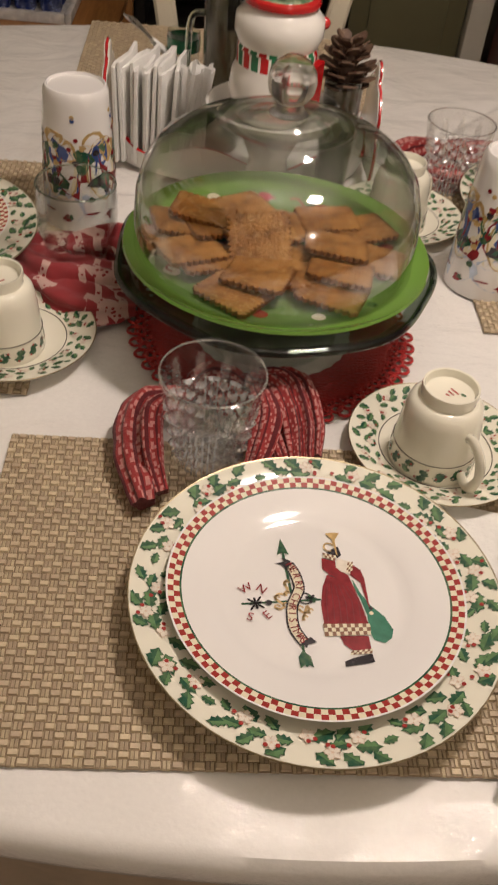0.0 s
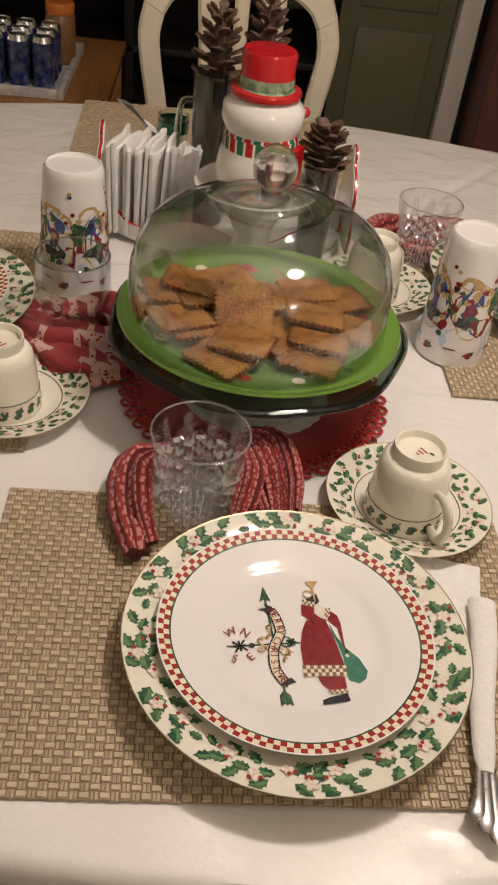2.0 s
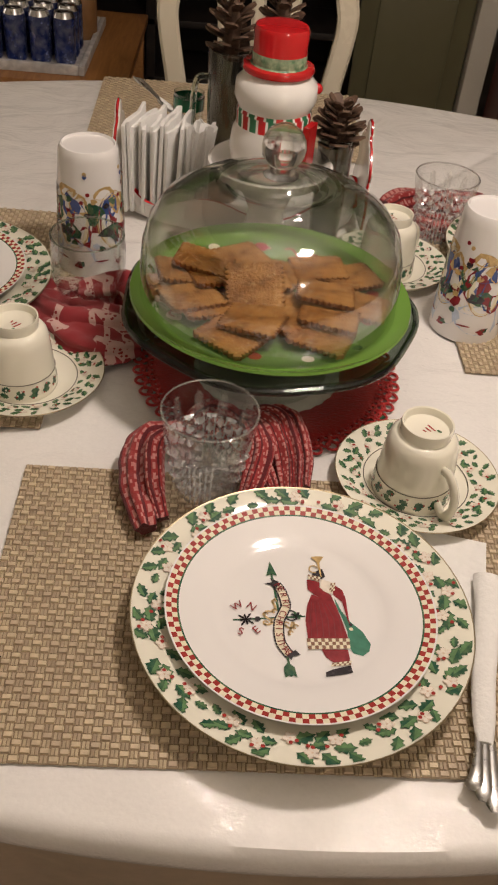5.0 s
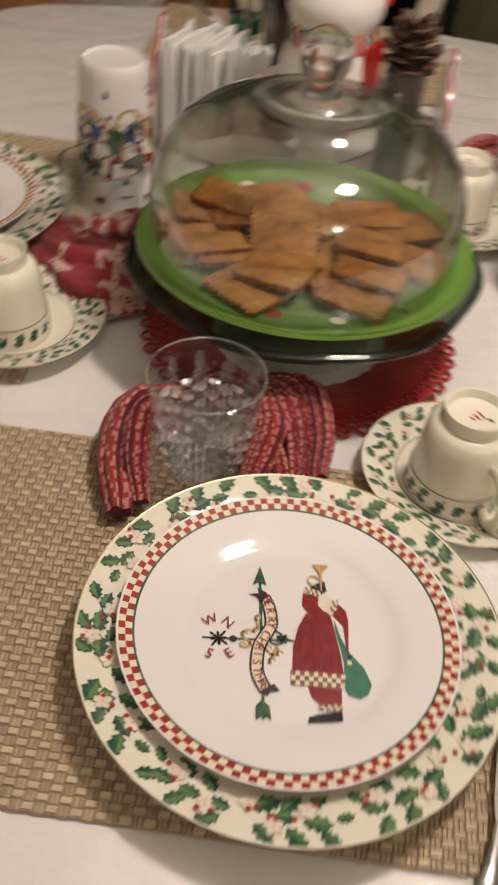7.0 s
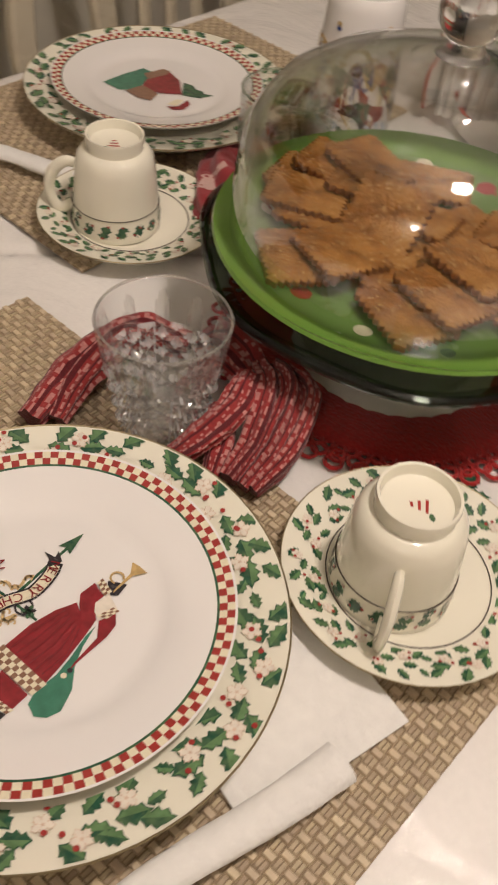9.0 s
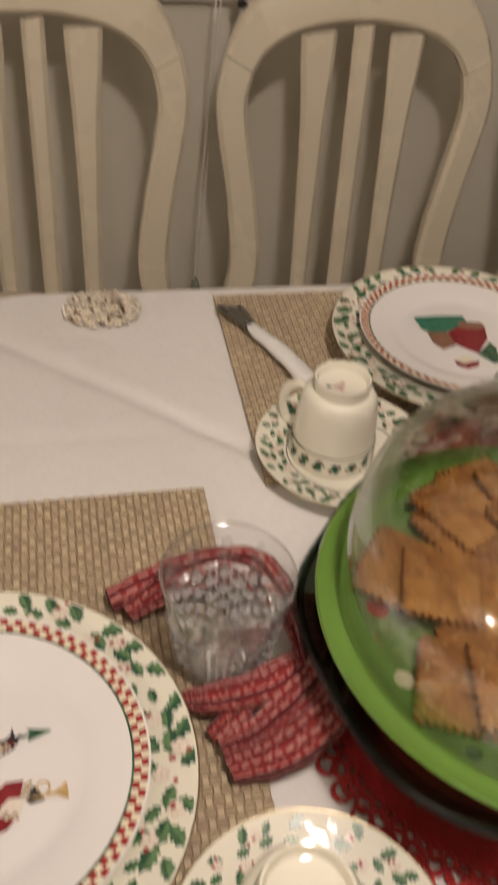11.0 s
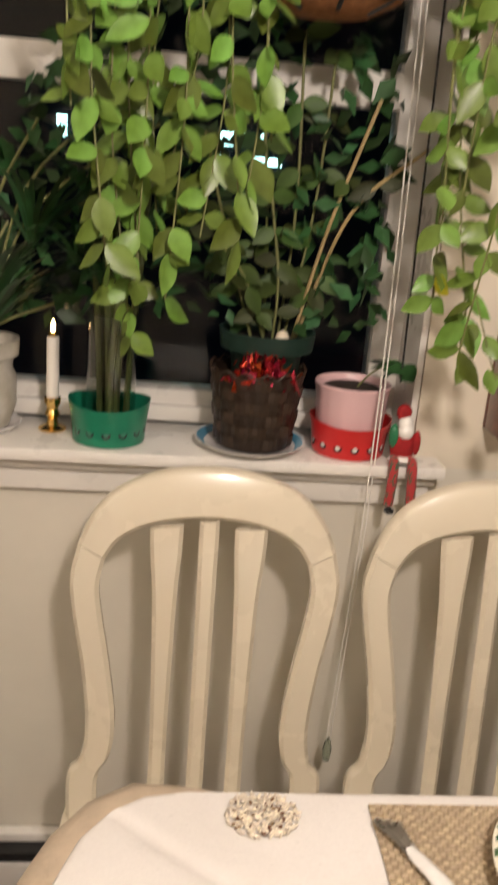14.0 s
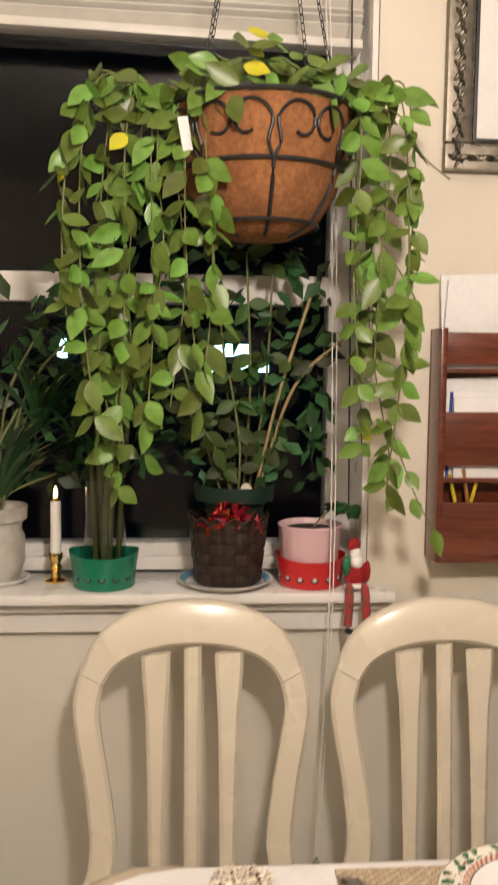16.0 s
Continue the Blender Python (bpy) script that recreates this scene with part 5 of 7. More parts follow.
stand = thing("cake_stand", "clear pressed-glass cake stand with a scalloped rim on the doily", "cake stand", (CX, CY, TOP + 0.0035), 0)
part("foot", lathe([(0, 0.004), (0.05, 0.003), (0.068, 0), (0.070, 0.003), (0.05, 0.012), (0.030, 0.022), (0.022, 0.035), (0.024, 0.05), (0.04, 0.062), (0, 0.066)], 48), THIN, stand)
part("plate", lathe([(0, 0.066), (0.05, 0.066), (0.10, 0.070), (0.138, 0.071), (0.149, 0.078), (0.151, 0.081), (0.148, 0.0825), (0.138, 0.078), (0.10, 0.076), (0, 0.075)], 96, None, (0, 0), (lambda i, k: 1 if 2 <= i <= 6 else 0), 7, 0.020), [THIN, STANDEDGE], stand)
part("rim", tube([((0.1500 + 0.0030 * math.cos(7 * a)) * math.cos(a), (0.1500 + 0.0030 * math.cos(7 * a)) * math.sin(a), 0.0805 + 0.0012 * math.cos(7 * a)) for a in np.linspace(0, 2 * math.pi, 96, endpoint=False)], 0.0034, 8, closed=True), STANDEDGE, stand, "dark-looking thick glass rim")
gp = thing("green_plate", "lime green glazed plate on the glass stand holding crackers", "plate", (CX, CY, TOP + 0.0035 + 0.0795), 0)
GPROF = [(0, 0.006), (0.10, 0.0065), (0.122, 0.010), (0.134, 0.016), (0.143, 0.0185)]
part("body", lathe([(0, 0), (0.09, 0), (0.12, 0.004), (0.142, 0.0145), (0.1445, 0.0165), (0.1435, 0.0190)] + [(r, z) for r, z in GPROF[::-1]], 72, None, (0, 0), lambda i, k: 1 if i >= 8 else 0), [LIME, WELLGREEN], gp)
rnd = random.Random(12)
for k in range(13):
    bm = bmesh.new()
    a = 2 * math.pi * k / 13 + 0.2
    r = 0.112 + rnd.uniform(-0.008, 0.006)
    decal(bm, disc(r * math.cos(a), r * math.sin(a), rnd.uniform(0.005, 0.0085), 12), line(GPROF), 0)
    part("painted_dot", bm, (RED, CREAMP, GREENP)[k % 3], gp, smooth=False)
for k in range(5):
    bm = bmesh.new()
    a = 1.0 + k * 0.55
    pts = [((0.104 + 0.006 * math.sin(t * 9)) * math.cos(a + t * 0.4), (0.104 + 0.006 * math.sin(t * 9)) * math.sin(a + t * 0.4)) for t in np.linspace(0, 1, 14)]
    for p, q in zip(pts, pts[1:]):
        n = Vector((q[1] - p[1], p[0] - q[0])).normalized() * 0.0011
        decal(bm, [(p[0] - n.x, p[1] - n.y), (p[0] + n.x, p[1] + n.y), (q[0] + n.x, q[1] + n.y), (q[0] - n.x, q[1] - n.y)], lambda r: line(GPROF)(r) + 0.0003, 0)
    part("painted_squiggle", bm, RED, gp, smooth=False)
dome = thing("glass_dome", "clear glass dome with a ball knob over the crackers", "cake cover", (CX - 0.003, CY + 0.002, TOP + 0.0035 + 0.0795 + 0.0098), 0)
shape = [(0.1305, 0.0), (0.1318, 0.003), (0.1308, 0.008), (0.1310, 0.035), (0.1290, 0.058), (0.1225, 0.080), (0.110, 0.097), (0.090, 0.110), (0.072, 0.1160), (0.064, 0.1185),
         (0.062, 0.1215), (0.057, 0.1232), (0.051, 0.1220), (0.040, 0.1216), (0.032, 0.1235), (0.0285, 0.1270), (0.0255, 0.1292), (0.018, 0.1312), (0, 0.1313)]
inner = [(0, 0.1170), (0.035, 0.1170), (0.062, 0.1138), (0.088, 0.1062), (0.1070, 0.0938), (0.1190, 0.0775), (0.1255, 0.0565), (0.1275, 0.035), (0.1275, 0.008), (0.1270, 0.001), (0.1285, 0.0)]
bm = lathe(shape[:-1] + [(0.0004, 0.1313), (0.0004, 0.1170)] + inner[1:] + [shape[0]], 96)
bmesh.ops.remove_doubles(bm, verts=bm.verts, dist=0.00002)
part("bell", bm, DOMEG, dome)
part("knob", lathe([(0, 0.1312), (0.017, 0.1314), (0.0125, 0.1355), (0.0115, 0.14), (0.0155, 0.1435), (0.0195, 0.15), (0.0208, 0.158), (0.0195, 0.166), (0.015, 0.1735), (0.008, 0.1782), (0, 0.1795)], 40), KNOBG, dome, "solid glass ball knob")


# scalloped crackers
def cracker_mesh(w=0.054, d=0.045, t=0.0050):
    n = 9
    out = []
    for side in range(4):
        for k in range(n * 4):
            f = k / (n * 4)
            s = abs(math.sin(f * n * math.pi)) * 0.0030
            x, y = [(-w / 2 + f * w, -d / 2 - s), (w / 2 + s, -d / 2 + f * d), (w / 2 - f * w, d / 2 + s), (-w / 2 - s, d / 2 - f * d)][side]
            out.append((x, y))
    bm = slab(out, t, None, 0.0012)
    for f in bm.faces:
        f.material_index = 0 if abs(f.normal.z) > 0.7 else 1
    rnd = random.Random(2)
    for k in range(60):
        x, y = rnd.uniform(-0.46, 0.46) * w, rnd.uniform(-0.46, 0.46) * d
        vs = [bm.verts.new((px, py, t + 0.0004)) for px, py in disc(x, y, rnd.uniform(0.0005, 0.0011), 5)]
        bm.faces.new(vs).material_index = 2
    for v in bm.verts:
        v.co.z += 0.0016 * math.cos(v.co.x * 60) * math.cos(v.co.y * 70)
    me = bpy.data.meshes.new("cracker")
    bmesh.ops.recalc_face_normals(bm, faces=bm.faces)
    bm.to_mesh(me)
    bm.free()
    me.materials.append(CRACK)
    me.materials.append(CRACKEDGE)
    me.materials.append(CRACKDOT)
    return me


CRACKER = cracker_mesh()
ZC = TOP + 0.0035 + 0.0795 + 0.0075
for x, y, z, rz, rx, ry in ((-0.040, -0.083, 0.000, -38, 0, 2), (-0.019, -0.064, 0.009, -20, 8, -3), (0.047, -0.076, 0.002, -22, 3, 2), (0.056, -0.048, 0.010, -12, 12, 4),
                            (0.054, -0.014, 0.016, -6, 20, 6), (0.090, -0.012, 0.000, -16, 2, 3), (-0.063, -0.032, 0.002, 22, 4, 3), (-0.080, -0.028, 0.008, 28, 6, 4),
                            (-0.097, -0.004, 0.002, 14, 0, 4), (-0.018, -0.016, 0.022, 4, 42, -4), (-0.071, 0.034, 0.016, -12, 8, 8), (-0.090, 0.020, 0.008, 12, 4, 10),
                            (0.052, 0.052, 0.004, 10, 4, 0), (-0.004, -0.022, 0.004, -8, 4, 0), (-0.056, 0.016, 0.010, 20, 14, 4), (0.024, 0.036, 0.002, -14, 6, 0),
                            (-0.034, 0.068, 0.001, 30, 2, 0), (0.086, 0.040, 0.002, 24, 3, 0), (0.022, -0.045, 0.004, 36, 6, 0), (-0.010, 0.010, 0.010, 12, 18, 0)):
    c = new("cracker", CRACKER)
    c.matrix_basis = pose(CX + x, CY + y, ZC + z * 0.8 + 0.004, rx if rx > 30 else -0.35 * rx, ry, rz)
    tagged(c, "golden scalloped-edge cracker lying on the green plate", "cracker", "crackers under the dome")


# tall mugs upside down
def tall_mug(x, y, rz, label, handle):
    m = thing("tall_mug", label, "mug", (x, y, TOP + 0.0008), rz, "tall mugs")
    prof = [(0.0400, 0), (0.0418, 0.001), (0.0420, 0.004), (0.0400, 0.06), (0.0375, 0.11), (0.0352, 0.142), (0.0345, 0.150), (0.0320, 0.1545), (0.0305, 0.1548), (0.0295, 0.152), (0, 0.1512)]
    part("body", lathe(prof + [(0, 0.146), (0.031, 0.146), (0.036, 0.10), (0.0385, 0.02), (0.040, 0)], 48), WHITECHINA, m)
    rad = lambda z: float(np.interp(z, [q[1] for q in prof[2:7]], [q[0] for q in prof[2:7]])) + 0.0003
    bm = bmesh.new()
    def patch(th, z, w, h, i, k=0, n=8, wob=0.0):
        vs = []
        for q in range(n):
            a = 2 * math.pi * q / n
            s = 1 + wob * math.sin(3 * a + th * 7) + 0.5 * wob * math.sin(5 * a + th * 3)
            zz = z + h * s * math.sin(a)
            r = rad(zz) + 0.0001 * k
            vs.append(bm.verts.new((r * math.cos(th + w * s * math.cos(a) / r), r * math.sin(th + w * s * math.cos(a) / r), zz)))
        bm.faces.new(vs).material_index = i
    rnd = random.Random(int(rz) + 40)
    for k in range(5):
        th = 2 * math.pi * k / 5
        patch(th + 0.2, 0.032, 0.026, 0.020, 6, 0, 16, 0.12)
        patch(th + 0.2, 0.074, 0.021, 0.036, 5, 0, 20, 0.03)
        patch(th + 0.2, 0.074, 0.019, 0.034, 4, 1, 20, 0.03)
        patch(th, 0.072, 0.026, 0.030, 4, 0, 16, 0.12)
        patch(th + 0.35, 0.070, 0.016, 0.024, 1, 0, 14, 0.2)
        patch(th + 0.5, 0.056, 0.012, 0.012, 0, 2, 12, 0.25)
        patch(th + 0.4, 0.094, 0.012, 0.012, 5, 2, 12, 0.2)
        patch(th - 0.4, 0.085, 0.010, 0.014, 2, 2, 12, 0.25)
        patch(th - 0.12, 0.075, 0.015, 0.018, 0, 1, 10, 0.2)
        patch(th + 0.10, 0.092, 0.013, 0.013, 1, 2, 10, 0.2)
        patch(th - 0.05, 0.108, 0.014, 0.008, 5, 3, 12, 0.1)
        patch(th + 0.16, 0.060, 0.012, 0.010, 2, 3, 9, 0.2)
        patch(th - 0.05, 0.060, 0.010, 0.006, 3, 4, 9, 0.2)
        patch(th + 0.02, 0.045, 0.020, 0.006, 6, 1, 12, 0.1)
        for q in range(8):
            patch(th + rnd.uniform(-0.65, 0.65), rnd.uniform(0.04, 0.112), 0.004, 0.0035, rnd.choice((0, 2, 5, 4, 3)), 5, 8, 0.2)
        for q in range(4):
            patch(th + 0.62 + rnd.uniform(-0.15, 0.15), rnd.uniform(0.09, 0.135), 0.0026, 0.0026, rnd.choice((0, 1, 0, 5)), 4, 8)
        patch(th + 0.35, 0.018, 0.005, 0.0045, 0, 2, 10, 0.3)
        patch(th + 0.45, 0.020, 0.004, 0.003, 2, 2, 10, 0.3)
        patch(th - 0.2, 0.024, 0.009, 0.0012, 0, 2, 8)
    part("printed_scene", bm, [COATP, BLUECANP, GREENP, DARKP, CREAMP, GOLDP, PALEB], m, "printed winter scene in red, blue and gold", smooth=False)
    if handle is not None:
        path = bez([(0.036, 0, 0.128), (0.056, 0, 0.132), (0.066, 0, 0.105), (0.062, 0, 0.065), (0.040, 0, 0.045)], 6)
        part("handle", tube(path, 0.0055, 10, None, 0.75, (0, 1, 0)), WHITECHINA, m).matrix_basis = pose(0, 0, 0, 0, 0, handle)
    return m


BLUECANP = mat("blue_print", (0.05, 0.09, 0.28), 0.22, vary=0.25, scale=160, coat=0.4)
PALEB = mat("pale_blue_print", (0.52, 0.60, 0.72), 0.22, vary=0.15, scale=160, coat=0.4)
tall_mug(-0.237, 0.558, 20, "tall white mug printed with a winter scene beside the plain tumbler", None)
tall_mug(0.222, 0.474, 190, "tall white mug printed with a winter scene on the woven mat", None)


# ---- dining chairs ----
OUTER = [(-0.187, 0.445), (-0.188, 0.525), (-0.171, 0.552), (-0.163, 0.61), (-0.171, 0.70), (-0.186, 0.79), (-0.1905, 0.845), (-0.181, 0.895)]
INNER = [(-0.142, 0.445), (-0.143, 0.525), (-0.127, 0.560), (-0.121, 0.615), (-0.131, 0.70), (-0.146, 0.79), (-0.150, 0.835), (-0.143, 0.873)]
CREST_O = [(-0.1806, 0.8961), (-0.160, 0.942), (-0.122, 0.980), (-0.065, 1.004), (0, 1.011)]
CREST_I = [(-0.1426, 0.8741), (-0.126, 0.900), (-0.095, 0.921), (-0.05, 0.934), (0, 0.938)]


WIDE = 1.035


def band(a, b, thick, n=6):
    """A flat curved bar between two lines, with eased edges; it leans back as it rises."""
    pa, pb = bez([(0, y * WIDE, z - 0.009) for y, z in a], n), bez([(0, y * WIDE, z - 0.009) for y, z in b], n)
    bm = bmesh.new()
    rings = []
    for p, q in zip(pa, pb):
        e = 0.006
        d = (q - p).normalized()
        ring = []
        for s, x in ((0, -thick / 2 + e), (e, -thick / 2), (-e, -thick / 2), (-0.0, -thick / 2 + e), (-0.0, thick / 2 - e), (-e, thick / 2), (e, thick / 2), (0, thick / 2 - e)):
            first = len(ring) in (0, 1, 6, 7)
            ring.append(bm.verts.new(((p if first else q) + d * s) + Vector((x, 0, 0))))
        rings.append(ring)
    for r, s in zip(rings, rings[1:]):
        for k in range(8):
            bm.faces.new((r[k], r[(k + 1) % 8], s[(k + 1) % 8], s[k]))
    bm.faces.new(rings[0][::-1])
    bm.faces.new(rings[-1])
    for v in bm.verts:
        v.co.x -= (v.co.z - 0.45) * 0.10 + 0.02 * (v.co.z - 0.45) ** 2
    return bm


def mirror(pts):
    return [(-y, z) for y, z in pts]


def dining_chair():
    c = thing("dining_chair", "cream lacquered wooden chair with an arched slatted back, pushed in", "chair", (0, 0, 0), 0, "dining chairs")
    part("stile", band(OUTER, INNER, 0.026), CHAIRPAINT, c)
    part("stile", band(mirror(OUTER), mirror(INNER), 0.026), CHAIRPAINT, c)
    part("crest_rail", band(CREST_O + mirror(CREST_O)[-2::-1], CREST_I + mirror(CREST_I)[-2::-1], 0.027), CHAIRPAINT, c)
    for top0, top1, low0, low1 in ((-0.083, -0.036, -0.070, -0.045), (-0.014, 0.014, -0.0125, 0.0125), (0.036, 0.083, 0.045, 0.070)):
        zt = 0.925 if abs(top0 + top1) > 0.02 else 0.936
        a = [(low0, 0.447), (low0 * 1.0, 0.60), (low0 * 0.6 + top0 * 0.4, 0.80), (top0 * 0.85 + low0 * 0.15, 0.88), (top0, zt - (0.004 if top0 > 0 else 0.006))]
        b = [(low1, 0.447), (low1 * 1.0, 0.60), (low1 * 0.6 + top1 * 0.4, 0.80), (top1 * 0.85 + low1 * 0.15, 0.88), (top1, zt)]
        part("slat", band(a, b, 0.014), CHAIRPAINT, c)
    seat = slab([(-0.02, -0.20), (0.36, -0.225), (0.39, -0.20), (0.40, 0), (0.39, 0.20), (0.36, 0.225), (-0.02, 0.20)], 0.045, None, 0.010)
    for v in seat.verts:
        v.co.z += 0.402
    part("seat", seat, CHAIRPAINT, c)
    for x, y, k in ((0.35, -0.185, 0), (0.35, 0.185, 0), (0.005, -0.165, 1), (0.005, 0.165, 1)):
        part("leg", tube([(x - 0.05 * k, y, 0), (x - 0.012 * k, y, 0.25), (x, y, 0.41)], [0.014, 0.018, 0.022], 12), CHAIRPAINT, c)
    return c


first = dining_chair()
first.matrix_basis = pose(-0.868, 0.054, 0, 0, 0, 0)
for m in (pose(-0.866, 0.485, 0, 0, 0, -0.5), pose(-0.862, 0.93, 0, 0, 0, 1.5), pose(-0.028, 1.375, 0, 0, 0, -88)):
    copy_thing(first, m)


# ---- centre of the table ----
caddy = thing("ceramic_caddy", "white ceramic caddy with a wavy red edge behind the dome", "caddy", (-0.055, 0.735, TOP + 0.001), 0)
bm = bmesh.new()
N = 72
rings = []
for s, z in ((0.90, 0.0), (0.97, 0.004), (1.0, 0.02), (1.02, 0.040), (0.985, 0.040), (0.965, 0.02), (0.93, 0.010), (0.4, 0.009)):
    ring = []
    for k in range(N):
        a = 2 * math.pi * k / N
        wob = 0.012 * math.sin(a * 6) if z > 0.03 else 0
        ring.append(bm.verts.new((0.165 * s * math.cos(a), 0.088 * s * math.sin(a), z + wob)))
    rings.append(ring)
for i, (a, b) in enumerate(zip(rings, rings[1:])):
    for k in range(N):
        f = bm.faces.new((a[k], a[(k + 1) % N], b[(k + 1) % N], b[k]))
        f.material_index = 1 if i == 3 else 0
bm.faces.new(rings[-1])
bm.faces.new(rings[0][::-1])
part("body", bm, [SNOWGLAZE, REDGLAZE], caddy)
for sx in (-1, 1):
    outline = [(-0.062, 0.0), (0.062, 0.0), (0.066, 0.035), (0.052, 0.055), (0.056, 0.075), (0.036, 0.098), (0.018, 0.104), (0.010, 0.122), (-0.010, 0.122), (-0.018, 0.104), (-0.036, 0.098), (-0.056, 0.075), (-0.052, 0.055), (-0.066, 0.035)]
    edge = [(p.x, p.y) for p in bez([(x, y, 0) for x, y in outline + outline[:1]], 4)[:-1]]
    end_ = part("end_panel", slab(edge, 0.007, None, 0.002), SNOWGLAZE, caddy, "scalloped white end panel with a red edge")
    end_.matrix_basis = Matrix.Translation((sx * 0.168 - 0.0035, 0, 0.016)) @ Matrix(((0, 0, 1, 0), (1, 0, 0, 0), (0, 1, 0, 0), (0, 0, 0, 1)))
    part("red_edge", tube([(sx * 0.168, x, y + 0.016) for x, y in edge], 0.0020, 6, closed=True), REDGLAZE, caddy)
for k in range(11):
    n = box(-0.0023, 0.0023, -0.038, 0.038, 0, 0.118 + 0.005 * math.sin(k * 1.9), 0.0006)
    bmesh.ops.subdivide_edges(n, edges=n.edges, cuts=3, use_grid_fill=True)
    for v in n.verts:
        v.co.x += 0.05 * v.co.z * (k - 4) * 0.12 + 0.0018 * math.sin(v.co.y * 90 + k * 1.7) * v.co.z / 0.1
    o = part("paper_napkin", n, PAPER, None)
    o.matrix_basis = pose(-0.200 + 0.0062 * k, 0.716 + 0.003 * (k % 3), TOP + 0.0115, 0, 0, -14 + 8 * math.sin(k * 2.7))
    tagged(o, "folded white paper napkin standing in the ceramic caddy", "napkin", "napkins in the caddy")
for k, (x, y) in enumerate(((-0.128, 0.712), (-0.106, 0.716))):
    bm = bmesh.new()
    rings = []
    for z, r in ((0, 0.006), (0.05, 0.010), (0.09, 0.016), (0.112, 0.020), (0.1115, 0.0185), (0.08, 0.012), (0.02, 0.005)):
        rings.append([bm.verts.new((r * (1 + 0.16 * math.cos(11 * a + k)) * math.cos(a), r * 0.7 * (1 + 0.16 * math.cos(11 * a + k)) * math.sin(a), z + (0.004 * math.sin(5 * a) if z > 0.1 else 0))) for a in np.linspace(0, 2 * math.pi, 88, endpoint=False)])
    for a, b in zip(rings, rings[1:]):
        for q in range(88):
            bm.faces.new((a[q], a[(q + 1) % 88], b[(q + 1) % 88], b[q]))
    bm.faces.new(rings[0][::-1])
    o = part("fluted_napkin", bm, PAPER, None)
    o.matrix_basis = pose(x, y, TOP + 0.0115, 0, 6 - 10 * k, 0)
    tagged(o, "fluted white paper napkin fanned out in the ceramic caddy", "napkin", "fluted napkins")

dish = thing("footed_dish", "white ceramic footed dish under the snowman jar", "dish", (-0.024, 0.600, TOP + 0.001), 0)
part("body", lathe([(0, 0), (0.045, 0), (0.05, 0.004), (0.03, 0.02), (0.022, 0.07), (0.035, 0.10), (0.068, 0.118), (0.076, 0.132), (0.073, 0.133), (0.06, 0.120), (0, 0.116)], 48), SNOWGLAZE, dish)

# snowman jar: one plain glazed shape
bm = bmesh.new()
prof = [(0, 0.0), (0.036, 0.0), (0.046, 0.012), (0.050, 0.035), (0.047, 0.055), (0.0435, 0.062), (0.0440, 0.078), (0.0425, 0.082), (0.0478, 0.094), (0.0470, 0.110), (0.036, 0.121),
        (0.0405, 0.1225), (0.0415, 0.126), (0.0400, 0.129), (0.0325, 0.1295), (0.0310, 0.131), (0.0312, 0.143), (0.0302, 0.145), (0.0312, 0.166), (0.0292, 0.170), (0, 0.171)]
def snow_slot(i, k):
    if i in (5, 6):
        return (1, 1, 1, 0, 2, 2, 2, 0)[(k + (1 if i == 6 else 0)) % 8]
    if 10 <= i <= 13 or i >= 16:
        return 1
    if i in (14, 15):
        return 3
    return 0
lathe(prof, 96, bm, (0, 0), snow_slot)
nose = bmesh.ops.create_uvsphere(bm, u_segments=10, v_segments=8, radius=0.0062)["verts"]
for v in nose:
    v.co += Vector((0.047, -0.004, 0.105))
    for f in v.link_faces:
        f.material_index = 1
before = set(bm.verts)
box(-0.012, 0.012, -0.004, 0.004, -0.05, 0.0, 0.0, bm)
for v in [q for q in bm.verts if q not in before]:
    stripe = int((v.co.z + 0.05) / 0.012)
    v.co = Matrix.Rotation(radians(60), 3, "Z") @ v.co + Vector((0.040, -0.028, 0.072))
    for f in v.link_faces:
        f.material_index = 2 if stripe % 2 else 1
snow = part("snowman_jar", bm, [SNOWGLAZE, REDGLAZE, GREENGLAZE, HOLLYBAND])
snow.matrix_basis = pose(-0.026, 0.600, TOP + 0.118, 0, 0, 5)
tagged(snow, "glazed white snowman jar with a red top hat and striped scarf", "cookie jar")


def pine_cone(x, y, z, h, r, rz, label):
    c = thing("pine_cone", label, "pine cone", (x, y, z), rz, "pine cones")
    part("core", lathe([(0, 0), (r * 0.3, h * 0.05), (r * 0.32, h * 0.5), (r * 0.12, h * 0.9), (0, h)], 10), CONE, c)
    bm = bmesh.new()
    n = 34
    for k in range(n):
        f = k / n
        a = k * 2.39996
        rr = r * 1.15 * (1.0 - 0.6 * f ** 1.5) * (0.6 + 0.4 * min(1, f * 6))
        zz = h * (0.03 + 0.9 * f)
        up = 0.35 + 0.9 * f
        w = r * 0.34 * (1.1 - 0.55 * f)
        d, s = Vector((math.cos(a), math.sin(a), 0)), Vector((-math.sin(a), math.cos(a), 0))
        root = d * (r * 0.2) + Vector((0, 0, zz))
        tip = d * rr + Vector((0, 0, zz + rr * up * 0.55))
        lift = Vector((0, 0, 0.0022)) - d * 0.0008
        mid = root.lerp(tip, 0.7)
        vs = [bm.verts.new(q) for q in (root - s * w * 0.4, mid - s * w, tip - s * w * 0.5, tip + s * w * 0.5, mid + s * w, root + s * w * 0.4)]
        vt = [bm.verts.new(v.co + lift) for v in vs]
        bm.faces.new(vs[::-1])
        bm.faces.new(vt)
        for i in range(6):
            bm.faces.new((vs[i], vs[(i + 1) % 6], vt[(i + 1) % 6], vt[i]))
    part("scale", bm, CONE, c, smooth=False)["kind"] = "stuff"


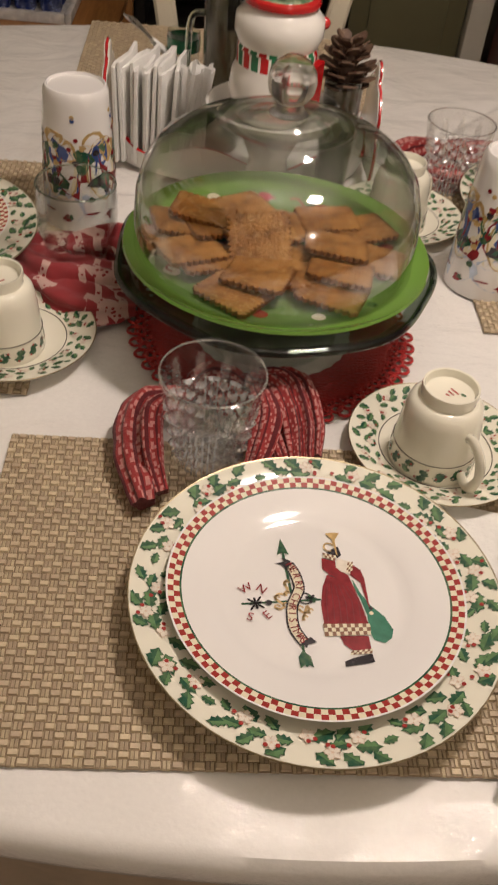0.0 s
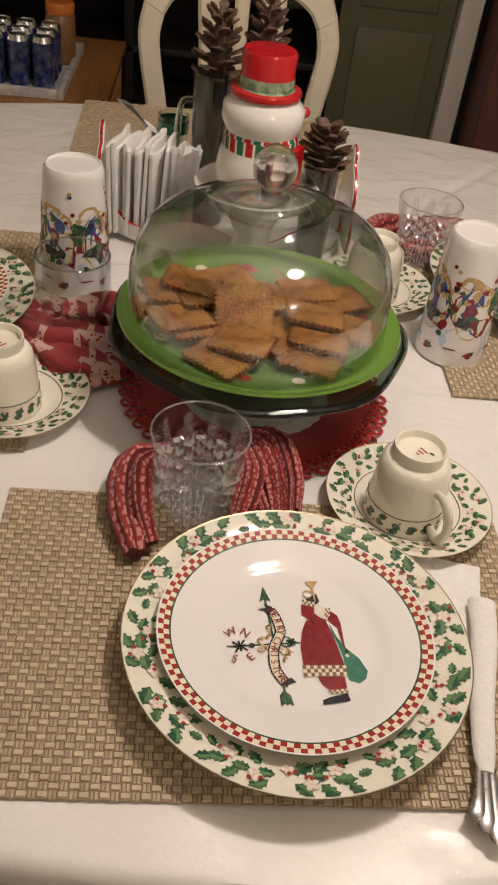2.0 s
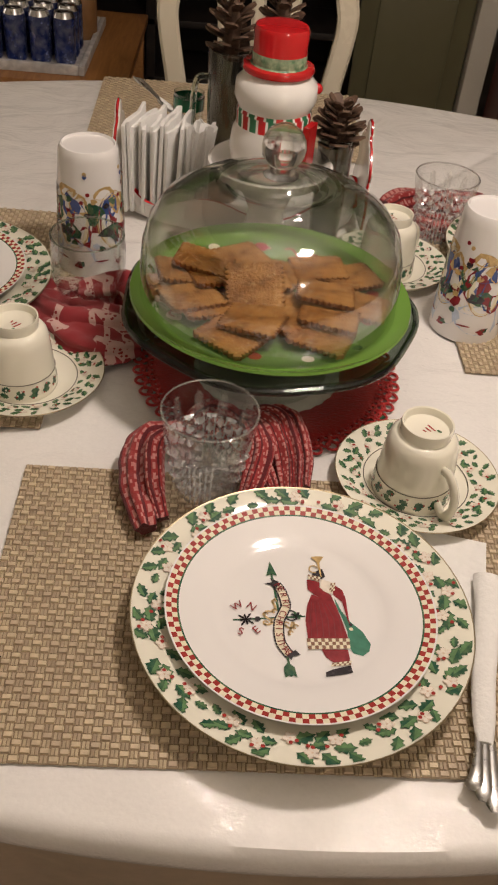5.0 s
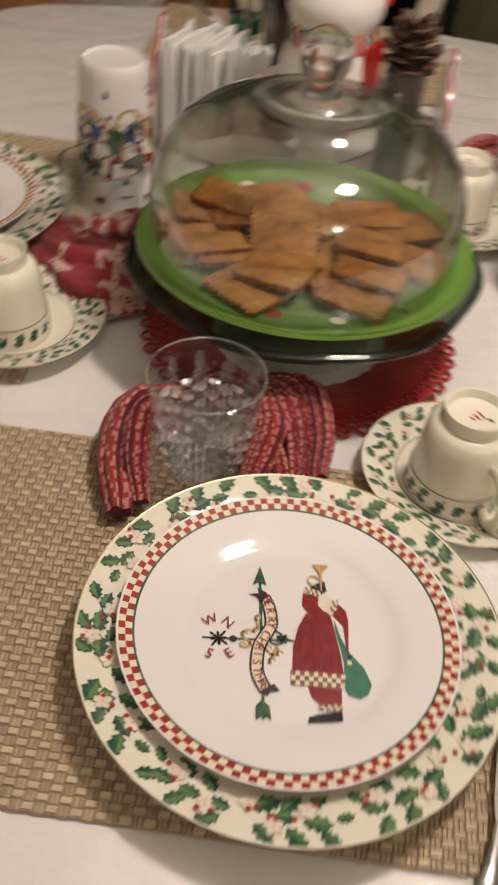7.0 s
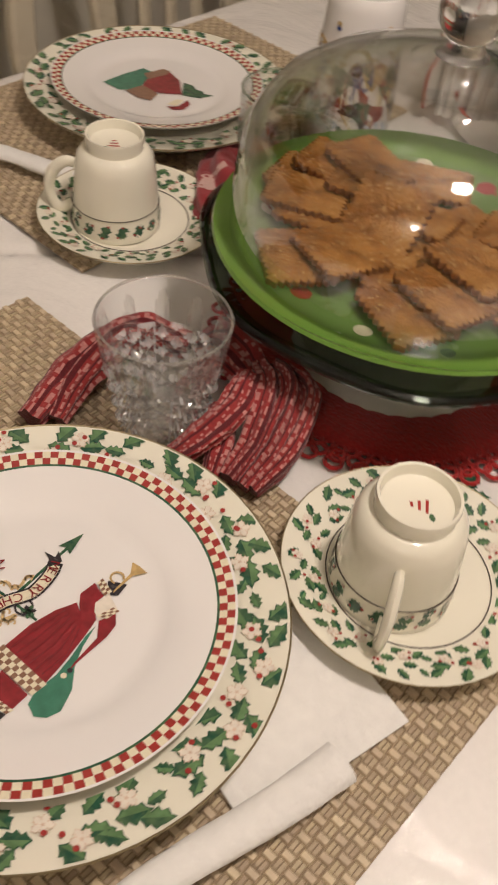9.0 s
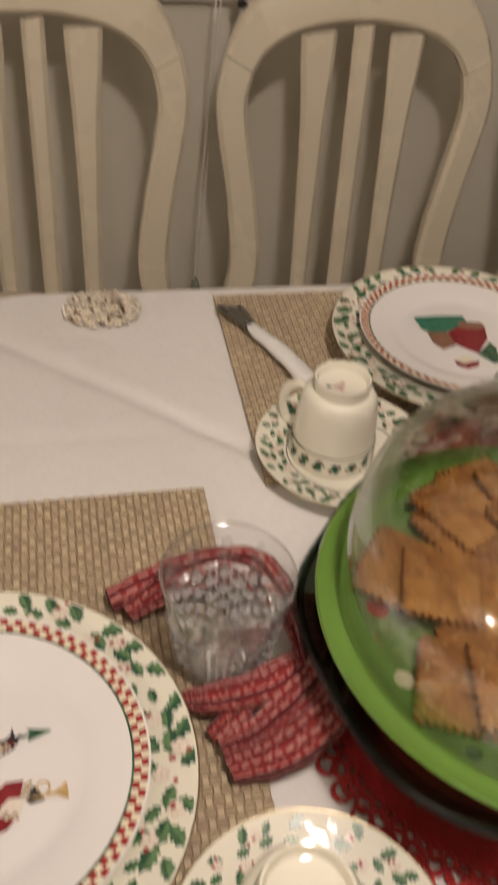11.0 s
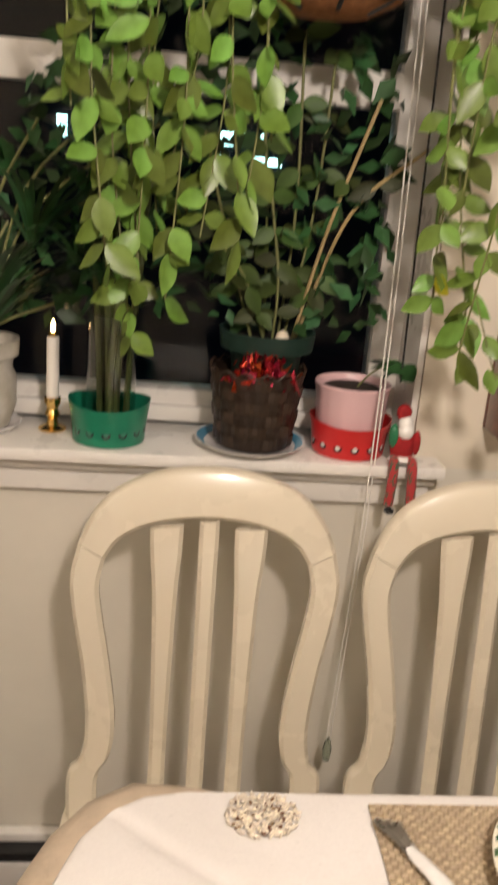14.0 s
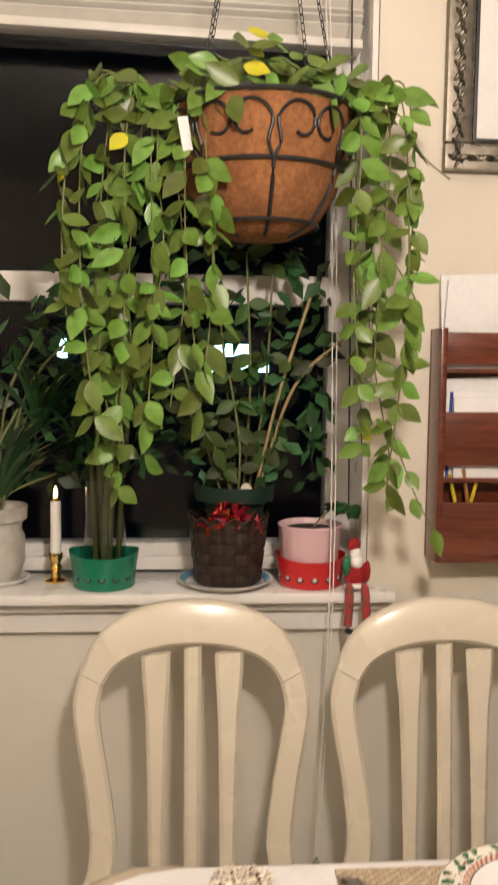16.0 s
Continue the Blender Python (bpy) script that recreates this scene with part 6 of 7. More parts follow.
def glass_mug(x, y, z0, r, h, label, handle=True):
    g = thing("glass_mug", label, "glass mug", (x, y, z0), 0)
    part("body", lathe([(0, 0), (r * 0.85, 0), (r * 0.9, 0.004), (r, h * 0.6), (r * 1.08, h), (r * 1.03, h), (r * 0.93, h * 0.6), (r * 0.8, 0.010), (0, 0.008)], 36), THINDARK, g)
    part("rim", tube([(r * 1.055 * math.cos(a), r * 1.055 * math.sin(a), h) for a in np.linspace(0, 2 * math.pi, 36, endpoint=False)], 0.0011, 5, closed=True), THIN, g)
    if handle:
        part("handle", tube(bez([(-r * 0.98, 0, h * 0.82), (-r * 1.6, 0, h * 0.78), (-r * 1.7, 0, h * 0.5), (-r * 1.5, 0, h * 0.3), (-r * 0.95, 0, h * 0.28)], 5), 0.0042, 8, None, 1, (0, 1, 0)), SMOKE, g)


glass_mug(-0.080, 0.752, TOP + 0.0105, 0.027, 0.202, "tall glass mug holding a pine cone")
pine_cone(-0.080, 0.752, TOP + 0.195, 0.098, 0.034, 0, "brown pine cone standing in the tall glass mug")
glass_mug(-0.018, 0.775, TOP + 0.0105, 0.024, 0.20, "tall glass behind the snowman jar holding a pine cone", False)
pine_cone(-0.018, 0.775, TOP + 0.200, 0.105, 0.032, 40, "brown pine cone behind the snowman jar")
glass_mug(0.056, 0.630, TOP + 0.0010, 0.021, 0.158, "small glass holding a pine cone beside the snowman jar", False)
pine_cone(0.056, 0.630, TOP + 0.142, 0.060, 0.033, 80, "dark pine cone in a small glass beside the snowman jar")
cup = thing("striped_glass", "small clear glass with a dark green band and red contents", "glass", (-0.133, 0.79, TOP + 0.0105), 0)
part("body", lathe([(0, 0), (0.018, 0), (0.021, 0.13), (0.0200, 0.13), (0.017, 0.004), (0, 0.003)], 28), THIN, cup)
part("green_band", lathe([(0.0208, 0.108), (0.0214, 0.108), (0.0216, 0.124), (0.0210, 0.124), (0.0208, 0.108)], 28), GREENGLAZE, cup)
part("red_filling", lathe([(0, 0.005), (0.016, 0.005), (0.018, 0.065), (0, 0.066)], 24), COATP, cup)

coaster = thing("shell_coaster", "round coaster of small white and brown shells on the cloth", "coaster", (-0.520, 0.110, TOP + 0.0012), 0)
bm = bmesh.new()
rnd = random.Random(5)
for k in range(260):
    rr, a = 0.040 * math.sqrt(rnd.random()), rnd.uniform(0, 6.283)
    s = bmesh.ops.create_icosphere(bm, subdivisions=1, radius=1)["verts"]
    rot = Matrix.Rotation(rnd.uniform(0, 6.28), 3, "Z")
    slot_ = 1 if rnd.random() < 0.16 else 0
    for v in s:
        v.co = rot @ Vector((v.co.x * 0.0048, v.co.y * 0.0019, v.co.z * 0.0018)) + Vector((rr * math.cos(a) * 0.85, rr * math.sin(a), 0.002 + rnd.uniform(0, 0.002)))
        for f in v.link_faces:
            f.material_index = slot_
part("shell_mosaic", bm, [SHELL, SHELLBROWN], coaster)["kind"] = "stuff"
sprig = thing("leaf_sprig", "small dark green leaf print sprig beside the doily", "sprig", (0.104, 0.268, TOP + 0.001), 20)
for k, (x, y, a) in enumerate(((0, 0, 0.3), (0.004, 0.006, 1.6), (-0.008, -0.004, 3.6))):
    part("leaf", slab(holly_leaf(x, y, a, 0.020, 0.9), 0.0006), GREENP, sprig, smooth=False)

# ---- on the window sill ----
SILL = 0.9945
def pot_dots(bm, rx, ry, z, n, size, slot_):
    for k in range(n):
        a = 2 * math.pi * k / n
        for q, s, i in ((0.0004, 1.0, slot_), (0.0008, 0.55, slot_ + 1)):
            vs = [bm.verts.new(((rx + q) * math.cos(a + size * s * math.cos(t) / rx), (ry + q) * math.sin(a + size * s * math.cos(t) / rx), z + size * s * math.sin(t))) for t in np.linspace(0, 6.283, 10, endpoint=False)]
            bm.faces.new(vs).material_index = i


def tin(name_label, x, y, r, h, material, dot_slots):
    t = thing("oval_tin", name_label, "planter tin", (x, y, SILL), 0)
    bm = lathe([(0, 0), (r * 0.88, 0), (r * 0.92, 0.002), (r * 0.97, h * 0.6), (r * 1.05, h), (r * 1.02, h), (r * 0.94, h * 0.6), (r * 0.88, 0.004), (0, 0.004)], 48)
    for v in bm.verts:
        if v.co.z > h * 0.9:
            v.co.z += 0.006 * (abs(v.co.y) / r) ** 3
    part("body", bm, material, t)
    bm = bmesh.new()
    pot_dots(bm, r * 0.945, r * 0.945, h * 0.38, 14, 0.0072, 0)
    part("printed_border", bm, dot_slots, t, smooth=False)["kind"] = "stuff"
    return t


tin("green tin planter with round printed pictures on the sill", -1.062, -0.105, 0.060, 0.060, TEALTIN, [DARKP, SACKP])
tin("red tin planter with round printed pictures on the sill", -1.062, 0.272, 0.062, 0.052, REDTIN, [DARKP, TRAYM])
vase = thing("glass_vase", "clear cylindrical glass vase packed with bamboo stems", "vase", (-1.070, -0.104, SILL + 0.005), 0)
part("body", lathe([(0, 0), (0.036, 0), (0.038, 0.003), (0.038, 0.19), (0.0365, 0.19), (0.0355, 0.006), (0, 0.005)], 36), THIN, vase)
part("rim", tube([(0.0372 * math.cos(a), 0.0372 * math.sin(a), 0.190) for a in np.linspace(0, 2 * math.pi, 36, endpoint=False)], 0.0010, 6, closed=True), SMOKE, vase)
part("base", lathe([(0, 0.0052), (0.030, 0.0052), (0.034, 0.0075), (0.030, 0.010), (0, 0.011)], 28), CRYSTAL, vase)
rnd = random.Random(9)
stems = thing("bamboo_plant", "bushy dark green lucky bamboo standing in the glass vase", "plant", (-1.070, -0.104, SILL + 0.011), 0)
for k in range(13):
    a, rr = rnd.uniform(0, 6.28), 0.026 * math.sqrt(rnd.random())
    x, y = rr * math.cos(a), rr * math.sin(a)
    part("stem", tube(bez([(x, y, 0), (x * 1.2, y * 1.2, 0.12), (x * 2.2 - 0.004, y * 3 + rnd.uniform(-0.03, 0.03), 0.34 + rnd.uniform(0, 0.1))], 5), 0.0052, 7), BAMBOO, stems)


def leaf_mesh(length, width, slots_material, curl=0.25):
    """An ovate leaf that hangs from its stalk, folded a little along its midrib."""
    rows = [(0, 0.03), (0.12, 0.55), (0.3, 0.95), (0.48, 1.0), (0.66, 0.8), (0.84, 0.42), (1.0, 0.0)]
    verts, faces = [], []
    for f, w in rows:
        bend = curl * length * f * f * 0.5
        hw = width * w / 2
        verts += [(bend + hw * 0.28, -hw, -length * f), (bend, 0, -length * f), (bend + hw * 0.28, hw, -length * f)]
    for i in range(len(rows) - 1):
        b = i * 3
        faces += [(b, b + 1, b + 4, b + 3), (b + 1, b + 2, b + 5, b + 4)]
    me = bpy.data.meshes.new("leaf")
    me.from_pydata(verts, [], faces)
    for p in me.polygons:
        p.use_smooth = True
    me.materials.append(slots_material)
    return me


def blades(bm, root, count, length, width, seed, spread=1.0, droop=0.5, aim=None):
    """Strap leaves that rise and arch over, as one tuft."""
    rnd = random.Random(seed)
    for k in range(count):
        a = rnd.uniform(0, 6.283) if aim is None else aim + rnd.gauss(0, 0.7)
        L = length * rnd.uniform(0.6, 1.1)
        out = Vector((math.cos(a), math.sin(a), 0))
        if out.x < -0.15:
            out.x *= 0.25
        side = out.cross(Vector((0, 0, 1))).normalized()
        prev = None
        for i in range(7):
            f = i / 6
            p = Vector(root) + out * (L * f * spread * 0.7) + Vector((0, 0, L * (f * 0.95 - droop * f * f)))
            w = width * (1 - f) ** 0.7 * (0.5 + f) + 0.0004
            pair = (bm.verts.new(p - side * w), bm.verts.new(p + side * w))
            if prev:
                bm.faces.new((prev[0], prev[1], pair[1], pair[0]))
            prev = pair


bm = bmesh.new()
for k in range(10):
    blades(bm, (rnd.uniform(-0.03, 0.03), rnd.uniform(-0.06, 0.05), 0.17 + 0.026 * k), 11, 0.17, 0.0065, 20 + k, 1.0, 0.62)
part("crown", bm, LEAFD, stems)["kind"] = "stuff"

basket = thing("woven_basket", "dark brown woven splint basket with a wavy rim", "basket", (-1.056, 0.119, SILL + 0.008), 0)
basket.scale = (1.12, 1.12, 1.04)
part("lining", lathe([(0, 0), (0.050, 0), (0.062, 0.115), (0.059, 0.115), (0.047, 0.004), (0, 0.004)], 36), BASKETM, basket)
SPLINT = {}
for j in range(6):
    for i in range(15):
        key = ((i + j) % 2, j)
        if key not in SPLINT:
            z0, z1 = 0.004 + j * 0.0185, 0.004 + (j + 1) * 0.0185 - 0.0012
            r0, r1 = 0.0515 + 0.0118 * z0 / 0.115, 0.0515 + 0.0118 * z1 / 0.115
            w = 2 * math.pi / 15 * (0.56 if key[0] else 0.44)
            push = 0.0034 if key[0] else 0.0012
            bm = bmesh.new()
            grid = []
            for (r, z) in ((r0, z0), ((r0 + r1) / 2 + 0.0006, (z0 + z1) / 2), (r1, z1)):
                grid.append([bm.verts.new(((r + push * math.cos(t * math.pi / 2)) * math.cos(t * w), (r + push * math.cos(t * math.pi / 2)) * math.sin(t * w), z)) for t in (-1, -0.5, 0, 0.5, 1)])
            for a, b in zip(grid, grid[1:]):
                for k in range(4):
                    bm.faces.new((a[k], a[k + 1], b[k + 1], b[k]))
            me = bpy.data.meshes.new("splint")
            bm.to_mesh(me)
            bm.free()
            me.materials.append(BASKETL if key[0] else BASKETM)
            SPLINT[key] = me
        o = new("splint", SPLINT[key])
        o.parent = basket
        o.matrix_basis = pose(0, 0, 0, 0, 0, 360 * i / 15)
part("rim_wire", tube([((0.0655) * math.cos(a), 0.0655 * math.sin(a), 0.117 + 0.0035 * math.sin(a * 15)) for a in np.linspace(0, 2 * math.pi, 120, endpoint=False)], 0.0018, 5, closed=True), BASKETL, basket)
bow = thing("tinsel_bow", "crumpled red foil bow tucked into the basket", "bow", (-1.012, 0.120, SILL + 0.116), 0)
bm = bmesh.new()
rnd = random.Random(3)
for k in range(110):
    c = Vector((rnd.uniform(-0.012, 0.024), max(-0.050, min(0.050, rnd.gauss(0, 0.026))), 0.0))
    c.z = rnd.uniform(-0.004, 0.040 - 10 * c.y * c.y)
    vs = [bm.verts.new(c + Vector((rnd.uniform(-1, 1), rnd.uniform(-1, 1), rnd.uniform(-1, 1))) * 0.013) for _ in range(4)]
    bm.faces.new(vs[:3])
    bm.faces.new((vs[1], vs[2], vs[3]))
part("foil", bm, REDFOIL, bow, smooth=False)["kind"] = "stuff"
saucer = thing("plant_saucer", "white ceramic plant saucer with a blue rim under the basket", "saucer", (-1.060, 0.115, SILL), 0)
part("body", lathe([(0, 0), (0.060, 0), (0.068, 0.002), (0.086, 0.012), (0.087, 0.0145), (0.084, 0.0140), (0.072, 0.006), (0, 0.005)], 48, None, (0, 0), lambda i, k: 1 if i in (5,) else 0), [WHITECHINA, BLUERIM], saucer)
inner_pot = thing("plastic_pot", "dark green plastic plant pot behind the basket rim", "flower pot", (-1.086, 0.132, SILL + 0.0126), 0)
part("body", lathe([(0, 0), (0.040, 0), (0.056, 0.138), (0.072, 0.142), (0.075, 0.170), (0.071, 0.170), (0.066, 0.150), (0, 0.148)], 36), DKGREENPOT, inner_pot)
part("soil", lathe([(0, 0.150), (0.064, 0.150), (0.060, 0.154), (0.03, 0.158), (0, 0.157)], 24), SOIL, inner_pot)
bulb = thing("shell_ornament", "small orange and white shell lying on the soil", "ornament", (-1.040, 0.150, SILL + 0.172), 0)
part("body", lathe([(0, 0), (0.008, 0.002), (0.011, 0.008), (0.007, 0.016), (0, 0.019)], 14), SHELL, bulb)

pinkpot = thing("pink_pot", "pale pink fluted ceramic pot standing in the red tin", "flower pot", (-1.062, 0.270, SILL + 0.005), 0)
pinkpot.scale = (1.07, 1.07, 1.03)
part("body", lathe([(0, 0), (0.044, 0), (0.047, 0.01), (0.054, 0.098), (0.056, 0.103), (0.054, 0.105), (0.051, 0.102), (0.050, 0.092), (0, 0.090)], 48, None, (0, 0), None, 16, 0.012), PINKPOT, pinkpot)
part("soil", lathe([(0, 0.092), (0.049, 0.092), (0.04, 0.097), (0, 0.099)], 24), SOIL, pinkpot)
small = thing("small_plant", "small dark-leaved seedling growing in the pink pot", "plant", (-1.062, 0.272, SILL + 0.098), 0)
DARKLEAF = leaf_mesh(0.045, 0.030, LEAFD, 0.5)
part("stem", tube(bez([(0, 0, 0), (0.01, 0.02, 0.03), (0.02, 0.045, 0.052)], 5), 0.0016, 5), STEM, small)
for k in range(8):
    o = new("leaf", DARKLEAF)
    o.parent = small
    o.matrix_basis = pose(0.018, 0.035 + 0.005 * k, 0.05, 40 + 10 * (k % 3), -60 + 8 * (k % 4), 45 * k)
bm = bmesh.new()
for k in range(60):
    x, y = rnd.uniform(-0.035, 0.035), rnd.uniform(-0.035, 0.035)
    s = bmesh.ops.create_icosphere(bm, subdivisions=1, radius=rnd.uniform(0.002, 0.0045))["verts"]
    for v in s:
        v.co += Vector((x, y, 0.002))
part("gravel", bm, SOIL, small)["kind"] = "stuff"

candle = thing("electric_candle", "lit white electric candle on a brass holder", "candle lamp", (-1.095, -0.196, SILL), 0)
part("holder", lathe([(0, 0), (0.021, 0), (0.022, 0.003), (0.010, 0.008), (0.0075, 0.018), (0.012, 0.026), (0.008, 0.034), (0.013, 0.044), (0.013, 0.052), (0, 0.053)], 28), BRASS, candle)
part("stick", lathe([(0, 0.053), (0.0098, 0.053), (0.0098, 0.146), (0.0085, 0.149), (0, 0.149)], 24), CANDLEW, candle)
part("socket", lathe([(0, 0.149), (0.0075, 0.149), (0.0075, 0.156), (0, 0.157)], 18), BRASS, candle)
part("bulb", lathe([(0, 0.157), (0.003, 0.157), (0.0042, 0.162), (0.0034, 0.168), (0.0015, 0.174), (0, 0.176)], 16), FLAME, candle, "glowing flame-shaped bulb")

leftpot = thing("painted_pot", "grey and white painted ceramic pot with saucer on the sill", "flower pot", (-1.090, -0.305, SILL), 0)
part("saucer", lathe([(0, 0), (0.05, 0), (0.062, 0.010), (0.060, 0.011), (0.05, 0.004), (0, 0.004)], 36), WHITECHINA, leftpot)
part("body", lathe([(0, 0.005), (0.042, 0.005), (0.054, 0.04), (0.054, 0.085), (0.048, 0.098), (0.050, 0.112), (0.058, 0.118), (0.059, 0.142), (0.054, 0.142), (0.050, 0.125), (0, 0.124)], 40), GREYPOT, leftpot)
spider = thing("arching_plant", "leggy arching plant with long bare stems in the painted pot", "plant", (-1.080, -0.305, SILL + 0.122), 0)
rnd = random.Random(21)
for k in range(12):
    y1, z1 = rnd.uniform(-0.10, 0.26), rnd.uniform(0.05, 0.45)
    part("stem", tube(bez([(rnd.uniform(-0.02, 0.03), rnd.uniform(-0.03, 0.03), 0), (rnd.uniform(0, 0.04), y1 * 0.3, z1 * 0.6), (rnd.uniform(-0.02, 0.06), y1, z1)], 6), 0.0024, 6), STEM, spider)
bm = bmesh.new()
blades(bm, (0, 0, 0), 40, 0.36, 0.006, 33, 0.9, 0.45, 1.3)
blades(bm, (0, 0.08, 0.16), 26, 0.24, 0.006, 35, 1.0, 0.45, 1.0)
part("crown", bm, LEAFD, spider)["kind"] = "stuff"

# tall plant in the basket pot
tall = thing("tall_houseplant", "tall green houseplant with thin canes in the basket pot", "plant", (-1.088, 0.138, SILL + 0.163), 0)
MIDLEAF = [leaf_mesh(0.050, 0.026, LEAFM, 0.4), leaf_mesh(0.040, 0.024, LEAFM, 0.3)]
rnd = random.Random(15)
CANES = [((0.01, 0.03, 0), (0.02, 0.07, 0.18), (0.03, 0.125, 0.36)), ((0.0, 0.035, 0), (0.02, 0.10, 0.20), (0.04, 0.20, 0.30)), ((-0.01, -0.01, 0), (0.0, -0.02, 0.18), (0.01, -0.04, 0.36)),
         ((0.01, -0.03, 0), (0.02, -0.08, 0.16), (0.03, -0.12, 0.30)), ((0.0, 0.01, 0), (0.01, 0.02, 0.2), (0.02, 0.01, 0.44)), ((0.02, -0.01, 0), (0.04, -0.05, 0.10), (0.05, -0.10, 0.16)),
         ((0.02, 0.0, 0), (0.035, 0.0, 0.10), (0.04, -0.02, 0.22)), ((-0.01, 0.02, 0), (-0.01, 0.05, 0.2), (0.0, 0.06, 0.42))]
for k, c in enumerate(CANES):
    pts = bez(c, 8)
    part("cane", tube(pts, 0.0030 if k < 2 else 0.0022, 6), CANE if k < 2 else STEM, tall)
    for i in range(4, len(pts), 3 if k > 1 else 7):
        for s in (-1, 1):
            o = new("leaf", rnd.choice(MIDLEAF))
            o.parent = tall
            o.matrix_basis = Matrix.Translation(pts[i]) @ pose(0, 0, 0, s * rnd.uniform(30, 100), rnd.uniform(-40, 10), rnd.uniform(-50, 50))

bm = bmesh.new()
rnd = random.Random(61)
for k in range(420):
    y, z = rnd.uniform(-0.42, 0.17), rnd.random()
    at = Vector((rnd.uniform(-0.035, 0.03), y, 0.02 + z * (0.52 - 0.5 * abs(y + 0.08))))
    m3 = (pose(0, 0, 0, rnd.uniform(-160, 160), rnd.uniform(-60, 30), rnd.uniform(-70, 70))).to_3x3()
    L = rnd.uniform(0.028, 0.055)
    vs = [bm.verts.new(at + m3 @ Vector(q)) for q in ((0, 0, 0), (0.003, -0.26 * L, -0.4 * L), (0, 0, -L), (0.003, 0.26 * L, -0.4 * L))]
    bm.faces.new((vs[0], vs[1], vs[2]))
    bm.faces.new((vs[0], vs[2], vs[3]))
part("crown", bm, LEAFD, tall)["kind"] = "stuff"

# seated doll on the edge of the sill: one plain shape
bm = bmesh.new()
def blob(at, size, slot_, sub=2):
    s = bmesh.ops.create_icosphere(bm, subdivisions=sub, radius=1)["verts"]
    for v in s:
        v.co = Vector((v.co.x * size[0] + at[0], v.co.y * size[1] + at[1], v.co.z * size[2] + at[2]))
        for f in v.link_faces:
            f.material_index = slot_
blob((0, 0, 0.030), (0.014, 0.020, 0.034), 0)
blob((0.003, 0, 0.064), (0.011, 0.012, 0.014), 1)
blob((0.006, 0.001, 0.052), (0.011, 0.013, 0.014), 1)
blob((-0.002, -0.003, 0.080), (0.011, 0.012, 0.014), 0)
blob((0.006, -0.017, 0.045), (0.008, 0.008, 0.020), 2)
blob((0.004, 0.020, 0.034), (0.007, 0.007, 0.020), 0)
blob((0.008, 0, 0.008), (0.013, 0.024, 0.006), 1)
for s in (-1, 1):
    old = set(bm.verts)
    tube(bez([(0.004, s * 0.012, 0.008), (0.020, s * 0.014, 0.004), (0.026, s * 0.015, -0.020), (0.026, s * 0.017, -0.060)], 5), 0.0078, 10, bm)
    for v in [q for q in bm.verts if q not in old]:
        for f in v.link_faces:
            f.material_index = 3
    blob((0.026, s * 0.017, -0.058), (0.0085, 0.0085, 0.005), 1, 1)
    blob((0.031, s * 0.016, -0.068), (0.012, 0.0085, 0.006), 4, 1)
doll = part("seated_doll", bm, [DOLLRED, SNOWGLAZE, GREENGLAZE, PLAID, BLACK])
doll.matrix_basis = pose(-1.008, 0.346, SILL + 0.002, 0, 0, 0)
tagged(doll, "small red-suited doll sitting on the edge of the sill", "doll")

# ---- on the wall ----
rack = thing("letter_rack", "mahogany wall letter rack with three pockets", "letter rack", (WALLX, 0.482, 1.050), 0)
part("back", box(0.001, 0.010, 0.0, 0.30, 0, 0.415, 0.002), MAHOG, rack)
for y in (0.0, 0.288):
    part("side", box(0.010, 0.072, y, y + 0.012, 0, 0.415, 0.003), MAHOG, rack)
part("base", box(0.010, 0.070, 0.012, 0.288, 0, 0.010, 0.002), MAHOG, rack)
for z0, z1, x in ((0.010, 0.108, 0.066), (0.172, 0.268, 0.060), (0.352, 0.408, 0.054)):
    part("pocket_front", box(x - 0.006, x, 0.012, 0.288, z0, z1, 0.002), MAHOG, rack)
for z in (0.150, 0.345):
    part("shelf", box(0.010, 0.054, 0.012, 0.288, z - 0.008, z, 0.001), MAHOG, rack)
for x, y0, y1, z0, z1, tilt, label in ((0.020, 0.020, 0.22, 0.347, 0.515, 2, "white envelope sheaf in the top pocket"), (0.032, 0.016, 0.20, 0.347, 0.505, -3, "white paper sheaf in the top pocket"),
                                       (0.020, 0.03, 0.25, 0.152, 0.330, 3, "white envelope in the middle pocket"), (0.032, 0.022, 0.20, 0.152, 0.312, -2, "white card with a blue edge in the middle pocket"),
                                       (0.044, 0.040, 0.24, 0.152, 0.298, 1, "printed letter in the middle pocket")):
    e = thing("envelope", label, "envelope", (WALLX + x, 0.478 + y0, 1.045 + z0), 0, "letters in the rack", "", tilt)
    part("sheet", box(-0.0035, 0.0035, 0, y1 - y0, 0, z1 - z0, 0.001), PAPER, e)
    if "blue" in label:
        part("edge_strip", box(0.0036, 0.0042, 0.006, 0.012, 0.0, z1 - z0 - 0.004, 0), BLUECANP, e, smooth=False)
        part("print_bar", box(0.0036, 0.0042, 0.03, 0.08, 0.11, 0.118, 0), BLUECANP, e, smooth=False)
for k, (y, c) in enumerate(((0.535, YELLOWP), (0.548, YELLOWP), (0.556, CARTWOOD), (0.60, BLACK))):
    p = part("pencil", tube([(0, 0, 0), (0, 0.02 * (1 if k % 2 else -1), 0.085 + 0.006 * k)], 0.0036, 6), c)
    p.matrix_basis = pose(WALLX + 0.035, y, 1.045 + 0.075, 0, 4 * k, 0)
    tagged(p, "pencil standing in the lowest pocket of the rack", "pencil", "pencils in the rack")

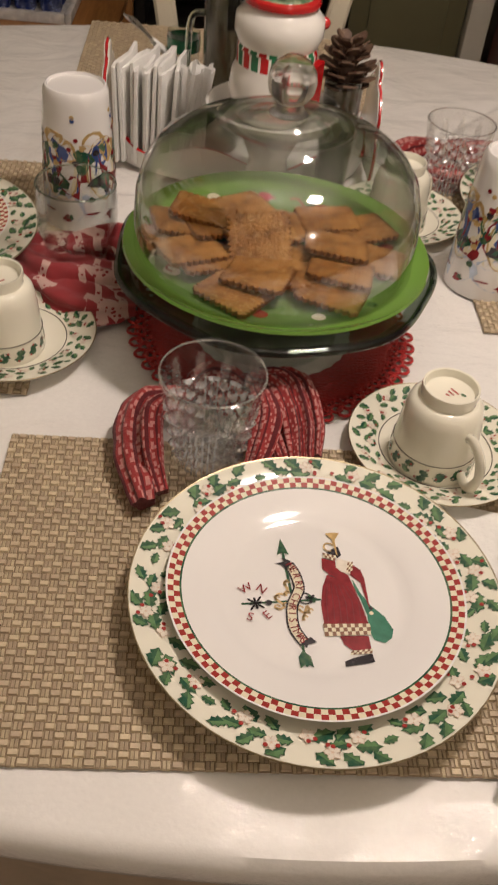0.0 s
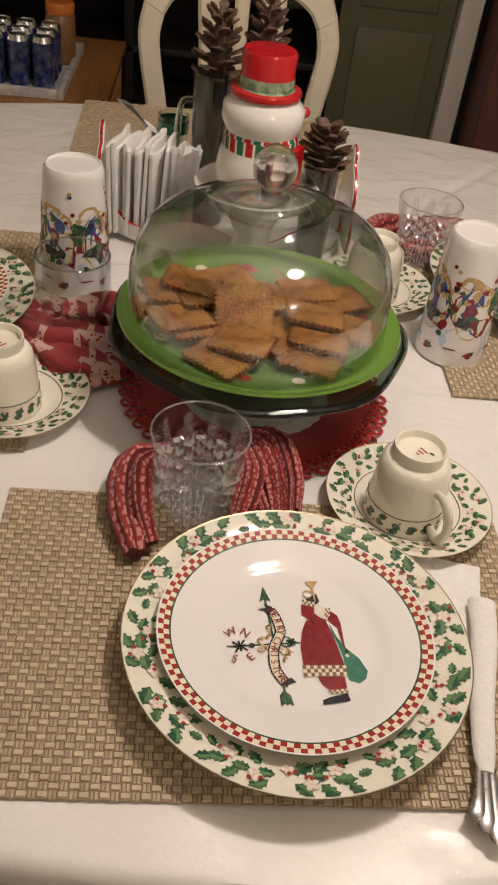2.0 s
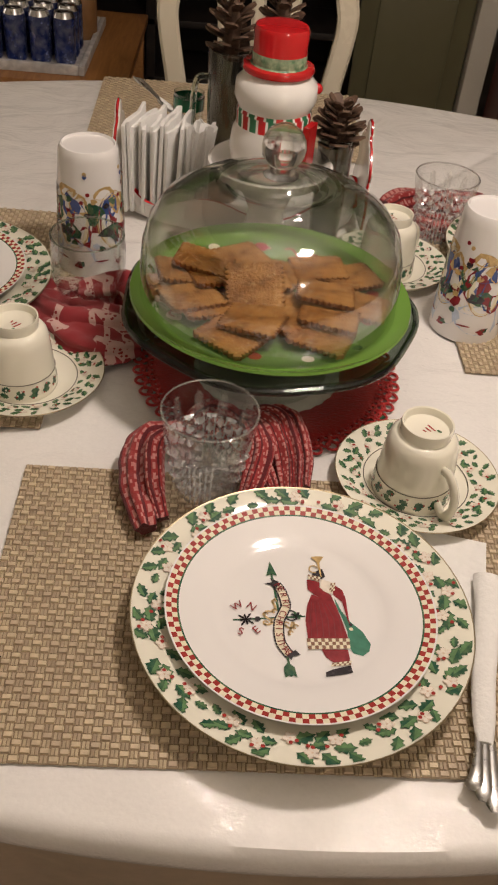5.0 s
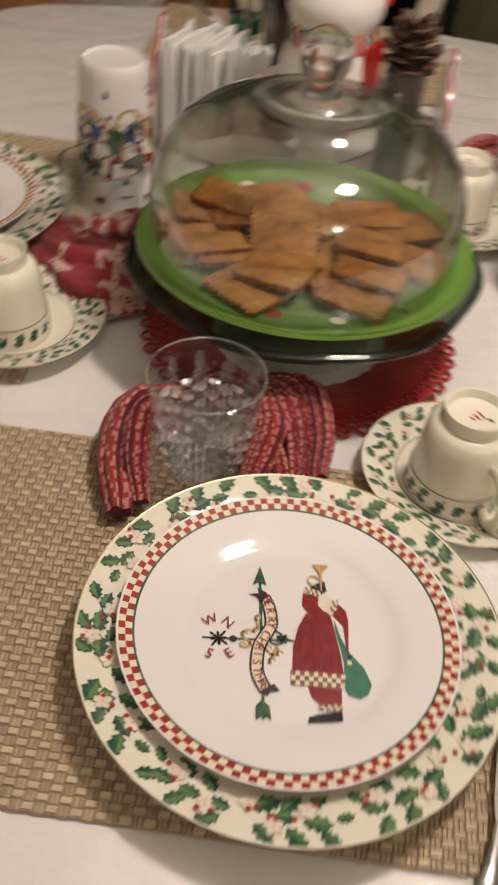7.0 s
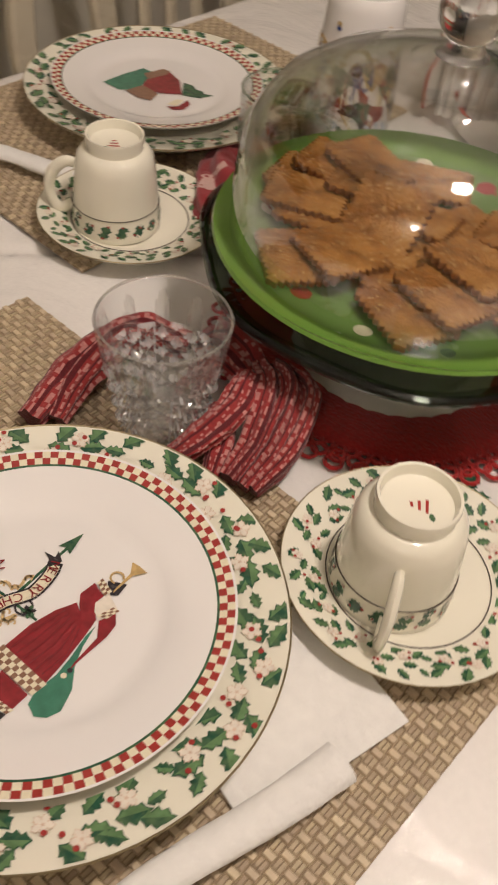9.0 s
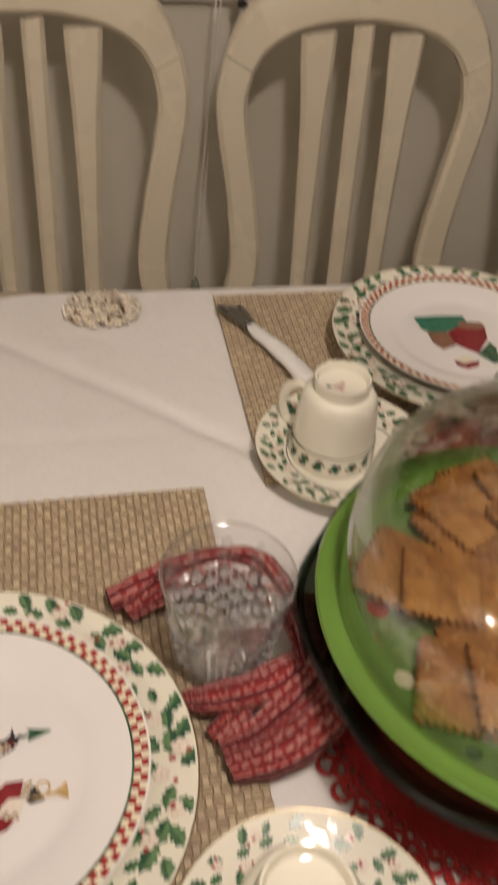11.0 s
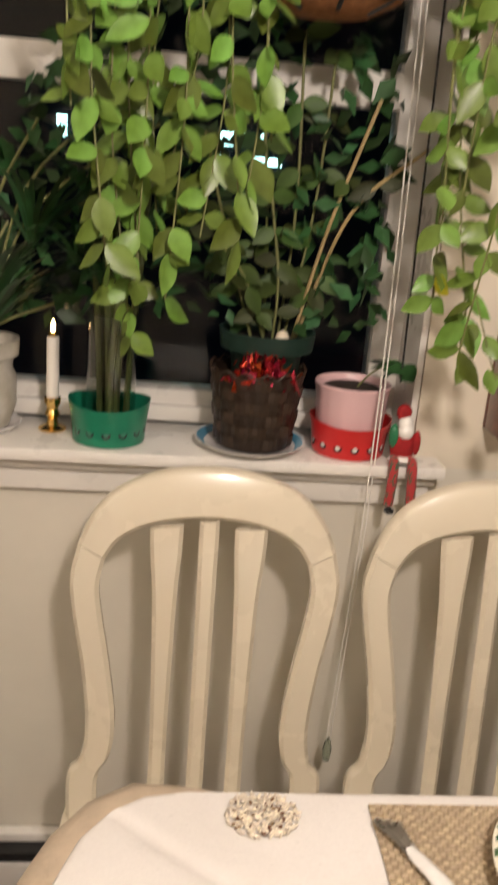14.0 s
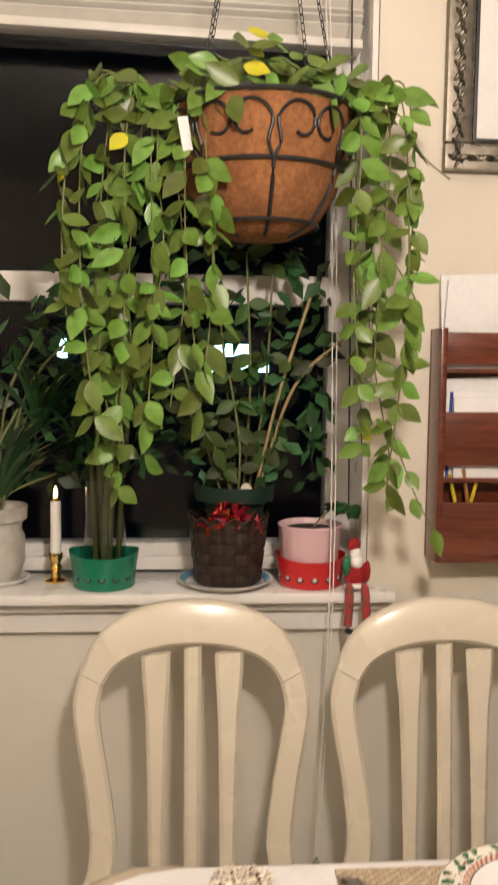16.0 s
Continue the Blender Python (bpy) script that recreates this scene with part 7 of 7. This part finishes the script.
pic = thing("framed_picture", "picture with cream mount in an ornate silver frame", "picture", (WALLX + 0.001, 0.492, 1.742), 0)
W, H = 0.40, 0.50
for name_, y0, y1, z0, z1 in (("frame_bottom", 0, W, 0, 0.048), ("frame_top", 0, W, H - 0.048, H), ("frame_side", 0, 0.048, 0.048, H - 0.048), ("frame_side", W - 0.048, W, 0.048, H - 0.048)):
    part(name_, box(0, 0.022, y0, y1, z0, z1, 0.006), SILVERFRAME, pic)
bm = bmesh.new()
for k in range(64):
    for (y, z, a) in ((0.022, 0.012 + 0.47 * k / 64, 0.6), (0.012 + 0.37 * k / 64, 0.022, -0.9), (0.046, 0.05 + 0.4 * k / 64, 0.0), (0.05 + 0.3 * k / 64, 0.046, 0.0)):
        s = bmesh.ops.create_icosphere(bm, subdivisions=1, radius=1)["verts"]
        for v in s:
            q = Matrix.Rotation(a * (1 if k % 2 else -1), 3, "X") @ Vector((v.co.x * 0.008, v.co.y * 0.0040, v.co.z * 0.010)) if a else Vector(v.co) * 0.0030
            v.co = q + Vector((0.022, y + (0.006 * math.sin(k * 2.1) if a else 0), z))
part("carved_moulding", bm, SILVERFRAME, pic)["kind"] = "stuff"
part("inner_bead", box(0.010, 0.020, 0.050, W - 0.050, 0.050, H - 0.050, 0.002), BLACK, pic)
part("mount", box(0.0195, 0.0212, 0.056, W - 0.056, 0.056, H - 0.056, 0.0005), MOUNT, pic)
part("print", box(0.0213, 0.0222, 0.095, W - 0.095, 0.10, H - 0.10, 0.0003), PRINTRED, pic)

# ---- hanging basket ----
HX, HY, HZ = -0.955, 0.162, 1.800
hang = thing("hanging_basket", "coir-lined black wire hanging basket on chains", "hanging basket", (HX, HY, HZ), 0)
liner = [(0, -0.200), (0.05, -0.196), (0.09, -0.176), (0.122, -0.128), (0.142, -0.06), (0.150, 0.0), (0.141, 0.0), (0.132, -0.06), (0.112, -0.10), (0, -0.11)]
bm = lathe(liner, 56)
for v in bm.verts:
    v.co += Vector((v.co.x, v.co.y, 0)).normalized() * 0.003 * noise.noise(v.co * 40) if v.co.length > 0.01 else Vector()
part("coir_liner", bm, COIR, hang)
rfun = lambda z: float(np.interp(z, [p[1] for p in liner[:6]], [p[0] for p in liner[:6]])) + 0.0035
for z, rad in ((0.004, 0.004), (-0.092, 0.0034), (-0.176, 0.003)):
    r = rfun(z) + 0.001
    part("wire_ring", tube([(r * math.cos(a), r * math.sin(a), z) for a in np.linspace(0, 2 * math.pi, 56, endpoint=False)], rad, 6, closed=True), BLACK, hang)
for k in range(7):
    a = 2 * math.pi * k / 7 + 0.05
    part("rib", tube([(rfun(z) * math.cos(a), rfun(z) * math.sin(a), z) for z in np.linspace(-0.092, -0.196, 9)], 0.003, 6), BLACK, hang)
    for s in (-1, 1):
        pts = []
        for t in np.linspace(0, 1, 16):
            ang = t * 5.2
            rr = 0.036 * (1 - 0.62 * t)
            u = s * (0.040 - rr * math.cos(ang))
            z = -0.042 + rr * math.sin(ang) * 1.05
            pts.append((u, z))
        pts = [(0.0, -0.092), (s * 0.010, -0.070)] + pts
        part("scroll", tube(bez([((rfun(min(z, 0)) + 0.001) * math.cos(a + u / 0.147), (rfun(min(z, 0)) + 0.001) * math.sin(a + u / 0.147), z) for u, z in pts], 3), 0.0026, 6), BLACK, hang)
for k in range(4):
    a = math.pi / 4 + math.pi / 2 * k
    top = Vector((0, 0, 0.63))
    low = Vector((0.146 * math.cos(a), 0.146 * math.sin(a), 0.004))
    bm = bmesh.new()
    n = 46
    for i in range(n):
        c = low.lerp(top, (i + 0.5) / n)
        d = (top - low).normalized()
        e = d.cross(Vector((0, 0, 1) if i % 2 else (math.cos(a), math.sin(a), 0.3))).normalized()
        tube([c + d * 0.0085 * math.cos(t) + e * 0.0036 * math.sin(t) for t in np.linspace(0, 6.283, 8, endpoint=False)], 0.0010, 4, bm, 1, tuple(d.cross(e)), True)
    part("chain", bm, BLACK, hang)
part("hook", tube(bez([(0, 0, 0.625), (0.01, 0, 0.64), (0.0, 0, 0.65)], 4), 0.003, 6), BLACK, hang)
part("soil", lathe([(0, -0.04), (0.13, -0.03), (0.10, -0.015), (0, -0.012)], 32), SOIL, hang)
tag = thing("plant_tag", "white plastic plant tag stuck in the hanging basket", "plant tag", (HX + 0.105, HY - 0.118, HZ - 0.10), 30, "", "", 12)
part("strip", box(-0.001, 0.001, -0.009, 0.009, 0.02, 0.07, 0.0008), PAPER, tag)

vine = thing("trailing_plant", "trailing vine with pale green leaves spilling from the hanging basket", "plant", (HX, HY, HZ - 0.012), 0)
VL = [leaf_mesh(0.054, 0.029, LEAFO, 0.3), leaf_mesh(0.046, 0.027, LEAFO, 0.55), leaf_mesh(0.060, 0.031, LEAFO, 0.2), leaf_mesh(0.036, 0.023, LEAFO, 0.4)]
VY = [leaf_mesh(0.046, 0.026, LEAFY, 0.4)]
rnd = random.Random(77)
STRANDS = []
for k in range(11):   # long curtain on one side
    y1 = -0.310 + 0.0185 * k + rnd.uniform(-0.010, 0.010)
    STRANDS.append((max(y1 * 0.55, -0.13), y1, (0.10, 0.26, 0.44, 0.50, 0.46, 0.53, 0.40, 0.48, 0.32, 0.40, 0.34)[k], 0.85 if k < 8 else 0.75))
STRANDS += [(0.13, 0.215, 0.52, 0.95), (-0.10, -0.095, 0.40, 0.6), (-0.07, -0.060, 0.28, 0.4)]
for k in range(5):    # shorter tress on the other
    STRANDS.append((0.10 + 0.01 * k, 0.135 + 0.022 * k + rnd.uniform(-0.01, 0.01), (0.36, 0.46, 0.48, 0.34, 0.24)[k], 0.85))
for k, (y0, y1, drop, dense) in enumerate(STRANDS):
    x1 = 0.085 + rnd.uniform(-0.05, 0.045)
    start = Vector((rnd.uniform(-0.02, 0.06), y0, 0.0))
    over = Vector((max(x1 * 0.8, 0.02), (y0 + y1) / 2 + (y1 - y0) * 0.25, 0.035 + rnd.uniform(0, 0.02)))
    pts = bez([start, over, Vector((x1, y1, -0.06)), Vector((x1 + rnd.uniform(-0.02, 0.02), y1 + rnd.uniform(-0.02, 0.02), -0.06 - drop * 0.5)), Vector((x1 + rnd.uniform(-0.02, 0.02), y1 + rnd.uniform(-0.03, 0.03), -0.06 - drop))], 8)
    part("vine_stem", tube(pts, 0.0014, 5), STEM, vine)
    length = 0.0
    for i in range(2, len(pts)):
        length += (pts[i] - pts[i - 1]).length
        if length < 0.023:
            continue
        length = 0.0
        for s in (-1, 1):
            if rnd.random() > dense * 0.86:
                continue
            o = new("leaf", rnd.choice(VY if rnd.random() < 0.008 else VL))
            o.parent = vine
            o.matrix_basis = Matrix.Translation(pts[i]) @ pose(0, 0, 0, s * rnd.uniform(8, 75), rnd.uniform(-45, 25), rnd.uniform(-75, 75))
for k in range(165):   # the leafy top of the basket
    a = rnd.uniform(0, 6.283)
    r = 0.16 * math.sqrt(rnd.random())
    o = new("leaf", rnd.choice(VY if rnd.random() < 0.03 else VL))
    o.parent = vine
    o.matrix_basis = Matrix.Translation((r * math.cos(a), r * math.sin(a), rnd.uniform(0.01, 0.15) * (1.15 - r / 0.2))) @ pose(0, 0, 0, rnd.uniform(-120, 120), rnd.uniform(-70, 10), rnd.uniform(-60, 60))
for p in (((0.06, 0.13, 0.02), (0.10, 0.20, 0.0), (0.09, 0.245, -0.06), (0.06, 0.30, -0.09)), ((0.08, 0.19, -0.2), (0.08, 0.25, -0.30), (0.07, 0.245, -0.38)), ((0.09, 0.21, -0.5), (0.09, 0.25, -0.6), (0.085, 0.285, -0.66))):
    part("tendril", tube(bez(p, 6), 0.0012, 5), STEM, vine)
for k, (y, z) in enumerate(((0.222, -0.545), (0.236, -0.56), (0.218, -0.595), (0.245, -0.605), (0.282, -0.655))):
    o = new("leaf", VL[3] if k < 4 else VL[1])
    o.parent = vine
    o.matrix_basis = pose(0.088, y, z, (-30, 30, -25, 20, 10)[k], 0, 10 * k - 20)

# ---- far end of the room ----
cart = thing("side_table", "honey-coloured wooden side table beyond the dining table", "side table", (0, 0, 0), 0)
part("top", box(-1.0, -0.325, 1.74, 2.35, 0.525, 0.550, 0.004), CARTWOOD, cart)
for x in (-0.97, -0.355):
    for y in (1.77, 2.32):
        part("leg", box(x - 0.02, x + 0.02, y - 0.02, y + 0.02, 0, 0.525, 0.003), CARTWOOD, cart)
tray = thing("serving_tray", "pale patterned tray on the wooden side table", "tray", (-0.63, 2.00, 0.5505), 0)
part("base", box(-0.19, 0.185, -0.20, 0.19, 0, 0.008, 0.004), TRAYM, tray)
for x0, x1, y0, y1 in ((-0.205, -0.19, -0.215, 0.205), (0.185, 0.20, -0.215, 0.205), (-0.19, 0.185, -0.215, -0.20), (-0.19, 0.185, 0.19, 0.205)):
    part("rim", box(x0, x1, y0, y1, 0.0, 0.024, 0.004), TRAYM, tray)
for i in range(4):
    for j in range(3):
        c = thing("drink_can", "blue and silver drink can on the tray", "drink can", (-0.485 - 0.060 * i, 1.850 + 0.060 * j, 0.559), 37 * (i + 2 * j), "drink cans on the tray")
        if i + j == 0:
            part("body", lathe([(0, 0.002), (0.022, 0.0), (0.026, 0.008), (0.026, 0.108), (0, 0.108)], 28), BLUECAN, c)
            part("lid", lathe([(0, 0.108), (0.026, 0.108), (0.022, 0.119), (0.0215, 0.121), (0.020, 0.119), (0, 0.118)], 28), ALU, c)
            part("tab", box(-0.003, 0.012, -0.006, 0.006, 0.1182, 0.1198, 0.0006), ALU, c)
            CAN = c
        else:
            for o in CAN.children:
                q = new(o.name.split(".")[0], o.data)
                q.parent = c
jar = thing("spread_jar", "jar of brown spread with an orange lid on the tray", "jar", (-0.475, 2.07, 0.559), 0)
part("body", lathe([(0, 0), (0.036, 0), (0.039, 0.006), (0.039, 0.115), (0.034, 0.122), (0, 0.122)], 32), NUTBUTTER, jar)
part("lid", lathe([(0, 0.122), (0.037, 0.122), (0.0375, 0.146), (0.035, 0.149), (0, 0.149)], 36), ORANGE, jar)

shelf = thing("dark_shelf_unit", "dark shelving unit in shadow behind the far chair", "shelf", (0, 0, 0), 0)
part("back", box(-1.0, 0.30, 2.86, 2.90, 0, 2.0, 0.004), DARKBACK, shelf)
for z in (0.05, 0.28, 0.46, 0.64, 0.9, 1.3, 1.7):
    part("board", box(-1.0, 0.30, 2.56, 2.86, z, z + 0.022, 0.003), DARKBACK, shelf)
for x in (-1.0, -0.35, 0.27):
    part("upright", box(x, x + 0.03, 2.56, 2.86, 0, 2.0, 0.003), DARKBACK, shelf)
door = new("door_1")
tagged(door, "olive green painted panelled door in shade", "door", "", "structure")
part("leaf", box(0.33, 0.70, 2.62, 2.66, 0.005, 2.02, 0.004), GREENWALL, door)
for z0, z1 in ((0.1, 0.60), (0.66, 1.25), (1.33, 1.92)):
    part("panel_moulding", box(0.39, 0.64, 2.612, 2.62, z0, z1, 0.006), GREENWALL, door)
part("jamb", box(0.705, 0.775, 2.58, 2.66, 0.0, 2.06, 0.006), LOWWALL, door)
structure("door_frame", box(0.80, 0.97, 2.42, 2.60, 0, 2.45, 0.01), POSTM, "reddish brown painted door post", "door frame")
# near-black wall added where only darkness shows beyond the post
structure("wall_north_inner", box(0.98, 2.5, 2.55, 2.70, 0, 2.45, 0), DARKBACK, "near-black wall standing in for the dark beyond the door post", "wall")
stool = thing("folding_stool", "teal vinyl folding stool with black legs near the wall", "stool", (-0.98, -0.42, 0), 0)
part("seat", box(-0.05, 0.2, -0.19, 0.105, 0.30, 0.345, 0.015), TEAL, stool)
for x, y0, y1 in ((-0.03, -0.16, 0.13), (-0.03, 0.09, -0.16), (0.18, -0.16, 0.13), (0.18, 0.09, -0.16)):
    part("leg", tube([(x, y0, 0.30), (x, y1, 0.0)], 0.007, 8), BLACK, stool)
